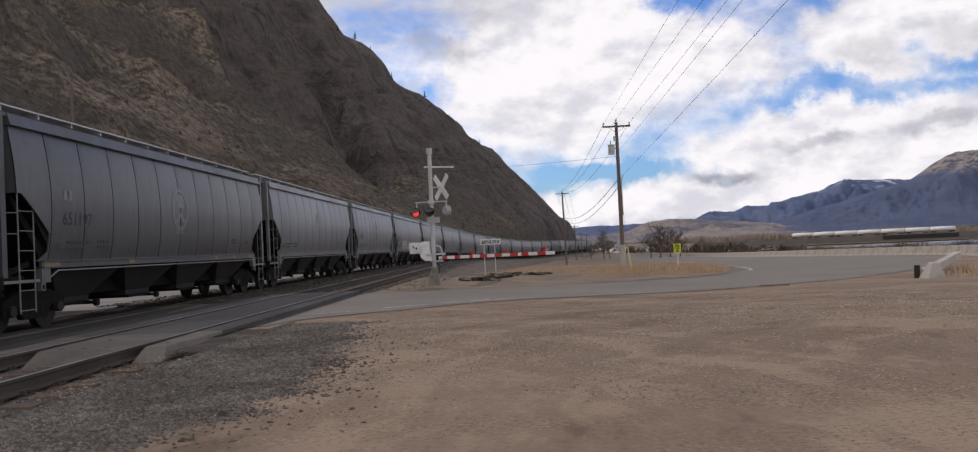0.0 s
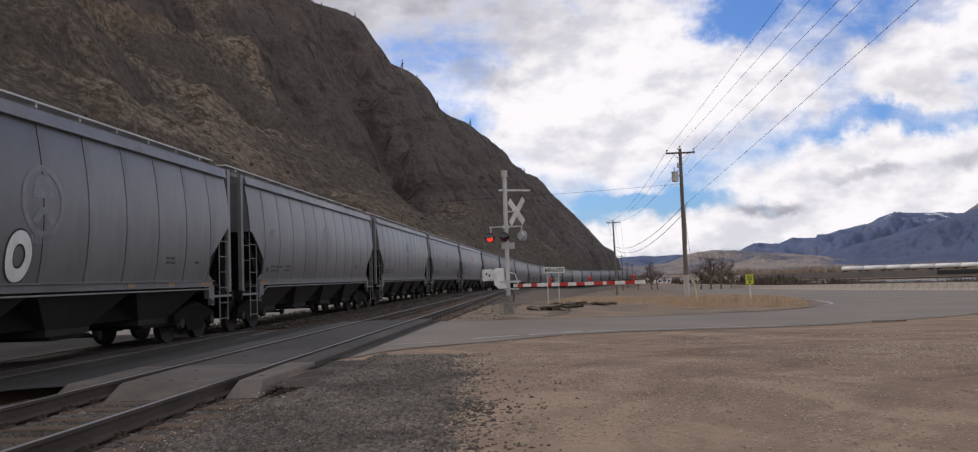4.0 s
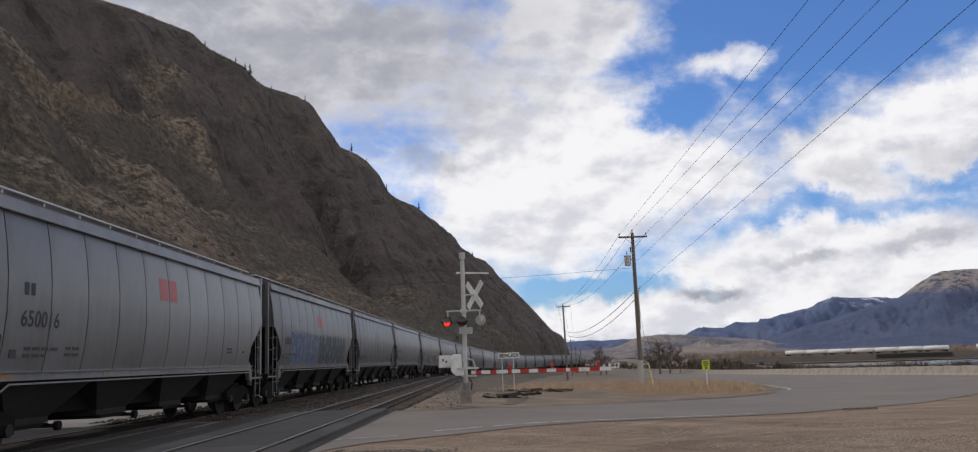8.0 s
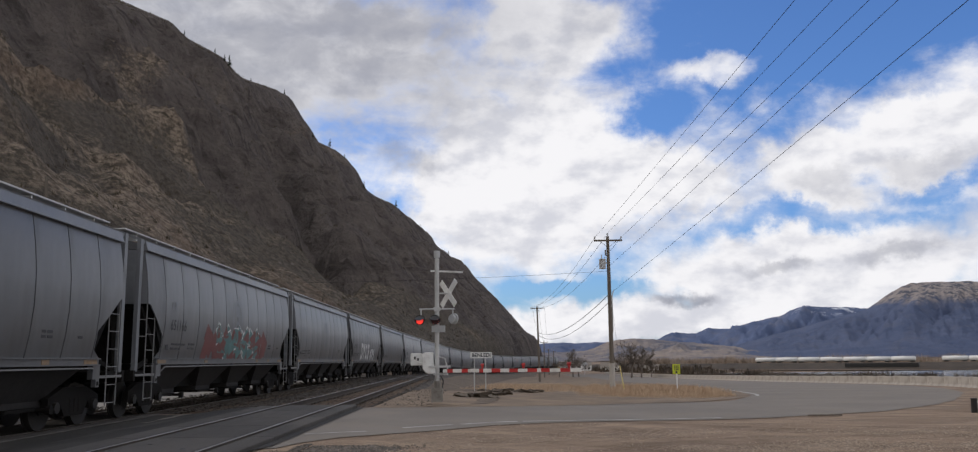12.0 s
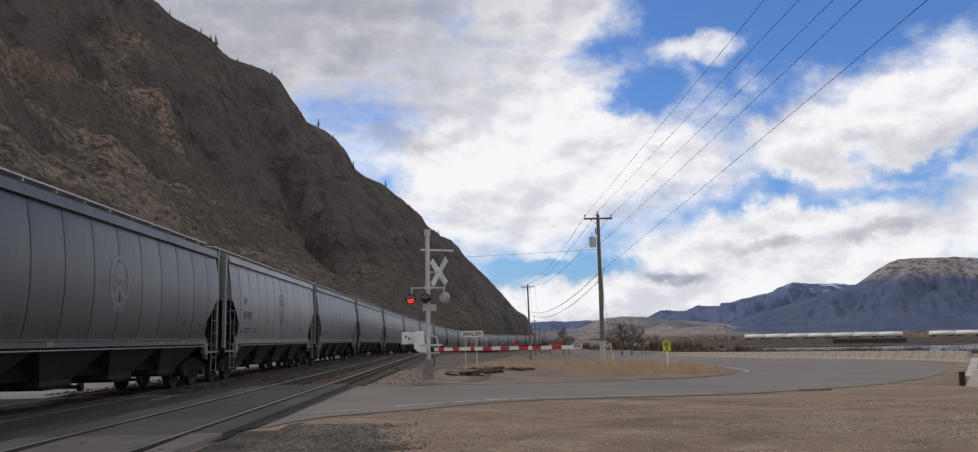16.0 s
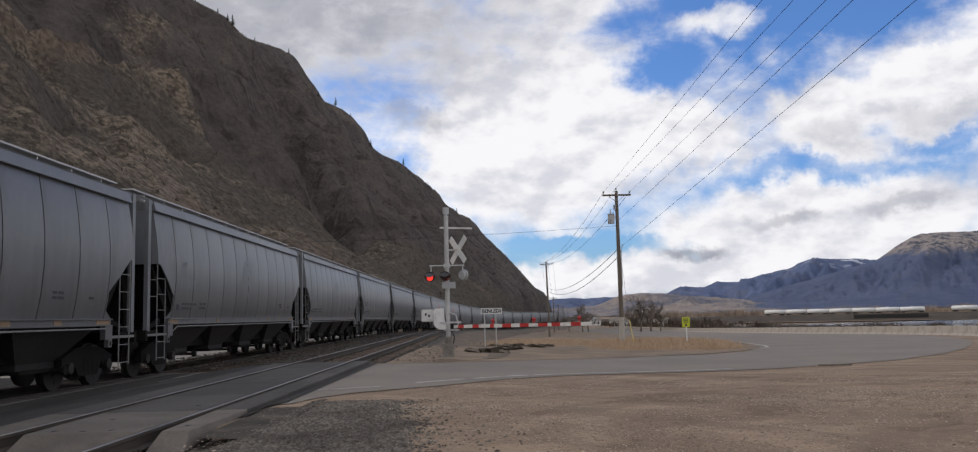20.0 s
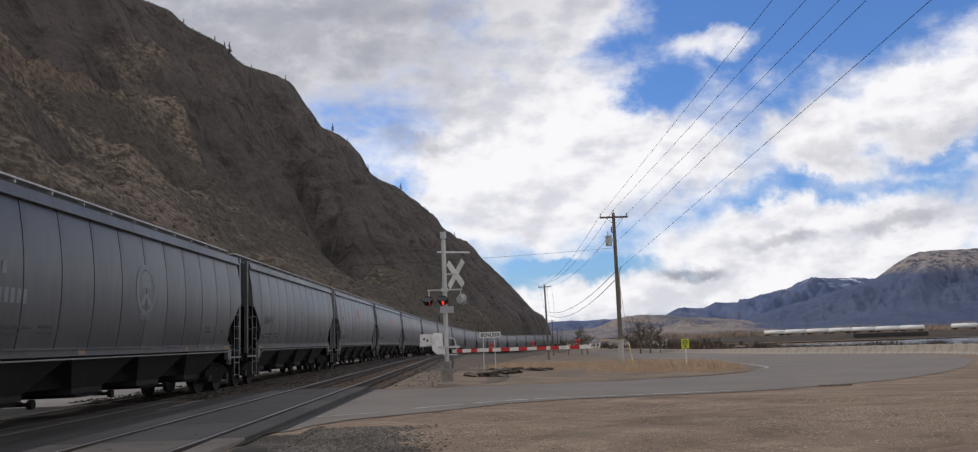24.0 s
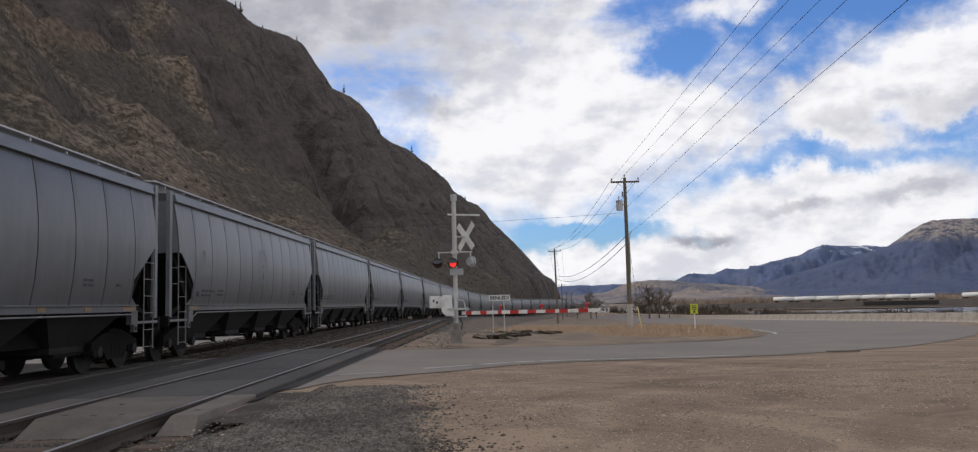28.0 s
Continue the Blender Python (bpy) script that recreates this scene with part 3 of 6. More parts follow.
# darker asphalt over the tracks: shade beside the train is put into its colour
tar_near = [(x, max(y, 9.25)) for x, y in ((-15, 9.3), (-12, 9.3), (-9, 9.3), (-6.6, 9.3), (-5.9, 9.3), (-3.3, 10.5), (-3.1, 12.0), (-2.95, 12.8))]
tar_far = [(-15, 23.1), (-12, 23.2), (-9, 23.2), (-6.6, 23.25), (-5.9, 23.3), (-3.3, 23.4), (-3.1, 23.4), (-2.95, 23.4)]
ribbon("crossing_surface", smooth_line(tar_near, 40), smooth_line(tar_far, 40), M_SHADED_ASPHALT, 0.024, "dark asphalt between the rails, shade put into its colour", "road", 14)

# brown verge between the tracks and the road
verge_l = smooth_line([(-2.75, 23.6), (-2.7, 30), (-2.65, 45), (-2.5, 70), (-1.0, 110), (8.2, 200)], 60)
verge_r = smooth_line([(-1.2, 24.3), (0.8, 25.9), (5.4, 30.1), (8.8, 31.9), (12.7, 38.4), (14.6, 48), (16.3, 56.5), (17.4, 70), (18.2, 95), (27, 200)], 60)
ribbon("verge", verge_l, verge_r, M_SOIL, 0.018, "brown bare soil between the tracks and the road", "verge", 10)


# brown slope from the siding down to the verge
v = []
SLOPE_Y = np.arange(24.5, 330, 3.0)
for y in SLOPE_Y:
    y = float(y)
    out = 3.1 + 2.4 * step(24.5, 29, y) + 1.1 * noise.noise((y * 0.3, 4.0, 0)) * step(25, 29, y)
    for q in (0, 0.15, 0.35, 0.65, 1.0):
        a = 1.75 + (out - 1.75) * q
        x = SIDING_X + shift(y) + a
        k = step(0.1, 0.9, q)
        v.append((x, y, (zt(y) - 0.27) * (1 - k) + (zg(x, y) + 0.03) * k + 0.04 * noise.noise((x, y, 0))))
M_SLOPE = surface("dark_gritty_earth", (0.085, 0.07, 0.057), (0.19, 0.155, 0.122), 0.6, 0.95, 0, 1.0, 9.0, (0.26, 0.20, 0.15), 0.5, bump_size=0.05)
tagged(sheet("track_slope", v, grid_faces(len(SLOPE_Y), 5), M_SLOPE), "brown earth slope beside the siding", "slope", kind="structure")


# ---- hill ----
HILL = [(0, 2), (1.5, 8.5), (3.5, 12.8), (7, 15), (10.4, 18.7), (18.8, 28.9), (22.4, 31.5), (27.2, 37.2), (30.9, 41.3), (37, 45.8), (43.1, 51), (46.8, 56.9), (51.7, 59.9), (59.1, 66.7), (69.1, 71.3), (71.6, 73.7), (75.3, 80.8), (79, 85.8), (85.2, 90.6), (92, 93.9), (94, 97.8), (96.5, 102.6), (100.3, 107.9), (102.8, 112.4), (107.9, 115.4), (117, 118.6), (122, 120.5), (126, 124.2), (132, 130.3), (145, 137.6), (153, 145.3), (166, 151), (178, 156.6), (250, 182), (340, 205), (460, 220)]
HILL_NEAR = [(0, 0), (6, 2.5), (30, 17), (46, 29), (54, 40), (70, 50), (84, 66), (100, 78), (130, 100), (160, 124), (200, 146), (280, 178), (460, 220)]


SHOULDER = 27.95                  # sideways place of the foot of the hill's last shoulder


def along(line, d):
    for (a, h), (b, k) in zip(line, line[1:]):
        if d <= b:
            return h + (k - h) * (d - a) / (b - a)
    return line[-1][1]


# crests over the slope: the top of the scree (place along the line, distance up the slope),
# the near spur and the cleft beyond it (distance up the slope, place along the line)
SCREE = [(-300, 40), (70, 44), (92, 48), (104, 37), (116, 36), (130, 45), (141, 51), (152, 43), (158, 42), (168, 44), (178, 38), (186, 36), (194, 32), (205, 25), (225, 13), (255, 3), (290, 0), (900, 0)]
SPUR = [(0, 214), (30, 182), (52, 174), (58, 177), (64, 171), (66, 160), (68, 148), (74, 138), (90, 120), (130, 80), (180, 40)]
CLEFT = [(0, 196), (24, 188), (30, 196), (38, 207), (56, 238), (76, 268), (106, 310), (180, 330)]


def hill_point(y, d, grassy=None, screes=None):
    toe = MAIN_X + shift(min(y, 340)) - 2.5 - 6 * step(200, 60, y)
    end = 1 - step(336, 430, y)
    far = step(110, 290, y)
    wob = 4 * noise.noise((d * 0.11, y * 0.02, 7.0)) + 2 * noise.noise((d * 0.35, y * 0.05, 9.0))
    a, b, c = d - along(SCREE, y) + 0.5 * wob, y - along(SPUR, d) + wob, y - along(CLEFT, d) + wob
    low = min(1, d / 12)
    scree = step(2.5, -2, a)
    spur = step(3, -4, b)
    drop = 13.0 * step(-2, 15, b) * step(80, 25, b) * step(30, 52, d) + 4.5 * step(-1, 6, a) * step(22, 9, a) * step(8, 22, d) * step(215, 190, y)
    drop += 12.0 * math.exp(-(c / 11) ** 2) * step(16, 30, d) * step(110, 80, d) - (3.0 + 2.0 * step(58, 82, d)) * math.exp(-((b + 5) / 8) ** 2) * step(40, 60, d)
    w = max(0, d + (1 - far) * 6 * noise.noise((y * 0.02, 3.0, d * 0.01)))
    h = along(HILL_NEAR, w) * (1 - far) + along(HILL, d) * far
    edge = 1.0 - 0.93 * step(275, 322, y)
    cliff = 1 - max(scree, 0.6 * spur)
    grow = min(1.0, d / 45) * edge * (0.35 + 0.65 * cliff)
    gully = noise.fractal(Vector(((y + d * 0.5) * 0.024, d * 0.004, 1.7)), 0.9, 2.1, 4)
    flute = abs(noise.noise((y * 0.075 + d * 0.02, d * 0.012, 6.0))) + 0.5 * abs(noise.noise((y * 0.19 + d * 0.03, d * 0.03, 4.0)))
    rough = noise.fractal(Vector((d * 0.05, y * 0.05, 0.3)), 0.75, 2.0, 6)
    crag = abs(noise.noise((d * 0.05, y * 0.04, 5.0))) + 0.6 * abs(noise.noise((d * 0.13, y * 0.11, 8.0)))
    h = h * end + grow * (6.0 * gully + 5.0 * rough - 5.0 * crag + 4.0 - 7.0 * flute * cliff) * (0.3 + 0.7 * end) - drop * edge * end
    h += noise.fractal(Vector((d * 0.20, y * 0.13, 2.2)), 0.7, 2.0, 4) * (0.5 + 1.4 * cliff) * low * (0.45 + 0.55 * edge)
    # fans of fallen stone: ribs that run down the slope, with hollows between them
    rib = 1 - abs(2 * noise.noise((y * 0.021 - d * 0.012 + 0.3 * wob * 0.1, d * 0.008, 12.0)))
    fine = 1 - abs(2 * noise.noise((y * 0.06 - d * 0.03, d * 0.02, 15.0)))
    fan = 0.75 * rib * rib + 0.25 * fine
    h += scree * min(1, d / 16) * edge * (4.2 * fan - 2.0) * step(205, 168, y)
    buttress = 1 - abs(2 * noise.noise((y * 0.031 + d * 0.006, d * 0.013, 21.0)))
    h += cliff * min(1, d / 40) * edge * end * (6.5 * buttress * buttress - 3.0)
    if grassy is not None:
        ledge = math.exp(-((d - 80 + 0.02 * (y - 230)) / 5) ** 2) * step(175, 195, y) * 0.75
        near = scree * (1 - 0.65 * step(160, 190, y)) * (0.12 + 0.28 * math.exp(a / 5 if a < 0 else 0) + 0.55 * step(0.4, 0.95, fan) + 0.6 * noise.fractal(Vector((y * 0.05 + d * 0.11, d * 0.03 - y * 0.012, 3.0)), 0.8, 2.0, 4))
        slant = 0.5 * (along(SPUR, d + 1) - along(SPUR, d - 1))
        off = b / math.sqrt(1 + slant * slant)
        upper = spur * (0.22 + 0.45 * noise.fractal(Vector((y * 0.04, d * 0.06, 5.0)), 0.8, 2.0, 4) + 1.25 * math.exp(off / 4.5 if off < 0 else 0)) * step(34, 46, d)
        grassy.append(max(near, upper, ledge) - 0.3 * cliff + 0.35 * step(0.1, 0.5, gully))
        screes.append(max(scree, 0.75 * spur))
    x = toe - d - (1 - end) * 55
    if 150 < y <= 336 and x < 0:      # nothing nearer stands above the skyline of the last shoulder
        k = SHOULDER - x / y * 334
        top = (along(HILL, k) + zt(334) - 1.7) / 334 * y + 1.2 - zt(y) + 0.5 - 1.0 * step(334, 300, y)
        over = h - top
        h -= max(0.0, over) * step(150, 190, y)
    return Vector((x, y, zt(y) - 0.5 + h))


def make_hill():
    ds = np.concatenate([np.arange(0, 60, 1.0), np.arange(60, 180, 1.5), np.arange(180, 460, 14)])
    ys = np.concatenate([np.arange(-160, -10, 8), np.arange(-10, 250, 1.2), np.arange(250, 345, 0.9), np.arange(345, 440, 8)])
    grassy, screes = [], []
    v = [hill_point(float(y), float(d), grassy, screes) for y in ys for d in ds]
    ob = sheet("hillside", v, grid_faces(len(ys), len(ds)), M_ROCK, True)
    at = ob.data.attributes.new("grass", "FLOAT", "POINT")
    at.data.foreach_set("value", grassy)
    at = ob.data.attributes.new("scree", "FLOAT", "POINT")
    at.data.foreach_set("value", screes)
    return tagged(ob, "steep dark brown rocky hillside with dry grass", "hill", kind="structure")


make_hill()


# ---- far mountains ----
def make_mountain(name, line, dist, depth, seed, material, label, rugged=1.0):
    """A range: line is (sideways slope, height slope) along its crest as seen from the crossing."""
    v, n, rows = [], 560, 36
    for i in range(n):
        u = i / (n - 1)
        az = line[0][0] + (line[-1][0] - line[0][0]) * u
        for (a, h), (b, k) in zip(line, line[1:]):
            if az <= b:
                el = h + (k - h) * (az - a) / (b - a)
                break
        for j in range(rows):
            w = j / (rows - 1)
            r = dist - depth * w
            ridge = noise.fractal(Vector((az * 22, w * 2.2, seed)), 0.8, 2.0, 5)
            h = el * dist * (1 - w) ** 1.15 + ridge * el * dist * 0.42 * rugged * math.sin(math.pi * min(1, w * 1.25 + 0.03)) + (noise.fractal(Vector((az * 75, w * 8, seed + 3)), 0.8, 2.0, 4) * 0.12 - abs(noise.noise((az * 40 + w * 2, w * 3, seed))) * 0.10) * rugged * el * dist * math.sin(math.pi * min(1, w * 1.25)) + noise.fractal(Vector((az * 60, 2.0, seed)), 0.9, 2.0, 4) * dist * 0.0008
            v.append((az * r, r, h + 1.2 - 9 * w))
    ob = sheet(name, v, grid_faces(n, rows), material)
    return tagged(ob, label, "mountain", kind="structure")


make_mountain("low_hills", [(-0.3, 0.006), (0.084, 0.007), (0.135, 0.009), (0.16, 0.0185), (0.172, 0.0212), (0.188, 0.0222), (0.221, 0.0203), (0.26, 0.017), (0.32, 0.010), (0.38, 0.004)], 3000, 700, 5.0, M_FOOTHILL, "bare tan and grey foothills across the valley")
make_mountain("mountain_range", [(-0.3, 0.02), (0.06, 0.018), (0.2, 0.018), (0.221, 0.0218), (0.236, 0.0285), (0.265, 0.0267), (0.28, 0.0342), (0.306, 0.0318), (0.333, 0.0404), (0.366, 0.0465), (0.378, 0.0527), (0.401, 0.0585), (0.43, 0.0567), (0.452, 0.0566), (0.474, 0.055), (0.7, 0.05), (1.2, 0.05)], 4400, 900, 3.0, M_MOUNT, "distant mountain range, blue with painted haze, with snow near the top")
make_mountain("near_mountain", [(0.26, 0.0), (0.293, 0.008), (0.368, 0.0273), (0.444, 0.0466), (0.474, 0.0543), (0.498, 0.0704), (0.514, 0.0795), (0.529, 0.0849), (0.551, 0.0855), (0.60, 0.0862), (0.64, 0.083), (0.8, 0.07), (1.2, 0.06)], 3300, 900, 9.0, M_FOREST, "forested mountain across the valley, dark blue with painted haze", 0.4)


# ---- tracks ----
def track_point(base, y, side):
    return (base + shift(y) + side, y, zt(y) + (MAIN_DROP if base == MAIN_X else 0.0))


def make_track(base, name):
    ys = np.concatenate([np.arange(-60, 60, 4), np.arange(60, 620, 8)])
    track = new(name)
    for side in (-0.7525, 0.7525):
        bm = bmesh.new()
        prof = [(-0.07, -0.17), (0.07, -0.17), (0.07, -0.155), (0.012, -0.13), (0.012, -0.04), (0.036, -0.03), (0.036, 0.0), (-0.036, 0.0), (-0.036, -0.03), (-0.012, -0.04), (-0.012, -0.13), (-0.07, -0.155)]
        rings = []
        for y in ys:
            x0, y0, z0 = track_point(base, y, side)
            rings.append([bm.verts.new((x0 + a, y0, z0 + 0.08 + b)) for a, b in prof])
        for r, q in zip(rings, rings[1:]):
            for i in range(len(prof)):
                bm.faces.new((r[i], r[(i + 1) % len(prof)], q[(i + 1) % len(prof)], q[i]))
        rail = part("rail", bm, M_RAIL, track, "steel rail with a worn bright head")
        v = []
        for y in ys:
            x0, y0, z0 = track_point(base, y, side)
            v += [(x0 - 0.026, y0, z0 + 0.082), (x0 + 0.026, y0, z0 + 0.082)]
        head = sheet("running_surface", v, grid_faces(len(ys), 2), M_RAIL_HEAD)
        head.parent = rail
    v = []
    prof = [(-3.2, -0.55), (-1.6, -0.13), (1.45, -0.13), (2.3, -0.42)]
    for y in ys:
        for a, b in prof:
            x0, y0, z0 = track_point(base, y, a)
            v.append((x0, y0, z0 + b + noise.noise((x0, y0, 0)) * 0.02))
    b = sheet("ballast_bed", v, grid_faces(len(ys), len(prof)), M_BALLAST)
    b.parent = track
    tagged(track, "railway track on dark ballast", "railway track", kind="structure")
    return track


make_track(MAIN_X, "main_track")
make_track(SIDING_X, "siding_track")


# gravel strip beyond the main line, its sunlight painted as a pale colour
v = []
for y in np.arange(-30, 120, 3.0):
    for a in (-7.5, -5.2, -3.0):
        v.append((MAIN_X + shift(y) + a, y, zt(y) - 0.30 + (0.05 if a == -5.2 else 0)))
tagged(sheet("service_road", v, grid_faces(50, 3), M_SUNLIT_GRAVEL), "gravel service road behind the train, pale with sunlight put into its colour", "gravel road", kind="structure")


# ---- hopper wagons ----
M_LADDER = surface("dull_steel", (0.17, 0.17, 0.17), (0.27, 0.265, 0.26), 3.0, 0.6, 0.1, 0.1, 40.0)
SIDE = [(1.42, 1.46), (1.50, 1.9), (1.55, 2.45), (1.55, 3.0), (1.50, 3.55), (1.43, 4.0), (1.39, 4.22)]


def side_x(z):
    for (a, h), (b, k) in zip(SIDE, SIDE[1:]):
        if z <= k:
            return a + (b - a) * (z - h) / (k - h)
    return SIDE[-1][0]


SIDE_FINE = [(side_x(z), z) for z in (1.46, 1.65, 1.9, 2.05, 2.45, 2.825, 2.84, 3.1, 3.35, 3.6, 3.8, 4.0, 4.22)]


def corner_cut(z):
    """How far the corner of the side is cut away at that height, from 0 to 1: a six-sided opening."""
    if z >= 2.84:
        return 0.0
    if z >= 2.05:
        return 0.12 + 0.88 * (2.84 - z) / 0.79
    return 1.0 if z >= 1.65 else 1.0 - 0.3 * (1.65 - z) / 0.2


def panel_mesh(y0, y1, cut0=0.0, cut1=0.0):
    """A curved side panel between y0 and y1; cut: how far its foot is cut back at that end."""
    bm = bmesh.new()
    a, b = [], []
    for x, z in SIDE_FINE:
        c = corner_cut(z)
        for out, dx in ((a, 0.0), (b, -0.03)):
            out.append((bm.verts.new((x + dx, y0 + cut0 * c, z)), bm.verts.new((x + dx, y1 - cut1 * c, z))))
    for p in (a, b):
        for q, r in zip(p, p[1:]):
            bm.faces.new((q[0], q[1], r[1], r[0]))
    for i in (0, 1):
        for k in range(len(a) - 1):
            bm.faces.new((a[k][i], a[k + 1][i], b[k + 1][i], b[k][i]))
    bm.faces.new((a[0][0], a[0][1], b[0][1], b[0][0]))
    return bm


def curved(me):
    """Smooth the skin, keep its rims sharp."""
    for p in me.polygons:
        p.use_smooth = abs(p.normal.y) < 0.5
    me.set_sharp_from_angle(angle=radians(40))


def make_wagon():
    w = new("hopper_wagon")
    bm = bmesh.new()
    inner = [(x - 0.035, z) for x, z in SIDE_FINE]
    sec = inner + [(-x, z) for x, z in inner[::-1]]
    prism(bm, sec, -8.15, 8.15)
    for v in bm.verts:
        v.co.y *= (8.12 - 1.3 * step(2.95, 2.84, v.co.z)) / 8.15
    part("body", bm, M_SEAM, w)
    # near side in sheets, far side in one
    n = 10
    ys = [-6.95 + 13.9 * k / n for k in range(n + 1)]
    middle = mesh_of("side_panel", panel_mesh(-6.95 / n + 0.018, 6.95 / n - 0.018), M_WAGON)
    curved(middle)
    for y0, y1 in zip(ys, ys[1:]):
        ob = new("side_panel", middle)
        ob.parent, ob.location = w, (0, (y0 + y1) / 2, 0)
    curved(part("side_panel", panel_mesh(-8.2, -6.968, cut0=1.2), M_WAGON, w).data)
    curved(part("side_panel", panel_mesh(6.968, 8.2, cut1=1.2), M_WAGON, w).data)
    bm = panel_mesh(-8.2, 8.2, 1.2, 1.2)
    for v in bm.verts:
        v.co.x *= -1
    part("side_sheet", bm, M_WAGON, w)
    bm = bmesh.new()
    prism(bm, [(1.39, 4.23), (1.33, 4.36), (0.78, 4.50), (0, 4.55), (-0.78, 4.50), (-1.33, 4.36), (-1.39, 4.23)], -8.2, 8.2)
    part("roof", bm, M_WAGON, w)
    for sgn in (1, -1):
        bm = bmesh.new()
        prism(bm, [(sgn * 1.37, 4.19), (sgn * 1.485, 4.19), (sgn * 1.485, 4.215), (sgn * 1.47, 4.225), (sgn * 1.415, 4.43), (sgn * 1.425, 4.455), (sgn * 1.32, 4.455)], -8.22, 8.22)
        part("eave_rail", bm, M_EAVE, w)
        bm = bmesh.new()
        prism(bm, [(sgn * 1.40, 1.31), (sgn * 1.51, 1.31), (sgn * 1.51, 1.335), (sgn * 1.46, 1.335), (sgn * 1.46, 1.445), (sgn * 1.51, 1.445), (sgn * 1.51, 1.47), (sgn * 1.40, 1.47)], -7.25, 7.25)
        part("side_sill", bm, M_WAGON, w)
        bm = bmesh.new()
        box(bm, sgn * 0.72, 0, 4.72, 0.55, 17.0, 0.035)
        for k in range(12):
            box(bm, sgn * 0.72, -7.7 + k * 1.4, 4.61, 0.5, 0.05, 0.2)
        part("running_board", bm, M_STEEL, w, "galvanised roof walkway")
    bm = bmesh.new()
    prism(bm, [(0.32, 4.50), (0.28, 4.66), (-0.28, 4.66), (-0.32, 4.50)], -7.3, 7.3)
    part("hatch_cover", bm, M_WAGON, w)
    # four discharge bays
    hop = None
    for k in range(4):
        y0 = -5.1 + k * 3.4
        if hop is None:
            bm = bmesh.new()
            top, mid, low = [(-1.69, 1.33), (1.69, 1.33)], [(-0.72, 0.62), (0.72, 0.62)], [(-0.72, 0.50), (0.72, 0.50)]
            rings = []
            for lv, hx in ((top, 1.40), (mid, 0.95), (low, 0.95)):
                rings.append([bm.verts.new((sx_, yy, zz)) for sx_, (yy, zz) in ((hx, lv[0]), (hx, lv[1]), (-hx, lv[1]), (-hx, lv[0]))])
            for r, q in zip(rings, rings[1:]):
                for i in range(4):
                    bm.faces.new((r[i], r[(i + 1) % 4], q[(i + 1) % 4], q[i]))
            bm.faces.new(rings[0]), bm.faces.new(rings[-1][::-1])
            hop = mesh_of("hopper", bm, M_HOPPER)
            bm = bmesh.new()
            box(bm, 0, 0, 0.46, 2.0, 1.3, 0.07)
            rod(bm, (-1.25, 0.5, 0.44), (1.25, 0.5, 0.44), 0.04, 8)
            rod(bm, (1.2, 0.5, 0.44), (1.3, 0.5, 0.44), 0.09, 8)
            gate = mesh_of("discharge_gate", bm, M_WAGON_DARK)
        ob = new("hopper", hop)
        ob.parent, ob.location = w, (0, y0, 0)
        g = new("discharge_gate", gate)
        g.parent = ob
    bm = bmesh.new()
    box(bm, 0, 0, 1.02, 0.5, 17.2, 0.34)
    # Added dark block fills the gaps between the bays in place of their shade.
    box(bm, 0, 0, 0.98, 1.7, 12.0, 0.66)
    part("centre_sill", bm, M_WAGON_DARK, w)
    bm = bmesh.new()
    rod(bm, (1.5, -6.7, 1.25), (1.5, 6.9, 1.25), 0.018, 6)
    rod(bm, (1.5, -6.7, 1.25), (1.42, -7.0, 1.05), 0.018, 6)
    part("brake_pipe", bm, M_LADDER, w)
    for sgn in (1, -1):
        bm = bmesh.new()
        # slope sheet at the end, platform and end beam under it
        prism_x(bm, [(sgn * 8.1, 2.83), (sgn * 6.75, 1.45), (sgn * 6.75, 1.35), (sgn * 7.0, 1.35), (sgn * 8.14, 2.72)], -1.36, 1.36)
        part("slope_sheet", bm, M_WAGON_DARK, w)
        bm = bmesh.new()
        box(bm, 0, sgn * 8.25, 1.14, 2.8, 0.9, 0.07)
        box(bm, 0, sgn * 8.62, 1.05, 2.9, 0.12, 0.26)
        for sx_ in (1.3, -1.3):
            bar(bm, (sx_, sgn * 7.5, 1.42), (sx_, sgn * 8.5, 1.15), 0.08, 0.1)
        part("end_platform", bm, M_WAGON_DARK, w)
        for sx_ in (1.42, -1.42):
            bm = bmesh.new()
            box(bm, sx_, sgn * 7.12, 1.16, 0.12, 0.34, 0.30)
            box(bm, sx_, sgn * 7.22, 0.93, 0.10, 0.17, 0.18)
            pad = part("jacking_pad", bm, M_WAGON, w)
            bm = bmesh.new()
            box(bm, sx_ + math.copysign(0.052, sx_), sgn * 7.22, 0.92, 0.01, 0.07, 0.09)
            part("lifting_eye", bm, M_WAGON_DARK, pad)
            bm = bmesh.new()
            bar(bm, (sx_, sgn * 7.3, 1.06), (sx_, sgn * 8.55, 1.06), 0.05, 0.06)
            part("step_bar", bm, M_LADDER, w)
        bm = bmesh.new()
        up = [(x - 0.004, z) for x, z in SIDE_FINE if z > 2.83]
        prism(bm, up + [(-x, z) for x, z in up[::-1]], *sorted((sgn * 8.155, sgn * 8.20)))
        part("end_wall", bm, M_EAVE, w)
        bm = bmesh.new()
        box(bm, 0, sgn * 7.55, 1.75, 0.5, 0.12, 1.3)
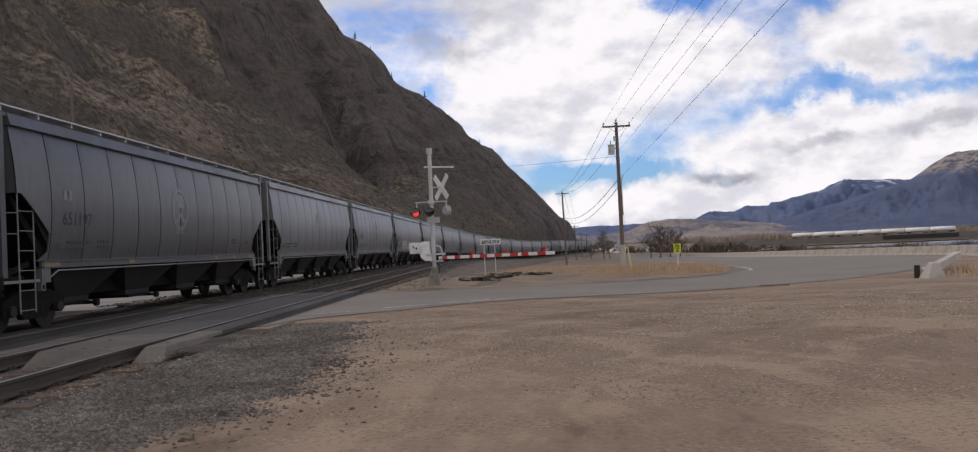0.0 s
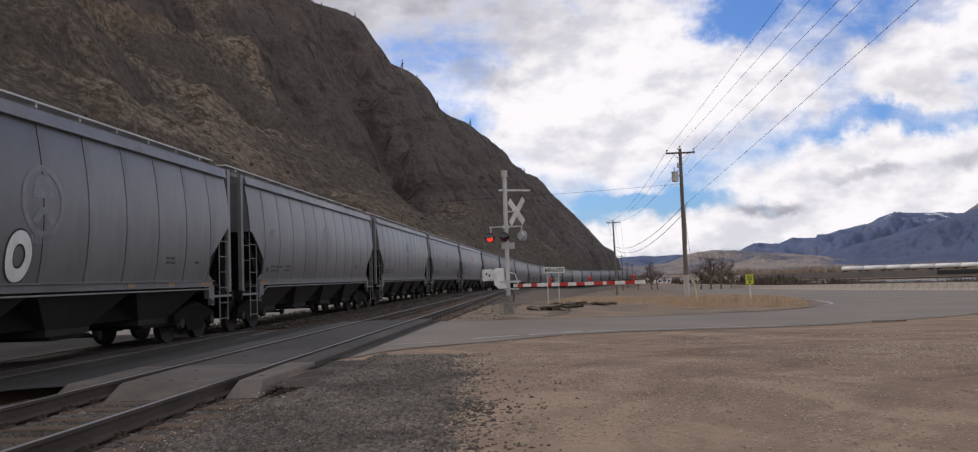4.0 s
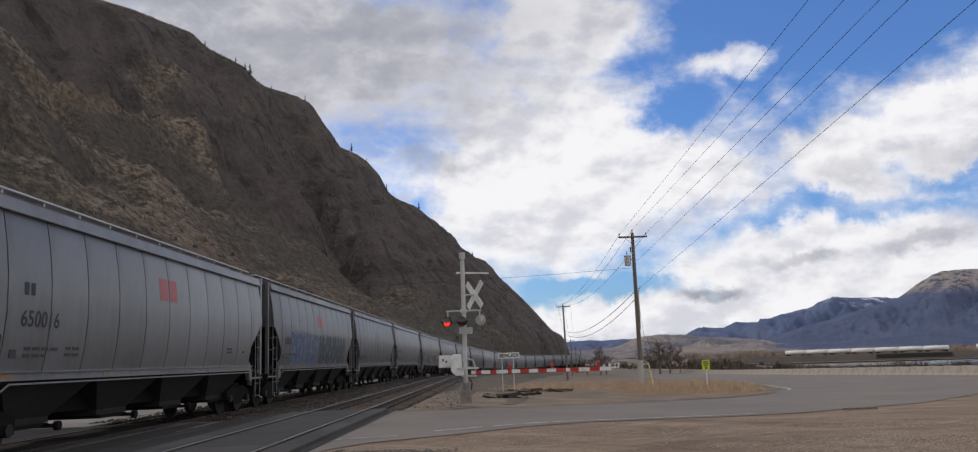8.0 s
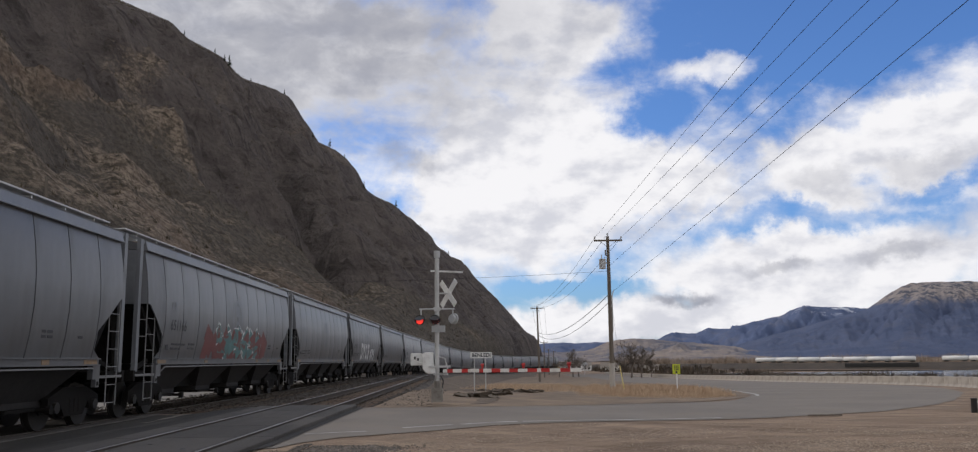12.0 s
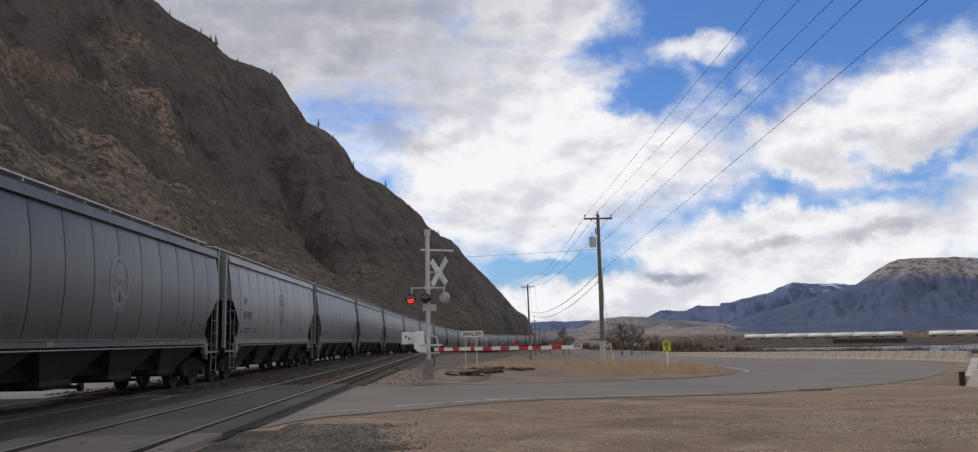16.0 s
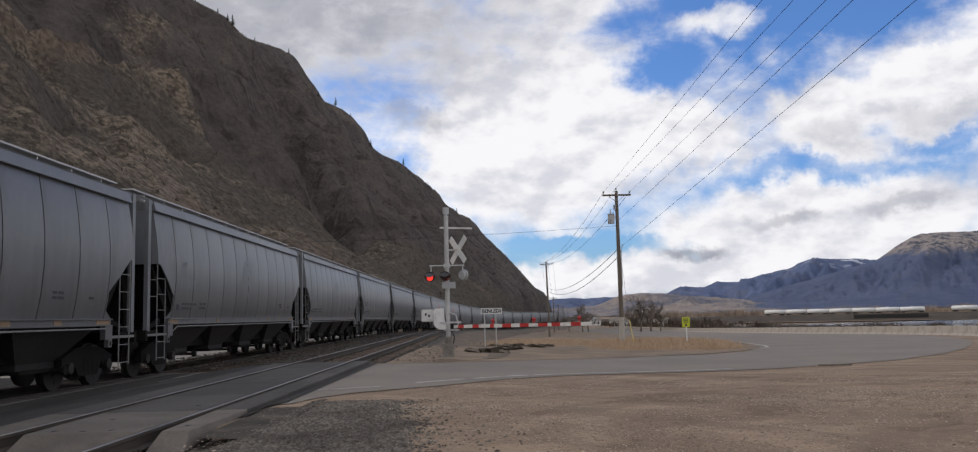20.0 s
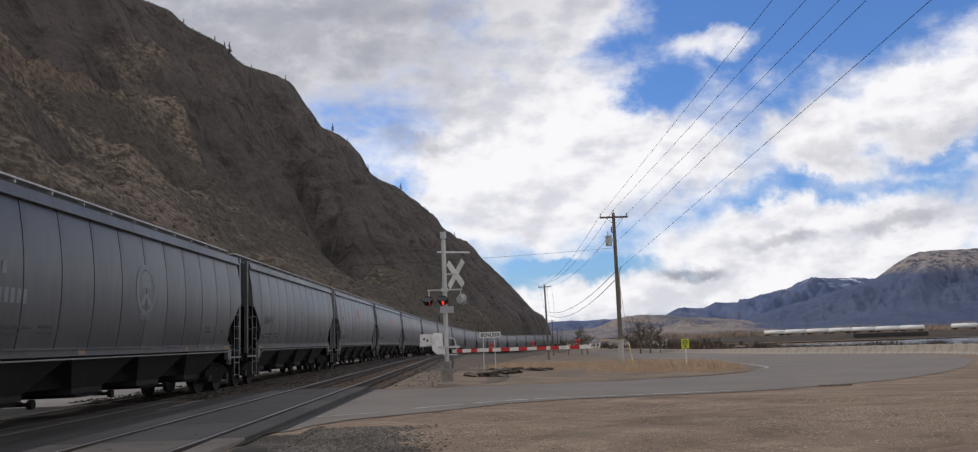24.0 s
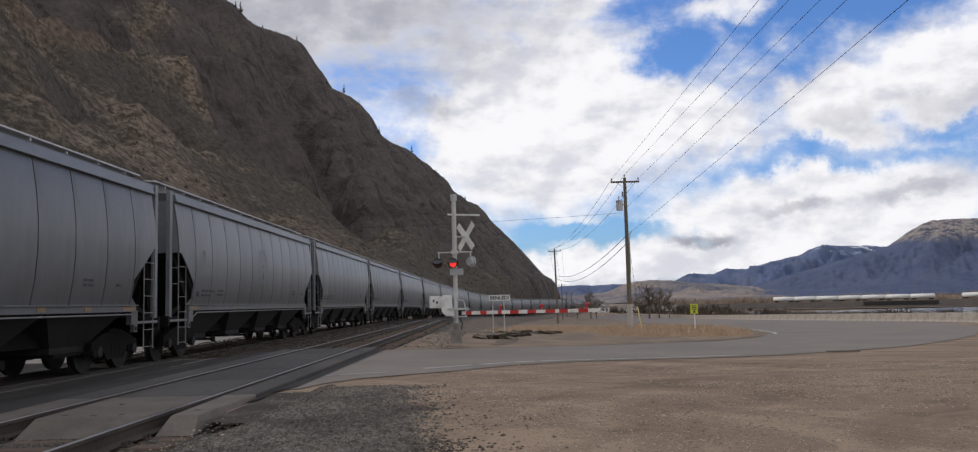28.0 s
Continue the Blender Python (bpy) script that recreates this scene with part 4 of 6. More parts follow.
        bar(bm, (0.9, sgn * 8.5, 1.2), (0.6, sgn * 8.0, 2.6), 0.1, 0.1)
        bar(bm, (-0.9, sgn * 8.5, 1.2), (-0.6, sgn * 8.0, 2.6), 0.1, 0.1)
        part("end_brace", bm, M_WAGON_DARK, w)
        for sx_ in (1, -1):
            bm = bmesh.new()
            box(bm, sx_ * 1.38, sgn * 8.47, 2.80, 0.10, 0.17, 3.3)
            bar(bm, (sx_ * 1.36, sgn * 8.42, 4.44), (sx_ * 0.72, sgn * 8.42, 4.70), 0.08, 0.06)
            box(bm, sx_ * 1.36, sgn * 8.3, 4.40, 0.08, 0.38, 0.07)
            part("corner_post", bm, M_EAVE, w)
            bm = bmesh.new()
            y0 = sgn * 7.85
            for yy in (y0 - 0.27, y0 + 0.27):
                bar(bm, (sx_ * 1.50, yy, 0.42), (sx_ * 1.50, yy, 2.52 if (yy - y0) * sgn < 0 else 2.88), 0.02, 0.024)
            for zz in (2.44, 2.02):
                bar(bm, (sx_ * 1.48, y0 + sgn * 0.27, zz), (sx_ * 1.3, sgn * 8.5, zz), 0.017, 0.017)
            for k in range(6):
                bar(bm, (sx_ * 1.50, y0 - 0.27, 0.48 + 0.40 * k), (sx_ * 1.50, y0 + 0.27, 0.48 + 0.40 * k), 0.017, 0.017)
            part("ladder", bm, M_LADDER, w, "pale steel corner ladder")
        bm = bmesh.new()
        box(bm, 0, sgn * 8.8, 0.86, 0.24, 0.42, 0.26)
        box(bm, 0.08, sgn * 8.96, 0.86, 0.3, 0.16, 0.3)
        rod(bm, (0.3, sgn * 8.7, 0.8), (0.32, sgn * 8.93, 0.45), 0.03, 6)
        part("coupler", bm, M_WAGON_DARK, w)
        truck = new("truck")
        truck.parent, truck.location = w, (0, sgn * 6.95, 0)
        for side in (1, -1):
            bm = bmesh.new()
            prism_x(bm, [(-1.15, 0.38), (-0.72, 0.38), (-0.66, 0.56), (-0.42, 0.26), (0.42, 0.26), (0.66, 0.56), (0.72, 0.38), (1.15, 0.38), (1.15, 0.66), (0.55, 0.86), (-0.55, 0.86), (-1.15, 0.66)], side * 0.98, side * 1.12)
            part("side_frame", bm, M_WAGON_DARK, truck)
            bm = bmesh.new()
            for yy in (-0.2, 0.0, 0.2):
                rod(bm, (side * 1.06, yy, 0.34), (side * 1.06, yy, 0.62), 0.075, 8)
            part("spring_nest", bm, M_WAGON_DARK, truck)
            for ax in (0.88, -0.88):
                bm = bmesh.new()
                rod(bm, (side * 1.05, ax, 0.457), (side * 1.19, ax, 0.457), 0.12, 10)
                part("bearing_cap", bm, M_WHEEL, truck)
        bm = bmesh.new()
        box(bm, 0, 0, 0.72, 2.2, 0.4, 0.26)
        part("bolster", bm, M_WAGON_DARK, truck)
        for ax in (0.88, -0.88):
            bm = bmesh.new()
            for s2 in (1, -1):
                rod(bm, (s2 * 0.695, 0, 0), (s2 * 0.825, 0, 0), 0.455, 28)
                rod(bm, (s2 * 0.685, 0, 0), (s2 * 0.71, 0, 0), 0.485, 28)
                rod(bm, (s2 * 0.82, 0, 0), (s2 * 0.87, 0, 0), 0.15, 12)
                for k in range(4):
                    a = k * math.pi / 2
                    rod(bm, (s2 * 0.826, 0.28 * math.cos(a), 0.28 * math.sin(a)), (s2 * 0.832, 0.28 * math.cos(a), 0.28 * math.sin(a)), 0.05, 8)
            rod(bm, (-1.0, 0, 0), (1.0, 0, 0), 0.075, 10)
            ws = part("wheelset", bm, M_WHEEL, truck)
            ws.location = (0, ax, 0.457)
    for y, ln in ((-6.85, 0.62), (-3.1, 0.3), (3.1, 0.3), (4.9, 0.3), (6.85, 0.62)):
        bm = bmesh.new()
        box(bm, 1.464, y, 1.39, 0.006, ln, 0.1)
        part("reflector", bm, M_ORANGE, w)
    # small unreadable stencils near both ends
    bm = bmesh.new()
    rnd = random.Random(5)
    for y0, z0, cols in ((-6.3, 1.86, 4), (-6.3, 1.74, 3), (-4.9, 1.88, 2), (-4.9, 1.76, 2), (4.6, 1.98, 2), (4.6, 1.88, 2), (6.1, 1.9, 1)):
        y = y0
        for _ in range(cols):
            ln = rnd.uniform(0.14, 0.26)
            box(bm, side_x(z0) + 0.004, y + ln / 2, z0, 0.006, ln, 0.055)
            y += ln + 0.06
    box(bm, side_x(1.8) + 0.004, -6.62, 1.8, 0.006, 0.2, 0.2)
    tagged(part("stencil", bm, M_STENCIL, w, "small black stencilled lines"), kind="stuff")
    return w


WAGON = tagged(make_wagon(), "grey covered grain hopper wagon with dark underframe", "rail wagon", group="hopper wagons of the freight train")
N_CARS = 45
WAGONS = [WAGON] + [copy_thing(WAGON, pose(0, 0, 0)) for _ in range(N_CARS - 1)]
for o in WAGONS:
    o["group"] = "hopper wagons of the freight train"


def side_place(y, z):
    """On the near side's skin, facing out."""
    return Matrix(((0, 0, 1, side_x(z) + 0.006), (1, 0, 0, y), (0, 1, 0, z), (0, 0, 0, 1)))


def lettering(name, text, size, material, parent, m, label="", align="CENTER"):
    cu = bpy.data.curves.new(name, "FONT")
    cu.body, cu.size, cu.align_x, cu.align_y, cu.extrude, cu.offset = text, size, align, "CENTER", 0.002, 0.012 * size if name == "digit" else 0.03 * size
    ob = bpy.data.objects.new(name, cu)
    me = bpy.data.meshes.new_from_object(ob)
    bpy.data.objects.remove(ob)
    me.materials.clear()
    me.materials.append(material)
    t = new(name, me)
    t.parent = parent
    if name == "digit":
        for q in me.vertices:
            p = m @ q.co
            q.co = (side_x(p.z) + 0.006 + 0.5 * (q.co.z > 0) * 0.002, p.y, p.z)
    else:
        t.matrix_basis = m
    if label:
        t["label"] = label
    return t


def flat_shape(bm, pts, y, z, depth=0.006):
    """A thin raised shape on the wagon's side; pts in metres across and up."""
    f = [bm.verts.new((side_x(z + b) + depth, y + a, z + b)) for a, b in pts]
    bm.faces.new(f)


def ring(bm, y, z, ra, rb, wide, n=28, a0=0.0, a1=6.2832):
    for k in range(n):
        t0, t1 = a0 + (a1 - a0) * k / n, a0 + (a1 - a0) * (k + 1) / n
        flat_shape(bm, [(ra * math.cos(t0), rb * math.sin(t0)), (ra * math.cos(t1), rb * math.sin(t1)), ((ra - wide) * math.cos(t1), (rb - wide) * math.sin(t1)), ((ra - wide) * math.cos(t0), (rb - wide) * math.sin(t0))], y, z)


def crest(parent, strong):
    """The faded oval emblem in the middle of the side, as plain shapes."""
    bm = bmesh.new()
    ring(bm, 0, 2.85, 0.60, 0.62, 0.11)
    for k in range(6):
        flat_shape(bm, [(-0.30 + 0.1 * k, -0.72), (-0.22 + 0.1 * k, -0.72), (-0.26 + 0.11 * k, -0.58), (-0.34 + 0.11 * k, -0.58)], 0, 2.85)
    flat_shape(bm, [(-0.3, 0.05), (0.3, 0.05), (0.22, 0.38), (0, 0.46), (-0.22, 0.38)], 0, 2.85)
    flat_shape(bm, [(-0.34, -0.35), (-0.1, -0.1), (0.1, -0.1), (0.34, -0.35), (0.18, -0.4), (0, -0.22), (-0.18, -0.4)], 0, 2.85)
    part("emblem", bm, M_CREST if strong else M_STENCIL_PALE, parent, "faded oval emblem")


def red_logo(parent):
    bm = bmesh.new()
    for a, b, c, d in ((-0.6, -0.26, -0.08, 0.28), (0.04, -0.26, 0.5, 0.28)):
        flat_shape(bm, [(a, b), (c, b), (c, d), (a, d)], 0, 3.35)
    part("emblem", bm, M_LOGO_RED, parent, "faded red company mark of plain blocks")


def spray(parent, seed, y0, y1, z0, z1, fill, edge, n, label):
    """Spray-painted shapes, drawn as fat bent strokes with an outline."""
    rnd = random.Random(seed)
    w = (y1 - y0) / n
    for k in range(n):
        out, ins = bmesh.new(), bmesh.new()
        cy = y0 + w * (k + 0.5)
        p = [(cy + rnd.uniform(-0.35, 0.35) * w, z0 + (z1 - z0) * (0.06 + 0.9 * j / 4)) for j in range(5)]
        if rnd.random() < 0.7:
            p += [(cy + rnd.uniform(0.2, 0.6) * w, z1 - (z1 - z0) * rnd.uniform(0.1, 0.5)), (cy + rnd.uniform(0.1, 0.5) * w, z0 + (z1 - z0) * rnd.uniform(0.05, 0.4))]
        for bm, half, lift in ((out, 0.175 * min(1.5, w / 0.5), 0.006), (ins, 0.14 * min(1.5, w / 0.5), 0.010)):
            for (a, b), (c, d) in zip(p, p[1:]):
                v = Vector((c - a, d - b))
                if v.length < 0.01:
                    continue
                t = v.normalized()
                q = Vector((-t.y, t.x)) * half
                e = t * half * 0.7
                flat_shape(bm, [(a - e.x + q.x, b - e.y + q.y), (a - e.x - q.x, b - e.y - q.y), (c + e.x - q.x, d + e.y - q.y), (c + e.x + q.x, d + e.y + q.y)], 0, 0, lift + rnd.random() * 0.003)
        tagged(part("spray_outline", out, edge, parent, label), kind="stuff")
        tagged(part("spray_fill", ins, fill, parent, label), kind="stuff")


def spray_letters(parent, text, y, z, size, pitch, fill, edge, label):
    """Fat spray-painted letters that can be read, with a dark outline."""
    for k, ch in enumerate(text):
        for name, m, fat, lift in (("spray_outline", edge, 0.10, 0.0), ("spray_fill", fill, 0.062, 0.010)):
            cu = bpy.data.curves.new(name, "FONT")
            cu.body, cu.size, cu.align_x, cu.offset, cu.extrude = ch, size, "CENTER", fat * size, 0.0
            ob = bpy.data.objects.new(name, cu)
            me = bpy.data.meshes.new_from_object(ob)
            bpy.data.objects.remove(ob)
            me.materials.clear()
            me.materials.append(m)
            mm = side_place(y + k * pitch, z) @ pose(0, 0, 0, 0, 0, (k % 3 - 1) * 4)
            for q in me.vertices:
                p = mm @ Vector((q.co.x * 1.05, q.co.y * 1.38, 0))
                q.co = (side_x(p.z) + 0.006 + lift, p.y, p.z)
            o = new(name, me)
            o.parent = parent
            o["label"] = label


M_STENCIL_PALE = surface("worn_stencil", (0.14, 0.15, 0.165), (0.24, 0.25, 0.265), 3.0, 0.55, 0, 0.02, 30.0)
NUMBERS = {1: "651197", 3: "650543", 9: "650150", 21: "651376", 4: "651133", 8: "650016", 11: "650743", 12: "651166", 14: "651739", 16: "651082", 23: "651410"}
RED_LOGO = (8, 9, 24, 25)
for i, wagon in enumerate(WAGONS):
    if i > 33:
        continue
    strong = i in (3, 6, 7, 10, 16)
    if i in RED_LOGO:
        red_logo(wagon)
    else:
        crest(wagon, strong)
    bm = bmesh.new()
    for k in range(2):          # the owner's initials as plain blocks
        flat_shape(bm, [(0.2 * k, 0), (0.2 * k + 0.13, 0), (0.2 * k + 0.13, 0.22), (0.2 * k, 0.22)], -6.45, 2.78)
    bold = i in (8, 16, 24, 25)
    tagged(part("stencil", bm, M_STENCIL if bold else M_STENCIL_PALE, wagon), kind="stuff")
    if i in NUMBERS:
        for k, ch in enumerate(NUMBERS[i]):
            lettering("digit", ch, 0.40, M_STENCIL, wagon, side_place(-6.42 + 0.215 * k, 2.36))
        wagon["label"] = "grey covered grain hopper wagon numbered " + NUMBERS[i]
    else:
        bm = bmesh.new()
        for k in range(6):
            flat_shape(bm, [(0.2 * k, 0), (0.2 * k + 0.12, 0), (0.2 * k + 0.12, 0.26), (0.2 * k, 0.26)], -6.55, 2.28)
        tagged(part("stencil", bm, M_STENCIL_PALE, wagon), kind="stuff")
def paint_shade(name, value, wagons):
    """Wagons whose paint is paler or darker than the rest."""
    m = M_WAGON.copy()
    m.name = name
    nt = m.node_tree
    p = nt.nodes["Principled BSDF"]
    hs = nt.nodes.new("ShaderNodeHueSaturation")
    hs.inputs["Value"].default_value = value
    nt.links.new(p.inputs["Base Color"].links[0].from_socket, hs.inputs["Color"])
    nt.links.new(hs.outputs[0], p.inputs["Base Color"])
    for i in wagons:
        for ob in WAGONS[i].children:
            if ob.name.split(".")[0] in ("side_panel", "side_sill", "eave_rail", "roof", "end_wall", "corner_post"):
                ob.material_slots[0].link = "OBJECT"
                ob.material_slots[0].material = m


paint_shade("clean_wagon_paint", 1.5, (8, 16))
paint_shade("sooty_wagon_paint", 0.68, (0, 1, 9, 10, 14, 15, 22, 23))
paint_shade("worn_wagon_paint", 1.2, (2, 3, 4, 5, 6))
spray_letters(WAGONS[4], "MELO", -4.0, 1.56, 0.74, 1.12, M_SPRAY_WHITE, M_STENCIL, "white spray-painted letters with black edges")
spray(WAGONS[9], 9, -5.5, -0.8, 1.55, 2.65, M_SPRAY_BLUE, M_SPRAY_PALE, 8, "dark blue spray-painted shapes with pale edges")
spray(WAGONS[9], 19, -0.5, 5.9, 1.55, 2.6, M_SPRAY_DARK, M_SPRAY_GREEN, 9, "dark spray-painted shapes with green edges")
spray(WAGONS[11], 11, -3.7, -0.9, 1.55, 2.05, M_WAGON, M_STENCIL_PALE, 5, "thin pale spray-painted outlines")
spray(WAGONS[12], 31, -3.5, 4.2, 1.52, 2.25, M_SPRAY_RED, M_SPRAY_RED, 9, "maroon spray-painted flames")
spray(WAGONS[12], 12, -2.3, 3.0, 1.58, 2.36, M_SPRAY_GREEN, M_SPRAY_WHITE, 7, "pale teal spray-painted shapes with white edges")
spray_letters(WAGONS[14], "DYCE", -2.75, 1.5, 1.1, 1.13, M_SPRAY_WHITE, M_SPRAY_DARK, "large white spray-painted letters")
spray_letters(WAGONS[14], "KPS", 2.2, 1.5, 0.82, 0.88, M_SPRAY_WHITE, M_SPRAY_DARK, "white spray-painted letters")
for i in (4, 9, 12, 14):
    WAGONS[i]["label"] = "grey grain hopper wagon with spray paint on its side"
for i in RED_LOGO:
    WAGONS[i]["label"] = "grey grain hopper wagon with a faded red emblem" + (" and spray paint" if i == 9 else "")


# ---- crossing signal ----
FLASHERS = []


M_BASE = surface("weathered_base", (0.2, 0.185, 0.165), (0.32, 0.3, 0.27), 3.0, 0.8, 0, 0.2, 20.0, (0.12, 0.1, 0.08), 0.6)


def make_signal():
    s = new("crossing_signal")
    s.location = (-1.07, 26.3, -0.02)
    bm = bmesh.new()
    rod(bm, (0, 0, 0), (0, 0, 4.42), 0.07, 16)
    part("mast", bm, M_STEEL, s)
    bm = bmesh.new()
    box(bm, 0, 0, 0.2, 0.34, 0.34, 0.42)
    rod(bm, (0, 0, 0.4), (0, 0, 0.62), 0.11, 12)
    part("base", bm, M_BASE, s)
    bm = bmesh.new()
    rod(bm, (0, 0, 4.40), (0, 0, 4.48), 0.05, 10)
    rod(bm, (0, 0, 4.47), (0, 0, 4.68), 0.10, 14)
    part("bell", bm, M_CAN, s)
    bm = bmesh.new()
    bar(bm, (-0.2, 0.05, 4.05), (0.82, -0.08, 3.99), 0.07, 0.05)
    part("top_bar", bm, M_WHITE, s)
    side = Vector((0.62, -0.78, 0)).normalized()       # along the gate, across the road
    face = Vector((0.78, 0.62, 0))
    turn = Matrix((side, face, (0, 0, 1))).transposed().to_4x4()
    turn.translation = (0.36, -0.02, 3.33)
    for a in (1, -1):
        bm = bmesh.new()
        box(bm, 0, 0.012 * a, 0, 0.2, 0.016, 1.08, Matrix.Rotation(a * radians(45), 4, "Y"))
        ob = part("crossbuck_blade", bm, M_WHITE, s, "white blade of the crossbuck")
        ob.matrix_basis = turn
    bm = bmesh.new()
    rod(bm, (0, 0, 3.33), (0.36, 0, 3.33), 0.025, 8)
    part("bracket", bm, M_STEEL, s)
    # lamp arms and lamps: one pair towards the near side, one away
    bm = bmesh.new()
    rod(bm, (-0.55, 0, 2.84), (0.55, 0, 2.84), 0.022, 8)
    box(bm, 0, 0, 2.84, 0.2, 0.2, 0.12)
    for x in (-0.5, 0.5):
        rod(bm, (x, 0, 2.84), (x, -0.05, 2.6), 0.018, 8)
    part("lamp_arm", bm, M_STEEL, s)
    bm = bmesh.new()
    box(bm, 0.05, -0.1, 2.22, 0.42, 0.06, 0.20)
    part("track_plate", bm, M_CAN, s)
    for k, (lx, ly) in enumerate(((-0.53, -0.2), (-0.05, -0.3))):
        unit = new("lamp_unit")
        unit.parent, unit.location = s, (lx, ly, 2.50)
        bm = bmesh.new()
        rod(bm, (0, 0.07, 0), (0, 0.14, 0), 0.155, 24)
        part("target", bm, M_BLACK, unit, "round black backing plate")
        bm = bmesh.new()
        n = 14
        for j in range(n):
            a0, a1 = math.pi * (-0.08 + 1.16 * j / n), math.pi * (-0.08 + 1.16 * (j + 1) / n)
            q = []
            for a, yy, r in ((a0, 0.09, 0.14), (a1, 0.09, 0.14), (a1, -0.40 * max(0.2, math.sin(a1)), 0.18), (a0, -0.40 * max(0.2, math.sin(a0)), 0.18)):
                q.append(bm.verts.new((r * math.cos(a), yy, r * math.sin(a) * 0.95 - 0.48 * max(0.0, 0.05 - yy) * max(0.0, math.sin(a)))))
            bm.faces.new(q)
        part("hood", bm, M_BLACK, unit)
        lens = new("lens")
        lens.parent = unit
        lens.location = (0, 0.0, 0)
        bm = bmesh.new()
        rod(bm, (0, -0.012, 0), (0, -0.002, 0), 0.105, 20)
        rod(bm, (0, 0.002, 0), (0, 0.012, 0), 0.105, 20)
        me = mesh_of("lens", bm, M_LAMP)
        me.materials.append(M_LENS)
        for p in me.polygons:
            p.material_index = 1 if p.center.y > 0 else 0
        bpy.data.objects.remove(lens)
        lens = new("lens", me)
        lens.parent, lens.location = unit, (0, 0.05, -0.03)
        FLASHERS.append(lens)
    unit = new("lamp_unit")
    unit.parent, unit.location = s, (0.5, -0.1, 2.53)
    unit.rotation_euler = (0, 0, radians(-38))
    bm = bmesh.new()
    rod(bm, (0, 0.02, 0), (0, 0.07, 0), 0.17, 24)
    rod(bm, (0, -0.08, 0), (0, 0.03, 0), 0.12, 14)
    part("target", bm, M_CAN, unit, "grey back of a round signal lamp")
    # gate mechanism
    bm = bmesh.new()
    prism(bm, [(-0.44, 0.98), (-0.30, 0.84), (-0.05, 0.84), (-0.05, 1.0), (-0.12, 1.05), (-0.12, 1.5), (-0.38, 1.5), (-0.46, 1.42)], -0.18, 0.12)
    part("gate_motor", bm, M_WHITE, s, bevel=0.02)
    bm = bmesh.new()
    box(bm, -0.65, 0.14, 1.29, 0.37, 0.05, 0.38)
    bar(bm, (-0.6, 0.1, 1.2), (0.0, 0.0, 1.0), 0.06, 0.04)
    part("counterweight", bm, M_WHITE, s, "square white counterweight plate", bevel=0.008)
    bm = bmesh.new()
    for x, c in ((-0.70, 1.33), (-0.60, 1.28)):
        box(bm, x, 0.11, c, 0.05, 0.012, 0.08)
    part("plate_mark", bm, M_STENCIL, s)
    bm = bmesh.new()
    bar(bm, (-0.25, -0.2, 1.06), (0.42, -0.25, 1.06), 0.05, 0.06)
    bar(bm, (-0.1, -0.24, 0.83), (0.35, -0.5, 0.83), 0.05, 0.05)
    rod(bm, (0.25, -0.1, 1.3), (0.35, -0.12, 0.9), 0.02, 8)
    rod(bm, (0.05, -0.05, 1.36), (0.25, -0.1, 1.3), 0.02, 8)
    part("gate_bracket", bm, M_STEEL, s)
    arm = new("gate_arm")
    arm.parent = s
    a, b = Vector((0.20, -0.3, 0.93)), Vector((3.90, -5.02, 0.97))
    ln = (b - a)
    edges = [0.0, 0.038, 0.086, 0.159, 0.21, 0.30, 0.33, 0.394, 0.459, 0.523, 0.585, 0.65, 0.715, 0.741, 0.798, 0.865, 0.926, 0.986]
    for k in range(17):
        bm = bmesh.new()
        w = 0.105 if k < 9 else 0.095
        t = ln.normalized()
        lat = Vector((t.y, -t.x, 0)).normalized()
        p, q = a + ln * edges[k], a + ln * edges[k + 1]
        v = []
        for c in (p, q):
            for da, db in ((-0.018, -w / 2), (0.018, -w / 2), (0.018, w / 2), (-0.018, w / 2)):
                v.append(bm.verts.new(c + lat * da + Vector((0, 0, db))))
        for f in ((0, 1, 5, 4), (1, 2, 6, 5), (2, 3, 7, 6), (3, 0, 4, 7), (3, 2, 1, 0), (4, 5, 6, 7)):
            bm.faces.new([v[i] for i in f])
        part("stripe", bm, M_RED if k % 2 else M_WHITE, arm)
    for f in (0.32, 0.62, 0.915):
        bm = bmesh.new()
        c = a + ln * f + Vector((0, 0, 0.06))
        rod(bm, c, c + Vector((0, 0, 0.06)), 0.03, 8)
        rod(bm, c + Vector((-0.045, 0, 0.10)), c + Vector((0.045, 0, 0.10)), 0.04, 10)
        part("arm_lamp", bm, M_RED, arm, "small red lamp on the gate arm")
    # cable down the mast
    bm = bmesh.new()
    pts = [(0.1, -0.1, 0.8), (0.2, -0.14, 0.62), (0.16, -0.14, 0.4), (0.1, -0.12, 0.2)]
    for p, q in zip(pts, pts[1:]):
        rod(bm, p, q, 0.018, 6)
    part("cable", bm, M_BLACK, s)
    return tagged(s, "galvanised level crossing signal with crossbuck and lowered gate arm", "crossing signal")


make_signal()


def facing(x, y, z, yaw=0.0):
    """A board's place, its face towards -y."""
    return pose(x, y, z, 90, 0, yaw)


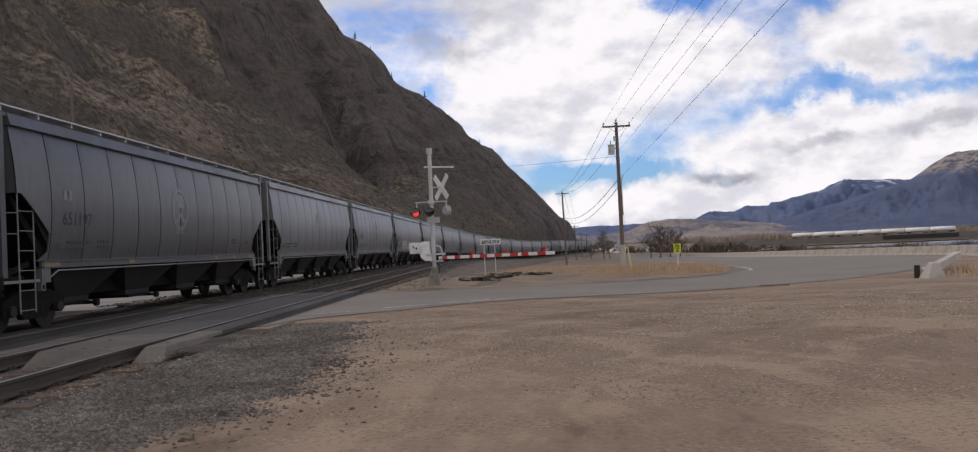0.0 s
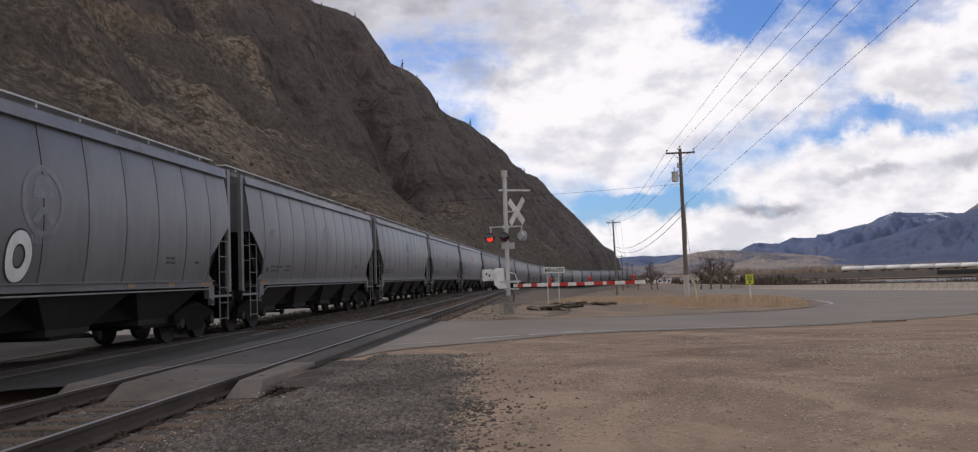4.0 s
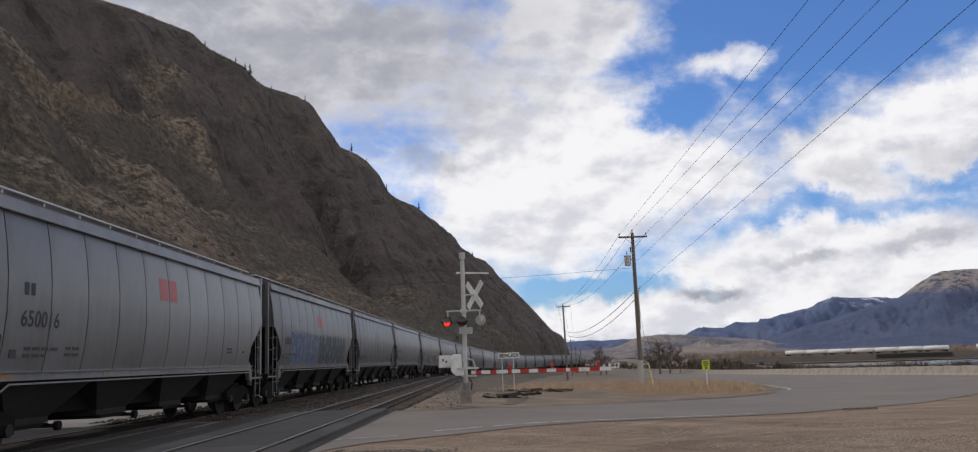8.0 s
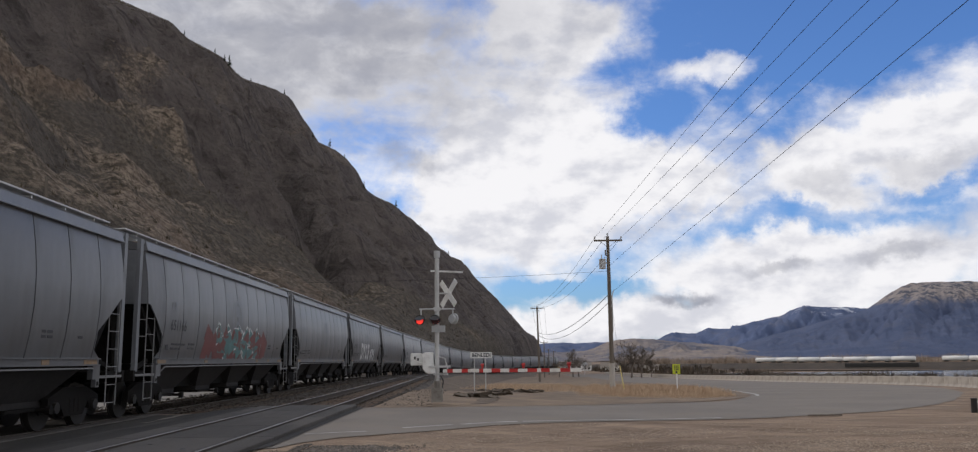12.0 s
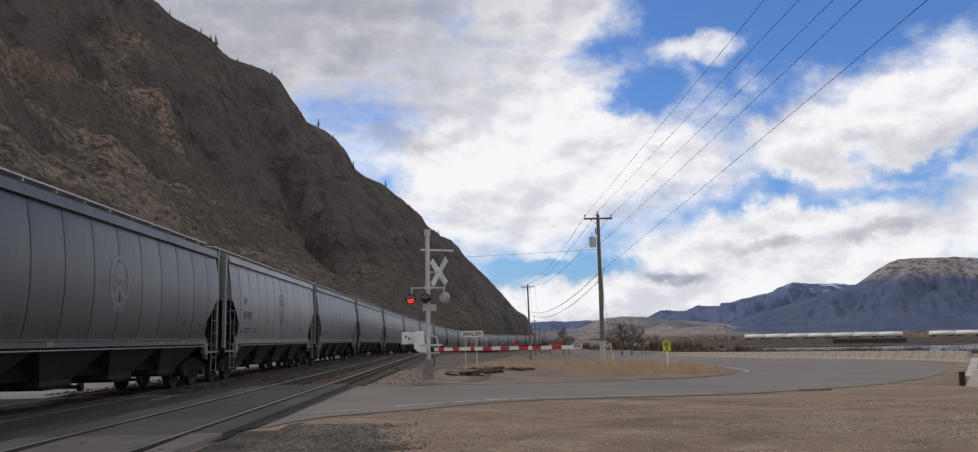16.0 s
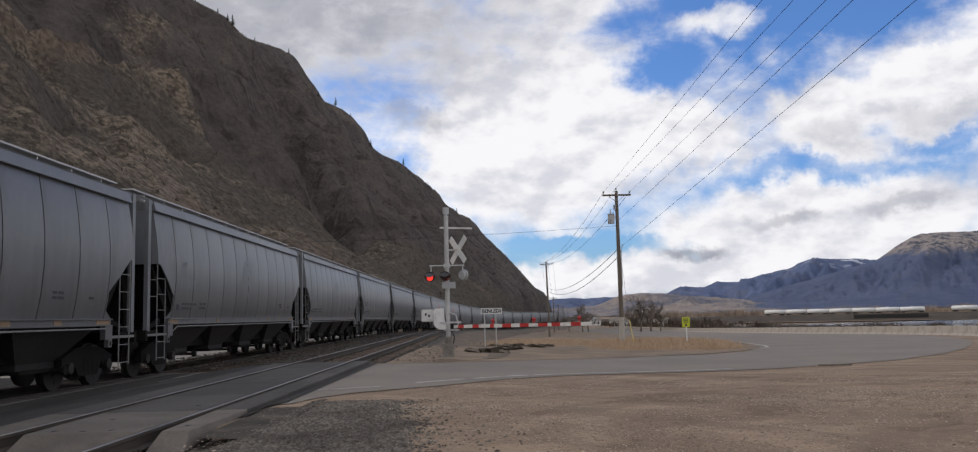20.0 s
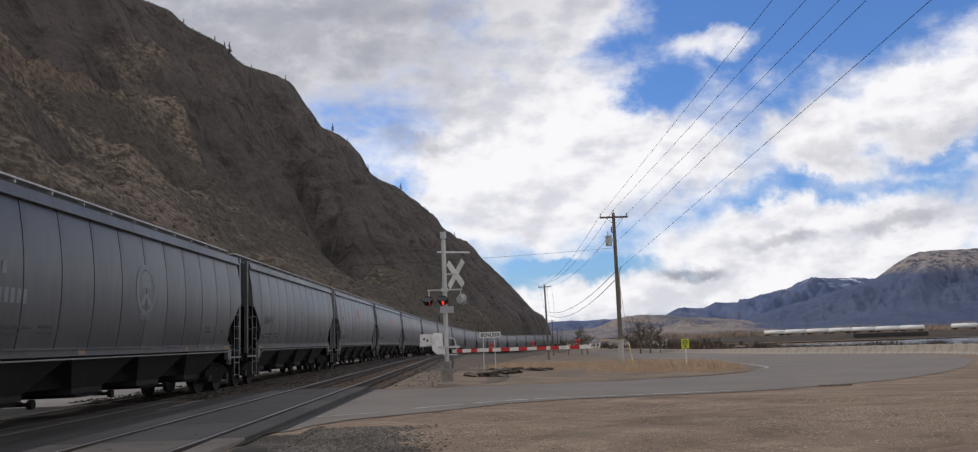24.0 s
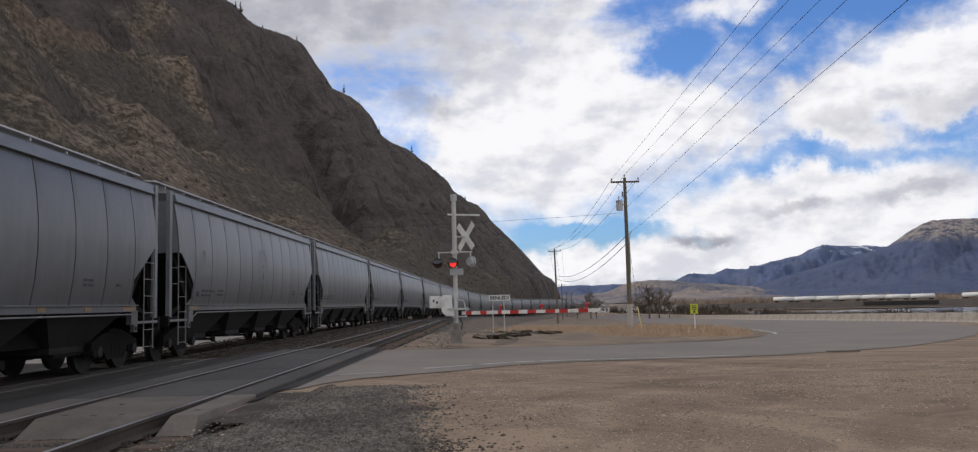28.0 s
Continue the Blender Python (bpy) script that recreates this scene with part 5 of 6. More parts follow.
def make_name_sign():
    s = new("station_name_sign")
    s.location = (0.46, 42.6, -0.75)
    bm = bmesh.new()
    box(bm, 0, 0, 2.2, 1.08, 0.03, 0.29)
    board = part("board", bm, M_WHITE, s, bevel=0.006)
    for x in (-0.35, 0.22):
        bm = bmesh.new()
        box(bm, x, 0.045, 1.15, 0.05, 0.04, 2.3)
        part("post", bm, M_STEEL, s)
    lettering("lettering", "BENLEDI", 0.25, M_STENCIL, s, facing(0, -0.02, 2.195), "black painted place name")
    return tagged(s, "white station name board reading BENLEDI on two posts", "sign")


make_name_sign()


def make_yellow_sign():
    s = new("warning_sign")
    z = zg(10.6, 43.83)
    s.location = (10.6, 43.83, -0.70)
    bm = bmesh.new()
    box(bm, 0, 0, 1.32, 0.40, 0.015, 0.50)
    part("board", bm, M_YELLOW, s, bevel=0.004)
    bm = bmesh.new()
    box(bm, 0.02, 0.03, 0.55, 0.05, 0.04, 1.6)
    part("post", bm, M_WHITE, s)
    bm = bmesh.new()
    for zz, w in ((1.48, 0.26), (1.39, 0.28), (1.30, 0.24)):
        for k in range(3):
            bm = bmesh.new()
            box(bm, -w / 2 + w * (k + 0.5) / 3, -0.012, zz, w / 3 - 0.02, 0.008, 0.055)
            part("marking", bm, M_STENCIL, s)
    bm = bmesh.new()
    box(bm, 0, -0.012, 1.17, 0.1, 0.008, 0.1)
    part("marking", bm, M_STENCIL, s)
    return tagged(s, "small yellow-green warning sign on a white post in dry grass", "sign")


make_yellow_sign()


# ---- poles and wires ----
def make_pole(x, y, top, foot, tilt=0.0, transformer=False, arm_yaw=0.0, sleeve=False):
    p = new("utility_pole")
    p.location = (x, y, foot)
    h = top - foot
    bm = bmesh.new()
    rod(bm, (0, 0, -0.4), (0, 0, h), 0.165, 16, 0.105)
    part("shaft", bm, M_WOOD, p)
    bm = bmesh.new()
    r = Matrix.Rotation(radians(arm_yaw), 4, "Z")
    box(bm, 0, -0.14, h - 0.30, 1.9, 0.09, 0.115, None)
    for s in (1, -1):
        bar(bm, (0.55 * s, -0.14, h - 0.34), (0.02 * s, -0.12, h - 0.75), 0.035, 0.02)
    bmesh.ops.transform(bm, matrix=r, verts=bm.verts[:])
    part("crossarm", bm, M_WOOD, p)
    for dx, dz in ((-0.88, -0.24), (0.88, -0.24), (0.0, 0.0)):
        bm = bmesh.new()
        rod(bm, (dx, -0.14 if dx else 0, h + dz), (dx, -0.14 if dx else 0, h + dz + 0.14), 0.03, 8)
        rod(bm, (dx, -0.14 if dx else 0, h + dz + 0.12), (dx, -0.14 if dx else 0, h + dz + 0.20), 0.06, 10)
        bmesh.ops.transform(bm, matrix=r, verts=bm.verts[:])
        part("insulator", bm, M_CAN, p)
    if transformer:
        bm = bmesh.new()
        rod(bm, (-0.42, -0.1, h - 2.2), (-0.42, -0.1, h - 1.6), 0.22, 16)
        rod(bm, (-0.42, -0.1, h - 1.6), (-0.42, -0.1, h - 1.54), 0.235, 16)
        rod(bm, (-0.46, -0.12, h - 1.54), (-0.46, -0.12, h - 1.25), 0.035, 8)
        box(bm, -0.2, -0.05, h - 1.8, 0.2, 0.06, 0.1)
        part("transformer", bm, M_CAN, p, "grey pole transformer can")
        bm = bmesh.new()
        rod(bm, (-0.2, -0.12, h - 0.95), (-0.2, -0.12, h - 1.3), 0.045, 8)
        part("cutout", bm, M_WOOD, p)
        bm = bmesh.new()
        bar(bm, (0.12, -0.05, h - 4.1), (0.28, -0.1, h - 3.6), 0.06, 0.05)
        rod(bm, (0.16, 0, h - 6.4), (0.17, 0, h - 4.0), 0.03, 8)
        part("conduit", bm, M_STEEL, p)
    if sleeve:
        bm = bmesh.new()
        rod(bm, (0, 0, -0.1), (0, 0, 1.75), 0.185, 16)
        part("sleeve", bm, M_CONCRETE, p, "pale sleeve round the foot")
    p.rotation_euler = (0, radians(tilt), 0)
    return tagged(p, "weathered wooden utility pole with a crossarm", "utility pole", group="utility poles along the road")


make_pole(9.15, 55.4, 9.3, -0.86, 0.0, True, 0, True)["label"] = "weathered utility pole with crossarm and grey transformer"
make_pole(9.5, 120.6, 8.7, -1.9, -1.0)
make_pole(17.3, 205, 5.4, -3.2)
make_pole(23.5, 262, 4.2, -3.9)
make_pole(28.6, 300, 4.0, -4.3)


def wire(a, b, sag, r=0.014, n=18):
    bm = bmesh.new()
    a, b = Vector(a), Vector(b)
    rings = []
    for k in range(n + 1):
        t = k / n
        c = a.lerp(b, t) - Vector((0, 0, 4 * sag * t * (1 - t)))
        rings.append([bm.verts.new(c + Vector((r * math.cos(q), 0, r * math.sin(q)))) for q in (0.5, 2.6, 4.7)])
    for p, q in zip(rings, rings[1:]):
        for i in range(3):
            bm.faces.new((p[i], p[(i + 1) % 3], q[(i + 1) % 3], q[i]))
    return bm


def overhead(label, *spans):
    for s in spans:
        ob = part("power_line", wire(*s), M_WIRE)
        tagged(ob, label, "wire", group="overhead wires")


P1, P2 = (9.15, 55.3), (9.5, 120.6)
for dx, z1, z2, far in ((-0.88, 9.2, 8.6, (6.67, -12, 9.3)), (0.0, 9.5, 8.9, (8.04, -12, 9.6)), (0.88, 9.2, 8.6, (8.32, -12, 9.3))):
    overhead("thin dark overhead power wire", ((P1[0] + dx, P1[1], z1), (P2[0] + dx, P2[1], z2), 1.0, 0.014), ((P1[0] + dx, P1[1], z1), far, 0.1, 0.008), ((P2[0] + dx, P2[1], z2), (17.3 + dx, 205, 5.3), 1.0, 0.014))
overhead("thin dark overhead power wire", ((9.2, 55.3, 7.3), (8.04, -12, 8.91), 0.1, 0.0075), ((9.25, 55.3, 5.5), (9.08, -12, 9.11), 0.1, 0.008))
overhead("dark service wire crossing the tracks", ((9.1, 55.3, 6.95), (-26, 60, 7.0), 0.35, 0.011))
overhead("sagging dark telephone cable", ((9.1, 55.3, 5.4), (9.5, 120.6, 4.9), 1.1, 0.026), ((9.1, 55.3, 4.9), (9.5, 120.6, 4.5), 1.3, 0.024))


M_GUARD = surface("faded_yellow_plastic", (0.5, 0.40, 0.12), (0.6, 0.5, 0.2), 3.0, 0.6, 0, 0.05, 30.0)


def make_stake():
    s = new("marker_stake")
    s.location = (8.9, 49.5, -0.78)
    bm = bmesh.new()
    rod(bm, (0, 0, -0.1), (-0.05, 1.2, 1.55), 0.032, 10)
    part("tube", bm, M_GUARD, s)
    bm = bmesh.new()
    rod(bm, (-0.05, 1.2, 1.5), (0.2, 5.8, 7.4), 0.008, 5)
    part("guy_wire", bm, M_WIRE, s)
    return tagged(s, "leaning pale yellow guy wire guard beside the pole", "stake")


make_stake()


# ---- barriers and far side of the road ----
def barrier_mesh(length):
    bm = bmesh.new()
    prism(bm, [(-0.3, 0), (0.3, 0), (0.3, 0.08), (0.13, 0.33), (0.08, 0.82), (-0.08, 0.82), (-0.13, 0.33), (-0.3, 0.08)], -length / 2 + 0.012, length / 2 - 0.012)
    return mesh_of("concrete_barrier", bm, M_CONCRETE)


BARRIER_LINE = smooth_line([(46.5, 300), (36.8, 158), (33.6, 108), (32.6, 90), (32.3, 71), (31.2, 56), (28.6, 47)], 90)
me = barrier_mesh(3.0)
for (ax, ay), (bx, by) in zip(BARRIER_LINE, BARRIER_LINE[1:]):
    ob = new("concrete_barrier", me)
    yaw = math.degrees(math.atan2(-(bx - ax), by - ay))
    ob.matrix_basis = pose((ax + bx) / 2, (ay + by) / 2, zg((ax + bx) / 2, (ay + by) / 2) - 0.20, 0, 0, yaw)
    tagged(ob, "weathered concrete road barrier along the curve", "barrier", group="concrete barriers along the road")

v = [(90, 120, -6.9), (600, 120, -6.9), (600, 420, -6.9), (60, 420, -6.9)]
river = sheet("river", v, [(0, 1, 2, 3)], M_WATER)
tagged(river, "grey-blue river behind the road", "river", kind="structure")


def clumps(name, material, places, label, category, blobs=6, seed=1, thin=1.0):
    """Brush as many small ragged tufts of blades, one mesh."""
    rnd = random.Random(seed)
    v, f = [], []
    for x, y, z, w, h in places:
        for _ in range(blobs):
            a, lean = rnd.uniform(0, 6.283), rnd.uniform(0, 0.45)
            bx, by = x + rnd.gauss(0, w * 0.35), y + rnd.gauss(0, w * 0.35)
            hh, t = h * rnd.uniform(0.45, 1.0), thin * h * rnd.uniform(0.05, 0.11)
            dx, dy = math.cos(a), math.sin(a)
            k = len(v)
            v += [(bx - dy * t, by + dx * t, z), (bx + dy * t, by - dx * t, z), (bx + dx * lean * hh + dy * t * 0.8, by + dy * lean * hh - dx * t * 0.8, z + hh * 0.6), (bx + dx * lean * hh * 1.5, by + dy * lean * hh * 1.5, z + hh)]
            f += [(k, k + 1, k + 2), (k, k + 2, k + 3)]
    ob = sheet(name, v, f, material, False)
    return tagged(ob, label, category, kind="stuff")


M_THICKET = surface("leafless_thicket", (0.08, 0.066, 0.055), (0.19, 0.158, 0.128), 0.05, 0.95, 0, 0.3, 2.0)
rnd = random.Random(11)
spots = []
for k in range(2200):
    t = k / 2200
    line = [(40, 460), (80, 380), (116, 330), (144, 262), (185, 215), (240, 160), (300, 100)]
    u = t * (len(line) - 1)
    i = min(int(u), len(line) - 2)
    x = line[i][0] + (line[i + 1][0] - line[i][0]) * (u - i) + rnd.gauss(0, 4)
    y = line[i][1] + (line[i + 1][1] - line[i][1]) * (u - i) + rnd.gauss(0, 4)
    spots.append((x, y, -6.9, 3.0, max(0.8, rnd.uniform(0.7, 2.2) + 2.2 * noise.fractal(Vector((t * 40, 2.0, 0)), 0.8, 2.0, 4)) * (1 + 0.45 * t)))
clumps("brush_bank", M_THICKET, spots, "dark leafless brush along the river bank", "brush", 20, 3, 0.45)


M_BANK = surface("dark_bank", (0.05, 0.043, 0.037), (0.10, 0.084, 0.07), 0.1, 0.95, 0, 0.6, 0.8, (0.10, 0.08, 0.06), 0.5, bump_size=0.6)


def make_bank():
    """The dark embankment across the river, on which the tank wagons stand."""
    line = [(-60, 800), (60, 730), (140, 660), (191, 620), (316, 520), (420, 437), (560, 325)]
    prof = [(-26, -8), (-7, -4.0), (7, -4.0), (26, -8)]
    pts = smooth_line(line, 60)
    v = []
    for k, (x, y) in enumerate(pts):
        q = Vector((pts[min(k + 1, 59)][0] - pts[max(k - 1, 0)][0], pts[min(k + 1, 59)][1] - pts[max(k - 1, 0)][1])).normalized()
        for a, b in prof:
            v.append((x - q.y * a, y + q.x * a, b))
    ob = sheet("embankment", v, grid_faces(60, 4), M_BANK)
    tagged(ob, "dark railway embankment across the river", "embankment", kind="structure")


make_bank()


def make_tank_wagon():
    w = new("tank_wagon")
    bm = bmesh.new()
    rod(bm, (0, -6.8, 2.5), (0, 6.8, 2.5), 1.5, 18)
    for s in (1, -1):
        bmesh.ops.create_uvsphere(bm, u_segments=14, v_segments=8, radius=1.0, matrix=pose(0, s * 6.8, 2.5) @ Matrix.Diagonal((1.5, 0.7, 1.5, 1)))
    part("tank", bm, M_WHITE, w, smooth=True)
    bm = bmesh.new()
    rod(bm, (0, 0, 3.9), (0, 0, 4.3), 0.5, 12)
    part("dome", bm, M_WHITE, w)
    for s in (1, -1):
        bm = bmesh.new()
        box(bm, 0, s * 5.2, 0.7, 2.2, 2.4, 0.8)
        part("truck", bm, M_WAGON_DARK, w)
    return tagged(w, "white tank wagon on the far embankment", "rail wagon", group="tank wagons across the river")


TANK = make_tank_wagon()
first = True
for k in range(22):
    if k in (0, 1, 9, 12, 13, 16, 19):
        continue
    a = Vector((191, 620)).lerp(Vector((420, 437)), k / 21 * 1.08 - 0.02)
    m = pose(a.x, a.y, -4.0, 0, 0, math.degrees(math.atan2(-(420 - 191), 437 - 620)))
    if first:
        TANK.matrix_basis, first = m, False
    else:
        copy_thing(TANK, m)


bm = bmesh.new()
box(bm, 0, 0, 1.0, 2.6, 44, 2.4)
for k in range(6):
    box(bm, 0, -20 + k * 8, -0.9, 2.4, 1.2, 1.6)
m = Vector((191, 620)).lerp(Vector((420, 437)), 0.36)
shed = part("low_structure", bm, M_BLACK)
shed.matrix_basis = pose(m.x - 12, m.y - 15, -6.4, 0, 0, math.degrees(math.atan2(-(420 - 191), 437 - 620)))
tagged(shed, "long low black structure on the far bank", "structure")


# ---- trees ----
def make_tree(x, y, z, height, seed, name="bare_tree", label="leafless grey-brown tree beside the far road"):
    rnd = random.Random(seed)
    tree = new(name)
    tree.location = (x, y, z)
    trunk, twigs = bmesh.new(), bmesh.new()

    def grow(bm, p, d, ln, r, depth):
        q = p + d * ln
        m = (q - p).to_track_quat("Z", "Y").to_matrix().to_4x4()
        bmesh.ops.create_cone(bm, cap_ends=False, segments=5 if depth < 2 else 3, radius1=r, radius2=r * 0.62, depth=ln, matrix=Matrix.Translation((p + q) / 2) @ m)
        if depth >= 4:
            return
        for _ in range(4 if depth else 8):
            k = rnd.uniform(0.45, 1.0)
            nd = (d * 0.9 + Vector((rnd.gauss(0, 0.7), rnd.gauss(0, 0.7), rnd.uniform(-0.1, 0.45)))).normalized()
            grow(trunk if depth < 1 else twigs, p.lerp(q, k), nd, ln * rnd.uniform(0.5, 0.78), max(0.026, r * 0.55), depth + 1)

    grow(trunk, Vector((0, 0, -0.2)), Vector((rnd.gauss(0, 0.06), 0, 1)).normalized(), height * 0.36, height * 0.022, 0)
    part("trunk", trunk, M_TREE, tree)
    part("crown", twigs, M_TREE, tree)
    return tagged(tree, label, "tree", group="bare trees by the road")


for k, (x, y, h) in enumerate(((31.8, 170, 7.4), (34.2, 172, 6.4), (30.4, 173, 5.2), (37, 176, 4.2), (23.6, 200, 6.5), (25.6, 205, 6.2), (21.6, 212, 4.5), (44, 190, 3.2), (60, 215, 3.2), (74, 240, 3.0))):
    make_tree(x, y, zg(x, y) - 0.1, h * 1.3, 20 + k)

rnd = random.Random(4)
spots = [(rnd.uniform(150, 620), 0, 0, 0, 0) for _ in range(420)]
spots = [(a, 905 - 0.86 * a + rnd.uniform(0, 160), -6.5, 7.0, rnd.uniform(5.5, 9.5)) for a, *_ in spots]
clumps("far_trees", M_TAN_TREE, spots, "tan leafless trees beyond the tank wagons", "trees", 34, 8, 0.5)
spots = [(rnd.uniform(18, 110), rnd.uniform(330, 480), -6.0, 3.0, rnd.uniform(2.0, 4.5)) for _ in range(160)]
clumps("far_brush", M_BRUSH, spots, "dark brush and hedges round the houses", "brush", 14, 9)


def make_house(x, y, w, h, yaw, wall, label):
    s = new("house")
    s.matrix_basis = pose(x, y, zg(x, y) - 0.3, 0, 0, yaw)
    bm = bmesh.new()
    box(bm, 0, 0, h / 2, w, w * 0.6, h)
    part("wall", bm, wall, s)
    bm = bmesh.new()
    prism_x(bm, [(-w * 0.36, h), (w * 0.36, h), (0, h + w * 0.22)], -w * 0.53, w * 0.53)
    part("roof", bm, M_ASPHALT, s)
    for k in (-0.3, 0.05, 0.32):
        bm = bmesh.new()
        box(bm, w * k, -w * 0.3 - 0.02, h * 0.55, w * 0.12, 0.05, h * 0.35)
        part("window", bm, M_BLACK, s)
    return tagged(s, label, "house", group="houses in the valley")


for x, y, w, h, yaw in ((68, 420, 9, 2.8, -20), (56, 432, 8, 3.0, 10), (47, 440, 7, 3.0, 30), (98, 470, 11, 2.8, -8)):
    make_house(x, y, w, h, yaw, M_WHITE, "small white house with a grey roof in the valley")


def make_sand_pile():
    v, f = [], []
    for i in range(9):
        for j in range(25):
            a = j / 24 * 6.2832
            r = 7.5 * (1 - i / 8) + 0.6 * noise.noise((i * 0.6, math.cos(a), math.sin(a)))
            v.append((40 + r * math.cos(a), 425 + r * math.sin(a), -7.3 + 7.2 * (i / 8) ** 0.85))
    ob = sheet("sand_pile", v, grid_faces(9, 25), M_SAND)
    return tagged(ob, "large tan sand pile at the foot of the hill", "sand pile")


make_sand_pile()


def make_diamond_sign():
    s = new("road_sign")
    s.location = (34.5, 262, zg(34.5, 262))
    bm = bmesh.new()
    box(bm, 0, 0, 3.2, 1.6, 0.05, 1.6, Matrix.Rotation(radians(45), 4, "Y"))
    part("board", bm, M_CAN, s)
    bm = bmesh.new()
    rod(bm, (0, 0.1, 0), (0, 0.1, 3.2), 0.06, 8)
    part("post", bm, M_STEEL, s)
    return tagged(s, "grey back of a diamond road sign", "sign")


make_diamond_sign()


# ---- on the hill ----
def pine(y, d, h, seed):
    p = hill_point(y, d)
    rnd = random.Random(seed)
    t = new("pine_tree")
    t.location = p - Vector((0, 0, 0.3))
    bm = bmesh.new()
    rod(bm, (0, 0, 0), (0, 0, h), h * 0.03, 6, 0.03)
    part("trunk", bm, M_TREE, t)
    bm = bmesh.new()
    for k in range(70):
        z = h * (0.18 + 0.8 * rnd.random())
        r = (h - z) * 0.30 * rnd.uniform(0.2, 1.2) + 0.08
        a = rnd.uniform(0, 6.283)
        c = Vector((math.cos(a) * r, math.sin(a) * r, z - 0.12 * r))
        s = h * 0.035 * rnd.uniform(0.6, 1.4)
        bmesh.ops.create_cone(bm, cap_ends=True, segments=4, radius1=s, radius2=s * 0.2, depth=c.length * 0.001 + r, matrix=Matrix.Translation((c + Vector((0, 0, z))) / 2) @ (c - Vector((0, 0, z))).to_track_quat("Z", "Y").to_matrix().to_4x4())
    part("crown", bm, M_PINE, t)
    return tagged(t, "small dark pine on the skyline of the hill", "tree", group="pines on the hill")


for k, (y, d, h) in enumerate(((333, 37, 2.5), (333, 58, 3), (333, 71, 3.5), (333, 79, 2), (333, 85, 4.0), (333, 92, 3.5), (333, 104, 2.5), (333, 118, 2.5), (333, 127, 5.5), (333, 129, 3.5), (333, 133, 2.5), (333, 146, 2.5))):
    pine(y, d, h, 40 + k)

rnd = random.Random(21)
spots = []
for _ in range(5200):
    y, d = rnd.uniform(5, 330), rnd.uniform(2, 175)
    p = hill_point(y, d)
    s = rnd.uniform(0.3, 1.0)
    spots.append((p.x, p.y, p.z - 0.15, s * 1.2, s))
clumps("sagebrush", surface("sagebrush", (0.045, 0.04, 0.026), (0.15, 0.122, 0.08), 0.1, 0.95, 0, 0.2, 3.0), spots, "dry sagebrush scattered over the hillside", "shrubs", 7, 22)


def make_hill_post():
    s = new("line_post")
    s.location = (-19.5, 38, zt(38) - 0.5)
    bm = bmesh.new()
    rod(bm, (0, 0, 0), (0, 0, 10.3), 0.10, 8, 0.08)
    part("shaft", bm, M_WOOD, s)
    tagged(s, "short dark wooden post beyond the train", "post")
    q = new("equipment_mast")
    q.location = (-18.0, 38.5, zt(38) - 0.5)
    bm = bmesh.new()
    rod(bm, (0, 0, 0), (0, 0, 9.0), 0.05, 8)
    part("shaft", bm, M_WOOD, q)
    bm = bmesh.new()
    rod(bm, (0, 0, 8.9), (0.3, 0, 9.0), 0.03, 6)
    part("aerial", bm, M_WOOD, q)
    tagged(q, "thin dark mast with a short arm beyond the train", "mast")


make_hill_post()


# ---- crossing: panels, road paint, sleepers, stones ----
def crossing_panel(x0, x1, y0, y1, parent, near_end):
    bm = bmesh.new()
    cut = 0.32 if near_end else 0.0
    z0, z1 = -0.12, 0.068
    a = [(x0, y0, z0), (x1, y0, z0), (x1, y1, z0), (x0, y1, z0), (x0 + cut * 0.2, y0 + cut, z1), (x1 - cut * 0.2, y0 + cut, z1), (x1, y1, z1), (x0, y1, z1)]
    v = [bm.verts.new(p) for p in a]
    for f in ((3, 2, 1, 0), (4, 5, 6, 7), (0, 1, 5, 4), (1, 2, 6, 5), (2, 3, 7, 6), (3, 0, 4, 7)):
        bm.faces.new([v[i] for i in f])
    ob = part("crossing_panel", bm, M_PANEL if near_end else M_PANEL_DARK, parent, bevel=0.012)
    return ob


M_PANEL = surface("crossing_concrete", (0.125, 0.108, 0.093), (0.21, 0.185, 0.162), 0.7, 0.85, 0, 0.3, 25.0, (0.12, 0.11, 0.10), 0.6, vary=0.08)
# Panels past the first: darker concrete, with shade by the train put in.
M_PANEL_DARK = surface("dark_crossing_concrete", (0.058, 0.053, 0.048), (0.112, 0.103, 0.094), 0.7, 0.8, 0, 0.3, 25.0, (0.12, 0.11, 0.10), 0.5, (1.5, 0.4, 1), vary=0.1)
deck = tagged(new("crossing_deck"), "worn grey concrete panels laid between the rails at the crossing", "level crossing", kind="structure")
for base in (SIDING_X, MAIN_X):
    for x0, x1 in ((-0.66, 0.66), (0.83, 1.25), (-1.36, -0.83)):
        for k in range(6):
            y0 = 8.86 + k * 2.4
            crossing_panel(base + x0, base + x1, y0 + 0.006, y0 + 2.394, deck, k == 0).location.z = MAIN_DROP if base == MAIN_X else 0.0
bm = bmesh.new()
for k, (x, y) in enumerate(((-4.4, 9.32), (-4.1, 9.36), (-4.75, 9.4), (-4.55, 10.4), (-3.35, 9.62), (-4.0, 11.9), (-4.7, 12.6))):
    rod(bm, (x, y, 0.066), (x, y, 0.072), 0.035, 10)
part("lifting_hole", bm, M_BLACK, deck)


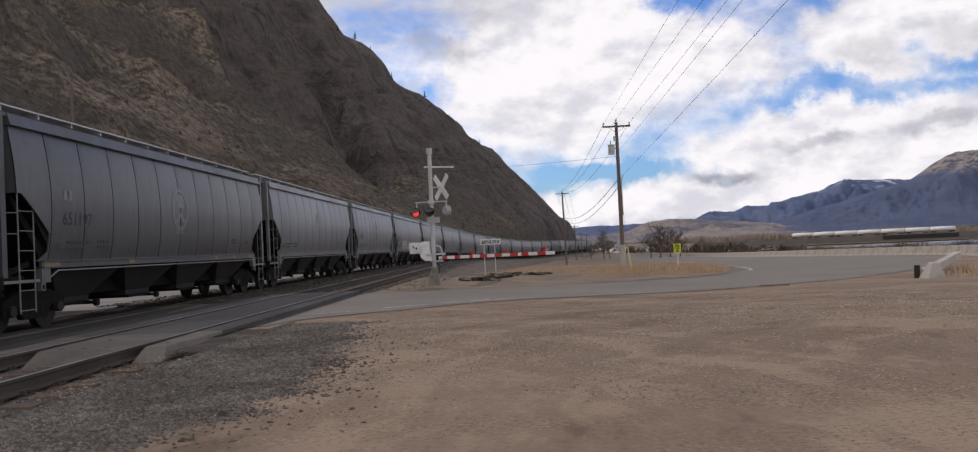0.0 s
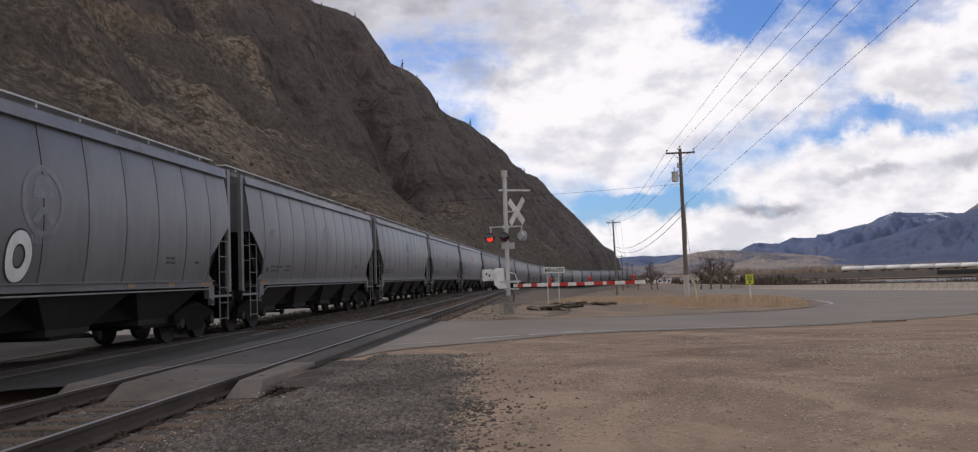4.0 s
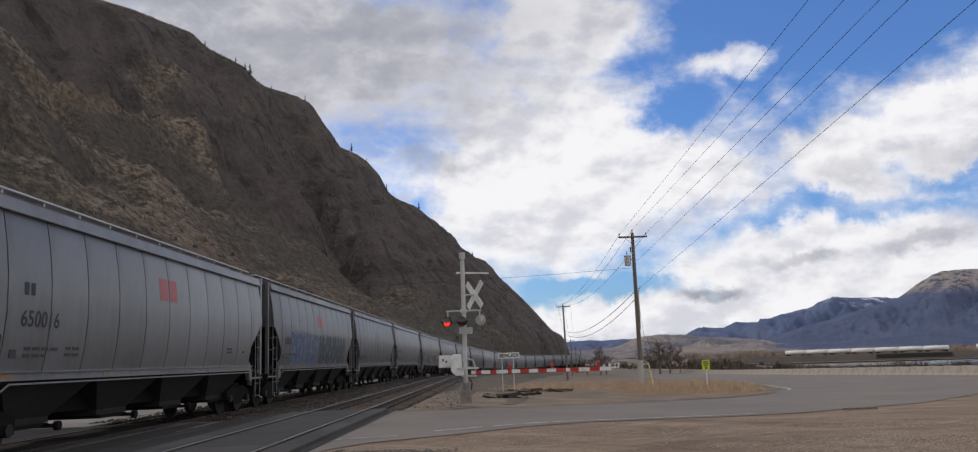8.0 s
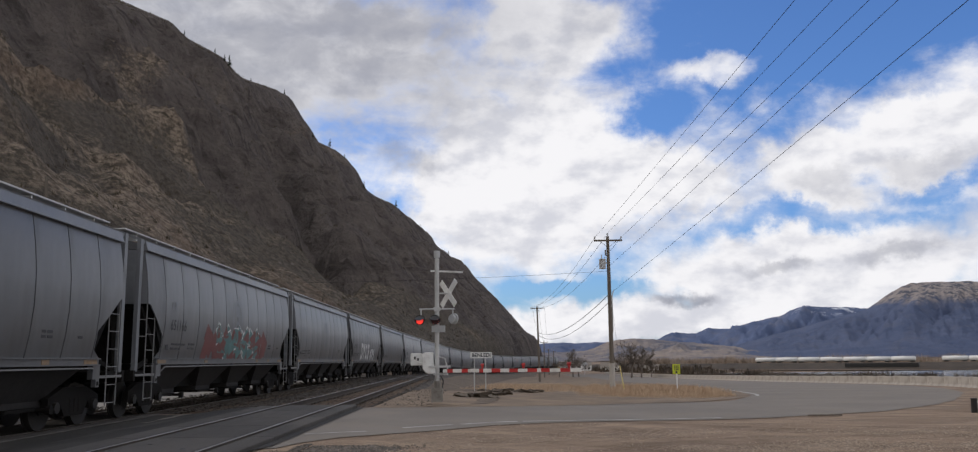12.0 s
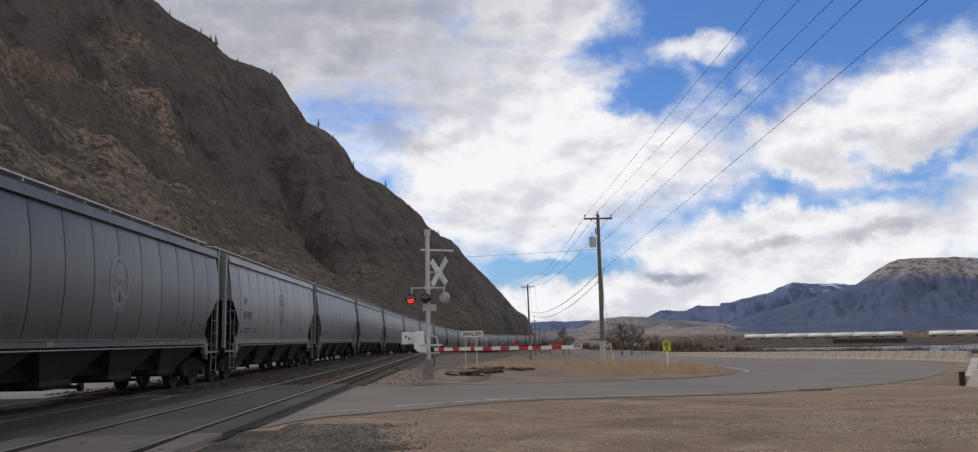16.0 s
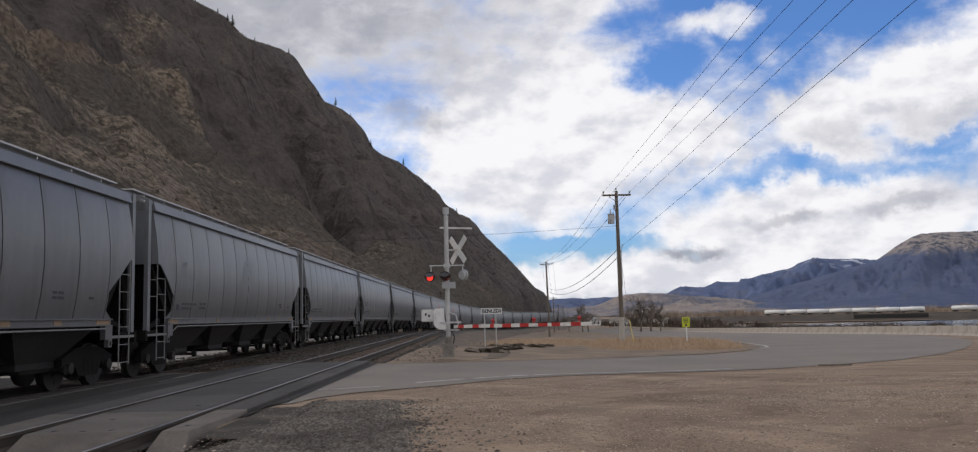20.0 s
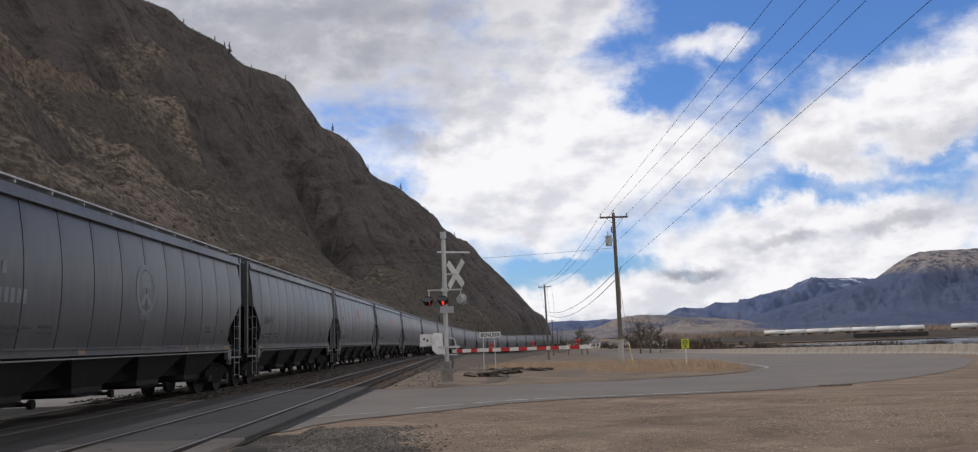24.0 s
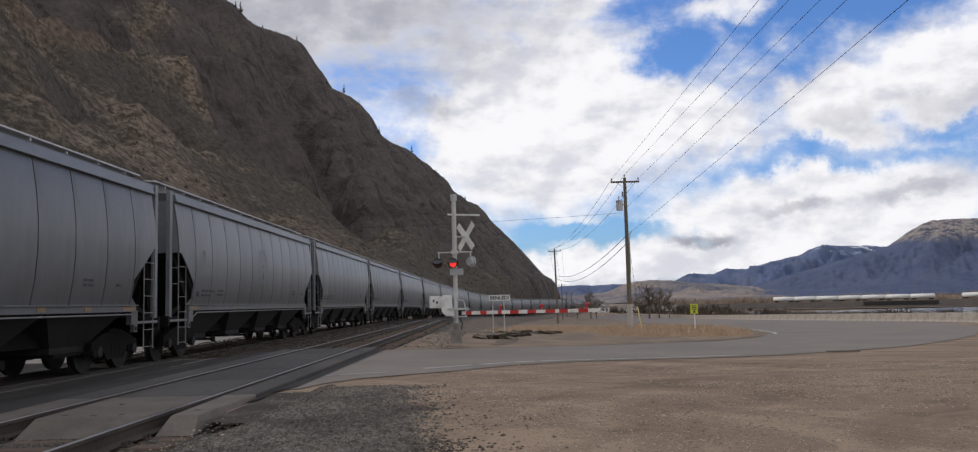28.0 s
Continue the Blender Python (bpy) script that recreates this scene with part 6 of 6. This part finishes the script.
M_SLEEPER = surface("brown_sleeper_wood", (0.10, 0.072, 0.054), (0.20, 0.148, 0.112), 1.5, 0.9, 0, 0.5, 14.0, stretch=(0.3, 4, 4))


def track_sleepers(base, parent, y0, y1):
    bm = bmesh.new()
    box(bm, 0, 0, 0, 2.6, 0.23, 0.16)
    me = mesh_of("sleeper", bm, M_SLEEPER, bevel=0.01)
    bm = bmesh.new()
    for s in (-0.7525, 0.7525):
        box(bm, s, 0, 0.085, 0.34, 0.18, 0.02)
        for d in (-0.12, 0.12):
            box(bm, s + d, 0.05, 0.11, 0.05, 0.04, 0.05)
            box(bm, s + d, -0.05, 0.11, 0.05, 0.04, 0.05)
    plate = mesh_of("tie_plate", bm, M_RAIL)
    rnd = random.Random(int(base * 10))
    y = y0
    while y < y1:
        ob = new("sleeper", me)
        ob.parent = parent
        ob.matrix_basis = pose(base + shift(y) + rnd.gauss(0, 0.03), y, zt(y) + (MAIN_DROP if base == MAIN_X else 0.0) - 0.19 + rnd.gauss(0, 0.006), 0, 0, rnd.gauss(0, 0.8))
        pl = new("tie_plate", plate)
        pl.parent = ob
        y += 0.56


for name, base in (("main_track", MAIN_X), ("siding_track", SIDING_X)):
    tr = bpy.data.objects[name]
    track_sleepers(base, tr, 2.0, 9.0)
    track_sleepers(base, tr, 24.0, 60.0)


def stones(name, n, place, size, label, seed, material):
    """Loose stones: dented eight-sided lumps lying on the ground, one mesh."""
    rs = np.random.RandomState(seed)
    base = np.array([(1, 0, 0), (0, 1, 0), (-1, 0, 0), (0, -1, 0), (0, 0, 0.75), (0, 0, -0.5)])
    tri = np.array([(0, 1, 4), (1, 2, 4), (2, 3, 4), (3, 0, 4), (1, 0, 5), (2, 1, 5), (3, 2, 5), (0, 3, 5)])
    v, f = [], []
    for k in range(n):
        x, y, z = place(rs)
        s = size * math.exp(rs.normal(0, 0.35))
        a = rs.uniform(0, 6.283)
        p = base * (1 + rs.uniform(-0.35, 0.35, (6, 3))) * s * np.array((1.25, 0.85, 0.8))
        c, q = math.cos(a), math.sin(a)
        p = np.stack([p[:, 0] * c - p[:, 1] * q + x, p[:, 0] * q + p[:, 1] * c + y, p[:, 2] + z + 0.15 * s], 1)
        v.append(p)
        f.append(tri + 6 * k)
    ob = sheet(name, np.concatenate(v).tolist(), np.concatenate(f).tolist(), material, False)
    return tagged(ob, label, "gravel", kind="stuff")


def island_tint(m, lo, hi):
    """Every stone its own shade."""
    nt = m.node_tree
    p = nt.nodes["Principled BSDF"]
    col = p.inputs["Base Color"].links[0].from_socket
    geo = nt.nodes.new("ShaderNodeNewGeometry")
    k = ramp(nt, geo.outputs["Random Per Island"], 0, 1, lo, hi, False)
    hs = nt.nodes.new("ShaderNodeHueSaturation")
    nt.links.new(k, hs.inputs["Value"])
    nt.links.new(col, hs.inputs["Color"])
    nt.links.new(hs.outputs[0], p.inputs["Base Color"])


island_tint(M_STONE, 0.5, 1.5)


M_GRAVEL = surface("grey_gravel", (0.04, 0.035, 0.03), (0.10, 0.088, 0.076), 0.7, 0.95, 0, 1.0, 38.0, (0.25, 0.21, 0.17), 0.35, bump_size=0.02)
GRAVEL_EDGE = [(0, -1.5), (3.6, -1.0), (4.2, -0.7), (5.3, -0.5), (6.8, -0.65), (10.3, -0.95), (13.2, -1.4), (15, -2.1)]


def gravel_edge(y):
    """Where the crushed stone gives way to dirt."""
    return along(GRAVEL_EDGE, y) + 0.35 * noise.fractal(Vector((y * 0.9, 1.0, 0)), 0.8, 2.0, 3)


GRAVEL_Y = [1.0 + 0.3 * k for k in range(38)]
ribbon("gravel_bed", [(-2.45 if y < 9.0 else -3.08, y) for y in GRAVEL_Y], [(gravel_edge(y) - 0.25 + 0.15 * noise.noise((y * 4, 3.0, 0)), y) for y in GRAVEL_Y], M_GRAVEL, 0.004, "grey gravel bed beside the siding", "gravel")


def near_bed(rs):
    while True:
        x, y = rs.uniform(-6.2, 0.7), 2.8 + 10.2 * rs.beta(1.2, 1.3)
        if y > 9.2 and x < -3.0:
            continue
        edge = gravel_edge(y) + 0.25 * noise.noise((x * 1.5, y * 1.5, 0))
        if x > edge and rs.uniform() > math.exp(-(x - edge) * 4.5) * (0.4 + 1.2 * max(0.0, noise.noise((x * 0.7, y * 0.7, 9.0)))):
            continue
        z = zg(x, y) if x > -2.75 else max(-0.13 - 0.0 * x, -0.13) + 0.005
        if -3.4 < x <= -2.4:
            z = -0.14 + 0.14 * step(-3.05, -2.45, x)
        if -5.68 < x < -3.08 and 2.0 < y < 9.0 and abs((y - 2.0 + 0.28) % 0.56 - 0.28) < 0.12 and rs.uniform() < 0.75:
            continue
        if abs(x - SIDING_X) < 0.86 and abs(abs(x - SIDING_X) - 0.75) < 0.09:
            continue
        return x, y, z


def lot(rs):
    while True:
        x, y = (rs.uniform(-3, 16), 4 + 17 * rs.beta(1.0, 1.6)) if rs.uniform() < 0.6 else (rs.uniform(-1.5, 9), rs.normal(12.3, 1.5))
        if noise.fractal(Vector((x * 0.28, y * 0.55, 4.0)), 0.8, 2.0, 3) + rs.normal(0, 0.28) < 0.08 or not 3.5 < y < 18.5:
            continue
        return x, y, zg(x, y)


def far_bed(rs):
    y = 24.5 + 45 * rs.beta(1, 2)
    x = rs.uniform(-12, -1.2)
    if abs(abs(x - SIDING_X) - 0.75) < 0.1 or abs(abs(x - MAIN_X) - 0.75) < 0.1:
        x += 0.2
    return x + shift(y), y, zt(y) - 0.13 if x < -2.8 else zg(x + shift(y), y)


stones("track_gravel", 95000, near_bed, 0.0135, "grey crushed stone beside the track", 1, M_STONE)
M_PEBBLE = surface("pale_pebble", (0.26, 0.208, 0.162), (0.46, 0.38, 0.305), 0.8, 0.95, 0, 0.3, 40.0)
island_tint(M_PEBBLE, 0.55, 1.4)
stones("lot_gravel", 62000, lot, 0.0075, "small stones scattered on the dirt lot", 2, M_PEBBLE)
M_DARK_STONE = surface("dark_ballast_stone", (0.045, 0.039, 0.034), (0.12, 0.103, 0.088), 0.8, 0.95, 0, 0.3, 40.0)
island_tint(M_DARK_STONE, 0.6, 1.4)
stones("ballast_stones", 12000, far_bed, 0.03, "dark ballast stones between the tracks", 3, M_DARK_STONE)

# worn white edge line and the painted curb nose of the island
def paint(name, pts, width, label, gap=None):
    line = smooth_line(pts, 60)
    v, f = [], []
    for k in range(60):
        a, b = Vector(line[max(k - 1, 0)]), Vector(line[min(k + 1, 59)])
        t = (b - a).normalized()
        q = Vector((-t.y, t.x)) * width / 2
        for s in (1, -1):
            x, y = line[k][0] + q.x * s, line[k][1] + q.y * s
            v.append((x, y, zg(x, y) + 0.017))
    for k in range(59):
        if gap and gap(k):
            continue
        f.append((2 * k, 2 * k + 1, 2 * k + 3, 2 * k + 2))
    ob = sheet(name, v, f, M_LINE)
    return tagged(ob, label, "road marking", kind="structure")


paint("edge_line", [(-1.3, 16.4), (-0.2, 17.5), (0.9, 18.5), (2.4, 19.2), (4.0, 19.75), (6.0, 20.3)], 0.15, "worn white edge line on the asphalt", lambda k: k in (9, 10, 22))
paint("stop_mark", [(-2.9, 14.9), (-2.3, 15.3), (-1.9, 15.5)], 0.09, "worn white paint on the asphalt")
paint("island_line", [(16.6, 60), (15.3, 50), (14.3, 44), (13.6, 40.5), (12.8, 38)], 0.16, "faded pale line round the end of the island")


def grass_region(rs, poly):
    xs, ys = [p[0] for p in poly], [p[1] for p in poly]
    while True:
        x, y = rs.uniform(min(xs), max(xs)), rs.uniform(min(ys), max(ys))
        ins, j = False, len(poly) - 1
        for i in range(len(poly)):
            if (ys[i] > y) != (ys[j] > y) and x < (xs[j] - xs[i]) * (y - ys[i]) / (ys[j] - ys[i]) + xs[i]:
                ins = not ins
            j = i
        if ins:
            return x, y


rs = random.Random(33)
tufts = []
for _ in range(2600):
    x, y = grass_region(rs, [(5.2, 41), (7.5, 37), (9.6, 35.4), (11.4, 37.2), (12.6, 41), (13.4, 46), (14.5, 54), (14, 64), (9, 66), (6.5, 54)])
    tall = step(5, 9, x) * (0.55 if y < 40 else 1.0)
    tufts.append((x, y, zg(x, y) - 0.03, 0.35, 0.10 + 0.40 * tall * rs.random() ** 1.5))
for _ in range(900):
    x, y = grass_region(rs, [(-0.5, 46), (8, 52), (9, 80), (3, 95), (-2, 70)])
    tufts.append((x, y, zg(x, y) - 0.03, 0.6, rs.uniform(0.12, 0.4)))
clumps("dry_grass", M_GRASS, tufts, "dry tan grass on the island and behind the crossing", "grass", 15, 34, 0.4)

tufts = []
for _ in range(700):
    x, y = grass_region(rs, [(13.3, 19.0), (13.8, 22.0), (17.5, 26.5), (20.5, 30.0), (24, 31), (27, 26), (23, 18), (16, 15)])
    tufts.append((x, y, zg(x, y) - 0.02, 0.3, rs.uniform(0.10, 0.45) * step(12, 15, x)))
clumps("weeds", M_GRASS, tufts, "dry weeds on the bank beside the road", "grass", 14, 35, 0.4)

v, f = [], []
for i in range(26):
    for j in range(26):
        x, y = 14.6 + i * 0.55, 15 + j * 0.68
        c = max(0.0, 1 - ((x - 21.5) / 6.5) ** 2 - ((y - 23.5) / 7.2) ** 2)
        v.append((x, y, zg(x, y) - 0.04 + 0.55 * c + 0.08 * c * noise.noise((x, y, 0))))
tagged(sheet("earth_bank", v, grid_faces(26, 26), M_DIRT), "low earth bank with weeds beside the road", "bank", kind="structure")


def make_block():
    s = new("concrete_block")
    s.location = (12.95, 20.9, zg(12.95, 20.9) - 0.03)
    bm = bmesh.new()
    bmesh.ops.create_cone(bm, cap_ends=True, segments=4, radius1=0.38, radius2=0.15, depth=0.46, matrix=pose(0, 0, 0.23, 0, 0, 45))
    for q in bm.verts:
        q.co.x += 0.08 * q.co.z
    me = mesh_of("concrete_block", bm, M_CONCRETE, bevel=0.03)
    bpy.data.objects.remove(s)
    s = new("concrete_block", me)
    s.location = (12.95, 20.9, zg(12.95, 20.9) - 0.03)
    tagged(s, "pale concrete block with sloping sides by the weeds", "concrete block")
    p = new("short_post")
    p.location = (12.72, 21.3, zg(12.72, 21.3))
    bm = bmesh.new()
    rod(bm, (0, 0, -0.1), (0.02, 0, 0.34), 0.075, 12)
    rod(bm, (0.02, 0, 0.34), (0.02, 0, 0.36), 0.08, 12)
    part("stub", bm, M_BLACK, p)
    tagged(p, "short black post beside the concrete block", "post")
    b = new("timber_beam")
    b.location = (14.6, 23.6, zg(14.6, 23.6) + 0.22)
    bm = bmesh.new()
    bar(bm, (-1.6, -2.2, -0.05), (3.6, 6.0, 0.12), 0.22, 0.22)
    part("beam", bm, M_CONCRETE, b)
    tagged(b, "long grey beam lying in the weeds", "beam")


make_block()


def make_plank():
    s = new("plank")
    s.location = (8.55, 20.45, zg(8.55, 20.45) + 0.03)
    bm = bmesh.new()
    bar(bm, (-0.37, 0.11, 0), (0.37, -0.11, 0.01), 0.09, 0.035)
    part("board", bm, M_WOOD, s)
    return tagged(s, "dark weathered plank lying at the road's edge", "plank")


make_plank()


def debris(x, y, n, seed, label, size):
    rnd = random.Random(seed)
    s = new("debris_heap")
    s.location = (x, y, zg(x, y))
    for k in range(n):
        bm = bmesh.new()
        ln, wd, th = size * rnd.uniform(1.2, 3.0), size * rnd.uniform(0.5, 1.3), size * rnd.uniform(0.25, 0.6)
        box(bm, 0, 0, 0, ln, wd, th)
        for q in bm.verts:
            q.co += Vector((rnd.uniform(-0.3, 0.3) * size, rnd.uniform(-0.3, 0.3) * size, rnd.uniform(-0.15, 0.15) * size))
        ob = part("slab" if k % 3 else "log", bm, M_BRUSH if k % 3 else M_WOOD, s)
        ob.location = (rnd.uniform(-1, 1) * n * 0.065, rnd.uniform(-0.5, 0.5), size * (0.25 + 0.4 * (k % 2)))
        ob.rotation_euler = (rnd.uniform(-0.3, 0.3), rnd.uniform(-0.22, 0.22), rnd.uniform(-0.7, 0.7))
    return tagged(s, label, "debris")


debris(0.4, 33.5, 15, 1, "low heap of dark broken wood and stones", 0.20)
debris(1.0, 43.0, 14, 2, "dark broken slabs lying on the ground", 0.17)
debris(2.6, 45.0, 15, 3, "dark broken slabs lying on the ground", 0.17)


# ---- motion ----
def on_line(base, s):
    return Vector((base + shift(s), s, zt(s) + 0.08 + MAIN_DROP))


def travelled(t):
    """How far the train has come by t: the slack runs in and out a little on the way."""
    slack = np.interp(t, (0, 1, 2, 3.5, 6, 8, 11, 15, 20, 24, 28), (-0.7, -0.55, -0.45, -0.55, 0.05, 0.1, 0.06, 0.4, 0.3, 0.38, 0.12))
    return 15.8 * t - 0.0045 * t * t + float(slack)


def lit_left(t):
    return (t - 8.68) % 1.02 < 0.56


def motions():
    # arc length along the bend, so that the couplings stay closed
    arc, prev = [(-60.0, -60.0)], on_line(MAIN_X, -60)
    for k in range(1, 1500):
        q = on_line(MAIN_X, -60 + k * 0.6)
        arc.append((arc[-1][0] + (q - prev).length, -60 + k * 0.6))
        prev = q
    ss, yy = [a for a, _ in arc], [b for _, b in arc]

    def at(s):
        return on_line(MAIN_X, float(np.interp(s, ss, yy)))

    for i, wagon in enumerate(WAGONS):
        rows = []
        for k in range(29):
            t = float(k)
            s = 21.65 + (i - 1) * CAR - travelled(t)
            a, b = (at(s - 6.95), at(s + 6.95)) if s > -45 else (Vector((MAIN_X, s - 6.95, 0.08 + MAIN_DROP)), Vector((MAIN_X, s + 6.95, 0.08 + MAIN_DROP)))
            d, c = b - a, (a + b) / 2
            rows.append((t, pose(c.x, c.y, c.z, math.degrees(math.atan2(d.z, d.y)), 0, -math.degrees(math.atan2(d.x, d.y)))))
        walk(wagon, rows)
    # the wheels roll with the train: one turn for each rim's length
    spins = {}
    for wagon in WAGONS:
        for truck in wagon.children:
            for ws in truck.children:
                if not ws.name.startswith("wheelset"):
                    continue
                key = round(ws.location.y, 2)
                if key not in spins:
                    rows = []
                    for k in range(841):
                        t = k / 30
                        rows.append((t, pose(0, ws.location.y, ws.location.z, math.degrees(travelled(t) / 0.457), 0, 0)))
                    walk(ws, rows)
                    spins[key] = ws.animation_data
                else:
                    ws.rotation_mode = "QUATERNION"
                    keys = ws.animation_data_create()
                    keys.action = spins[key].action
                    keys.action_slot = spins[key].action_slot
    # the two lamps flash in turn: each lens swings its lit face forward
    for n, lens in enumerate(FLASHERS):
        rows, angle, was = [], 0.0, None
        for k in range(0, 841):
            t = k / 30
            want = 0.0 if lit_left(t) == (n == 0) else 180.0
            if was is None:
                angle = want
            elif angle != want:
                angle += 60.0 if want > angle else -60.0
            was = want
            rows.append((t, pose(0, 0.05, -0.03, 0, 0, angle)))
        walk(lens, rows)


motions()
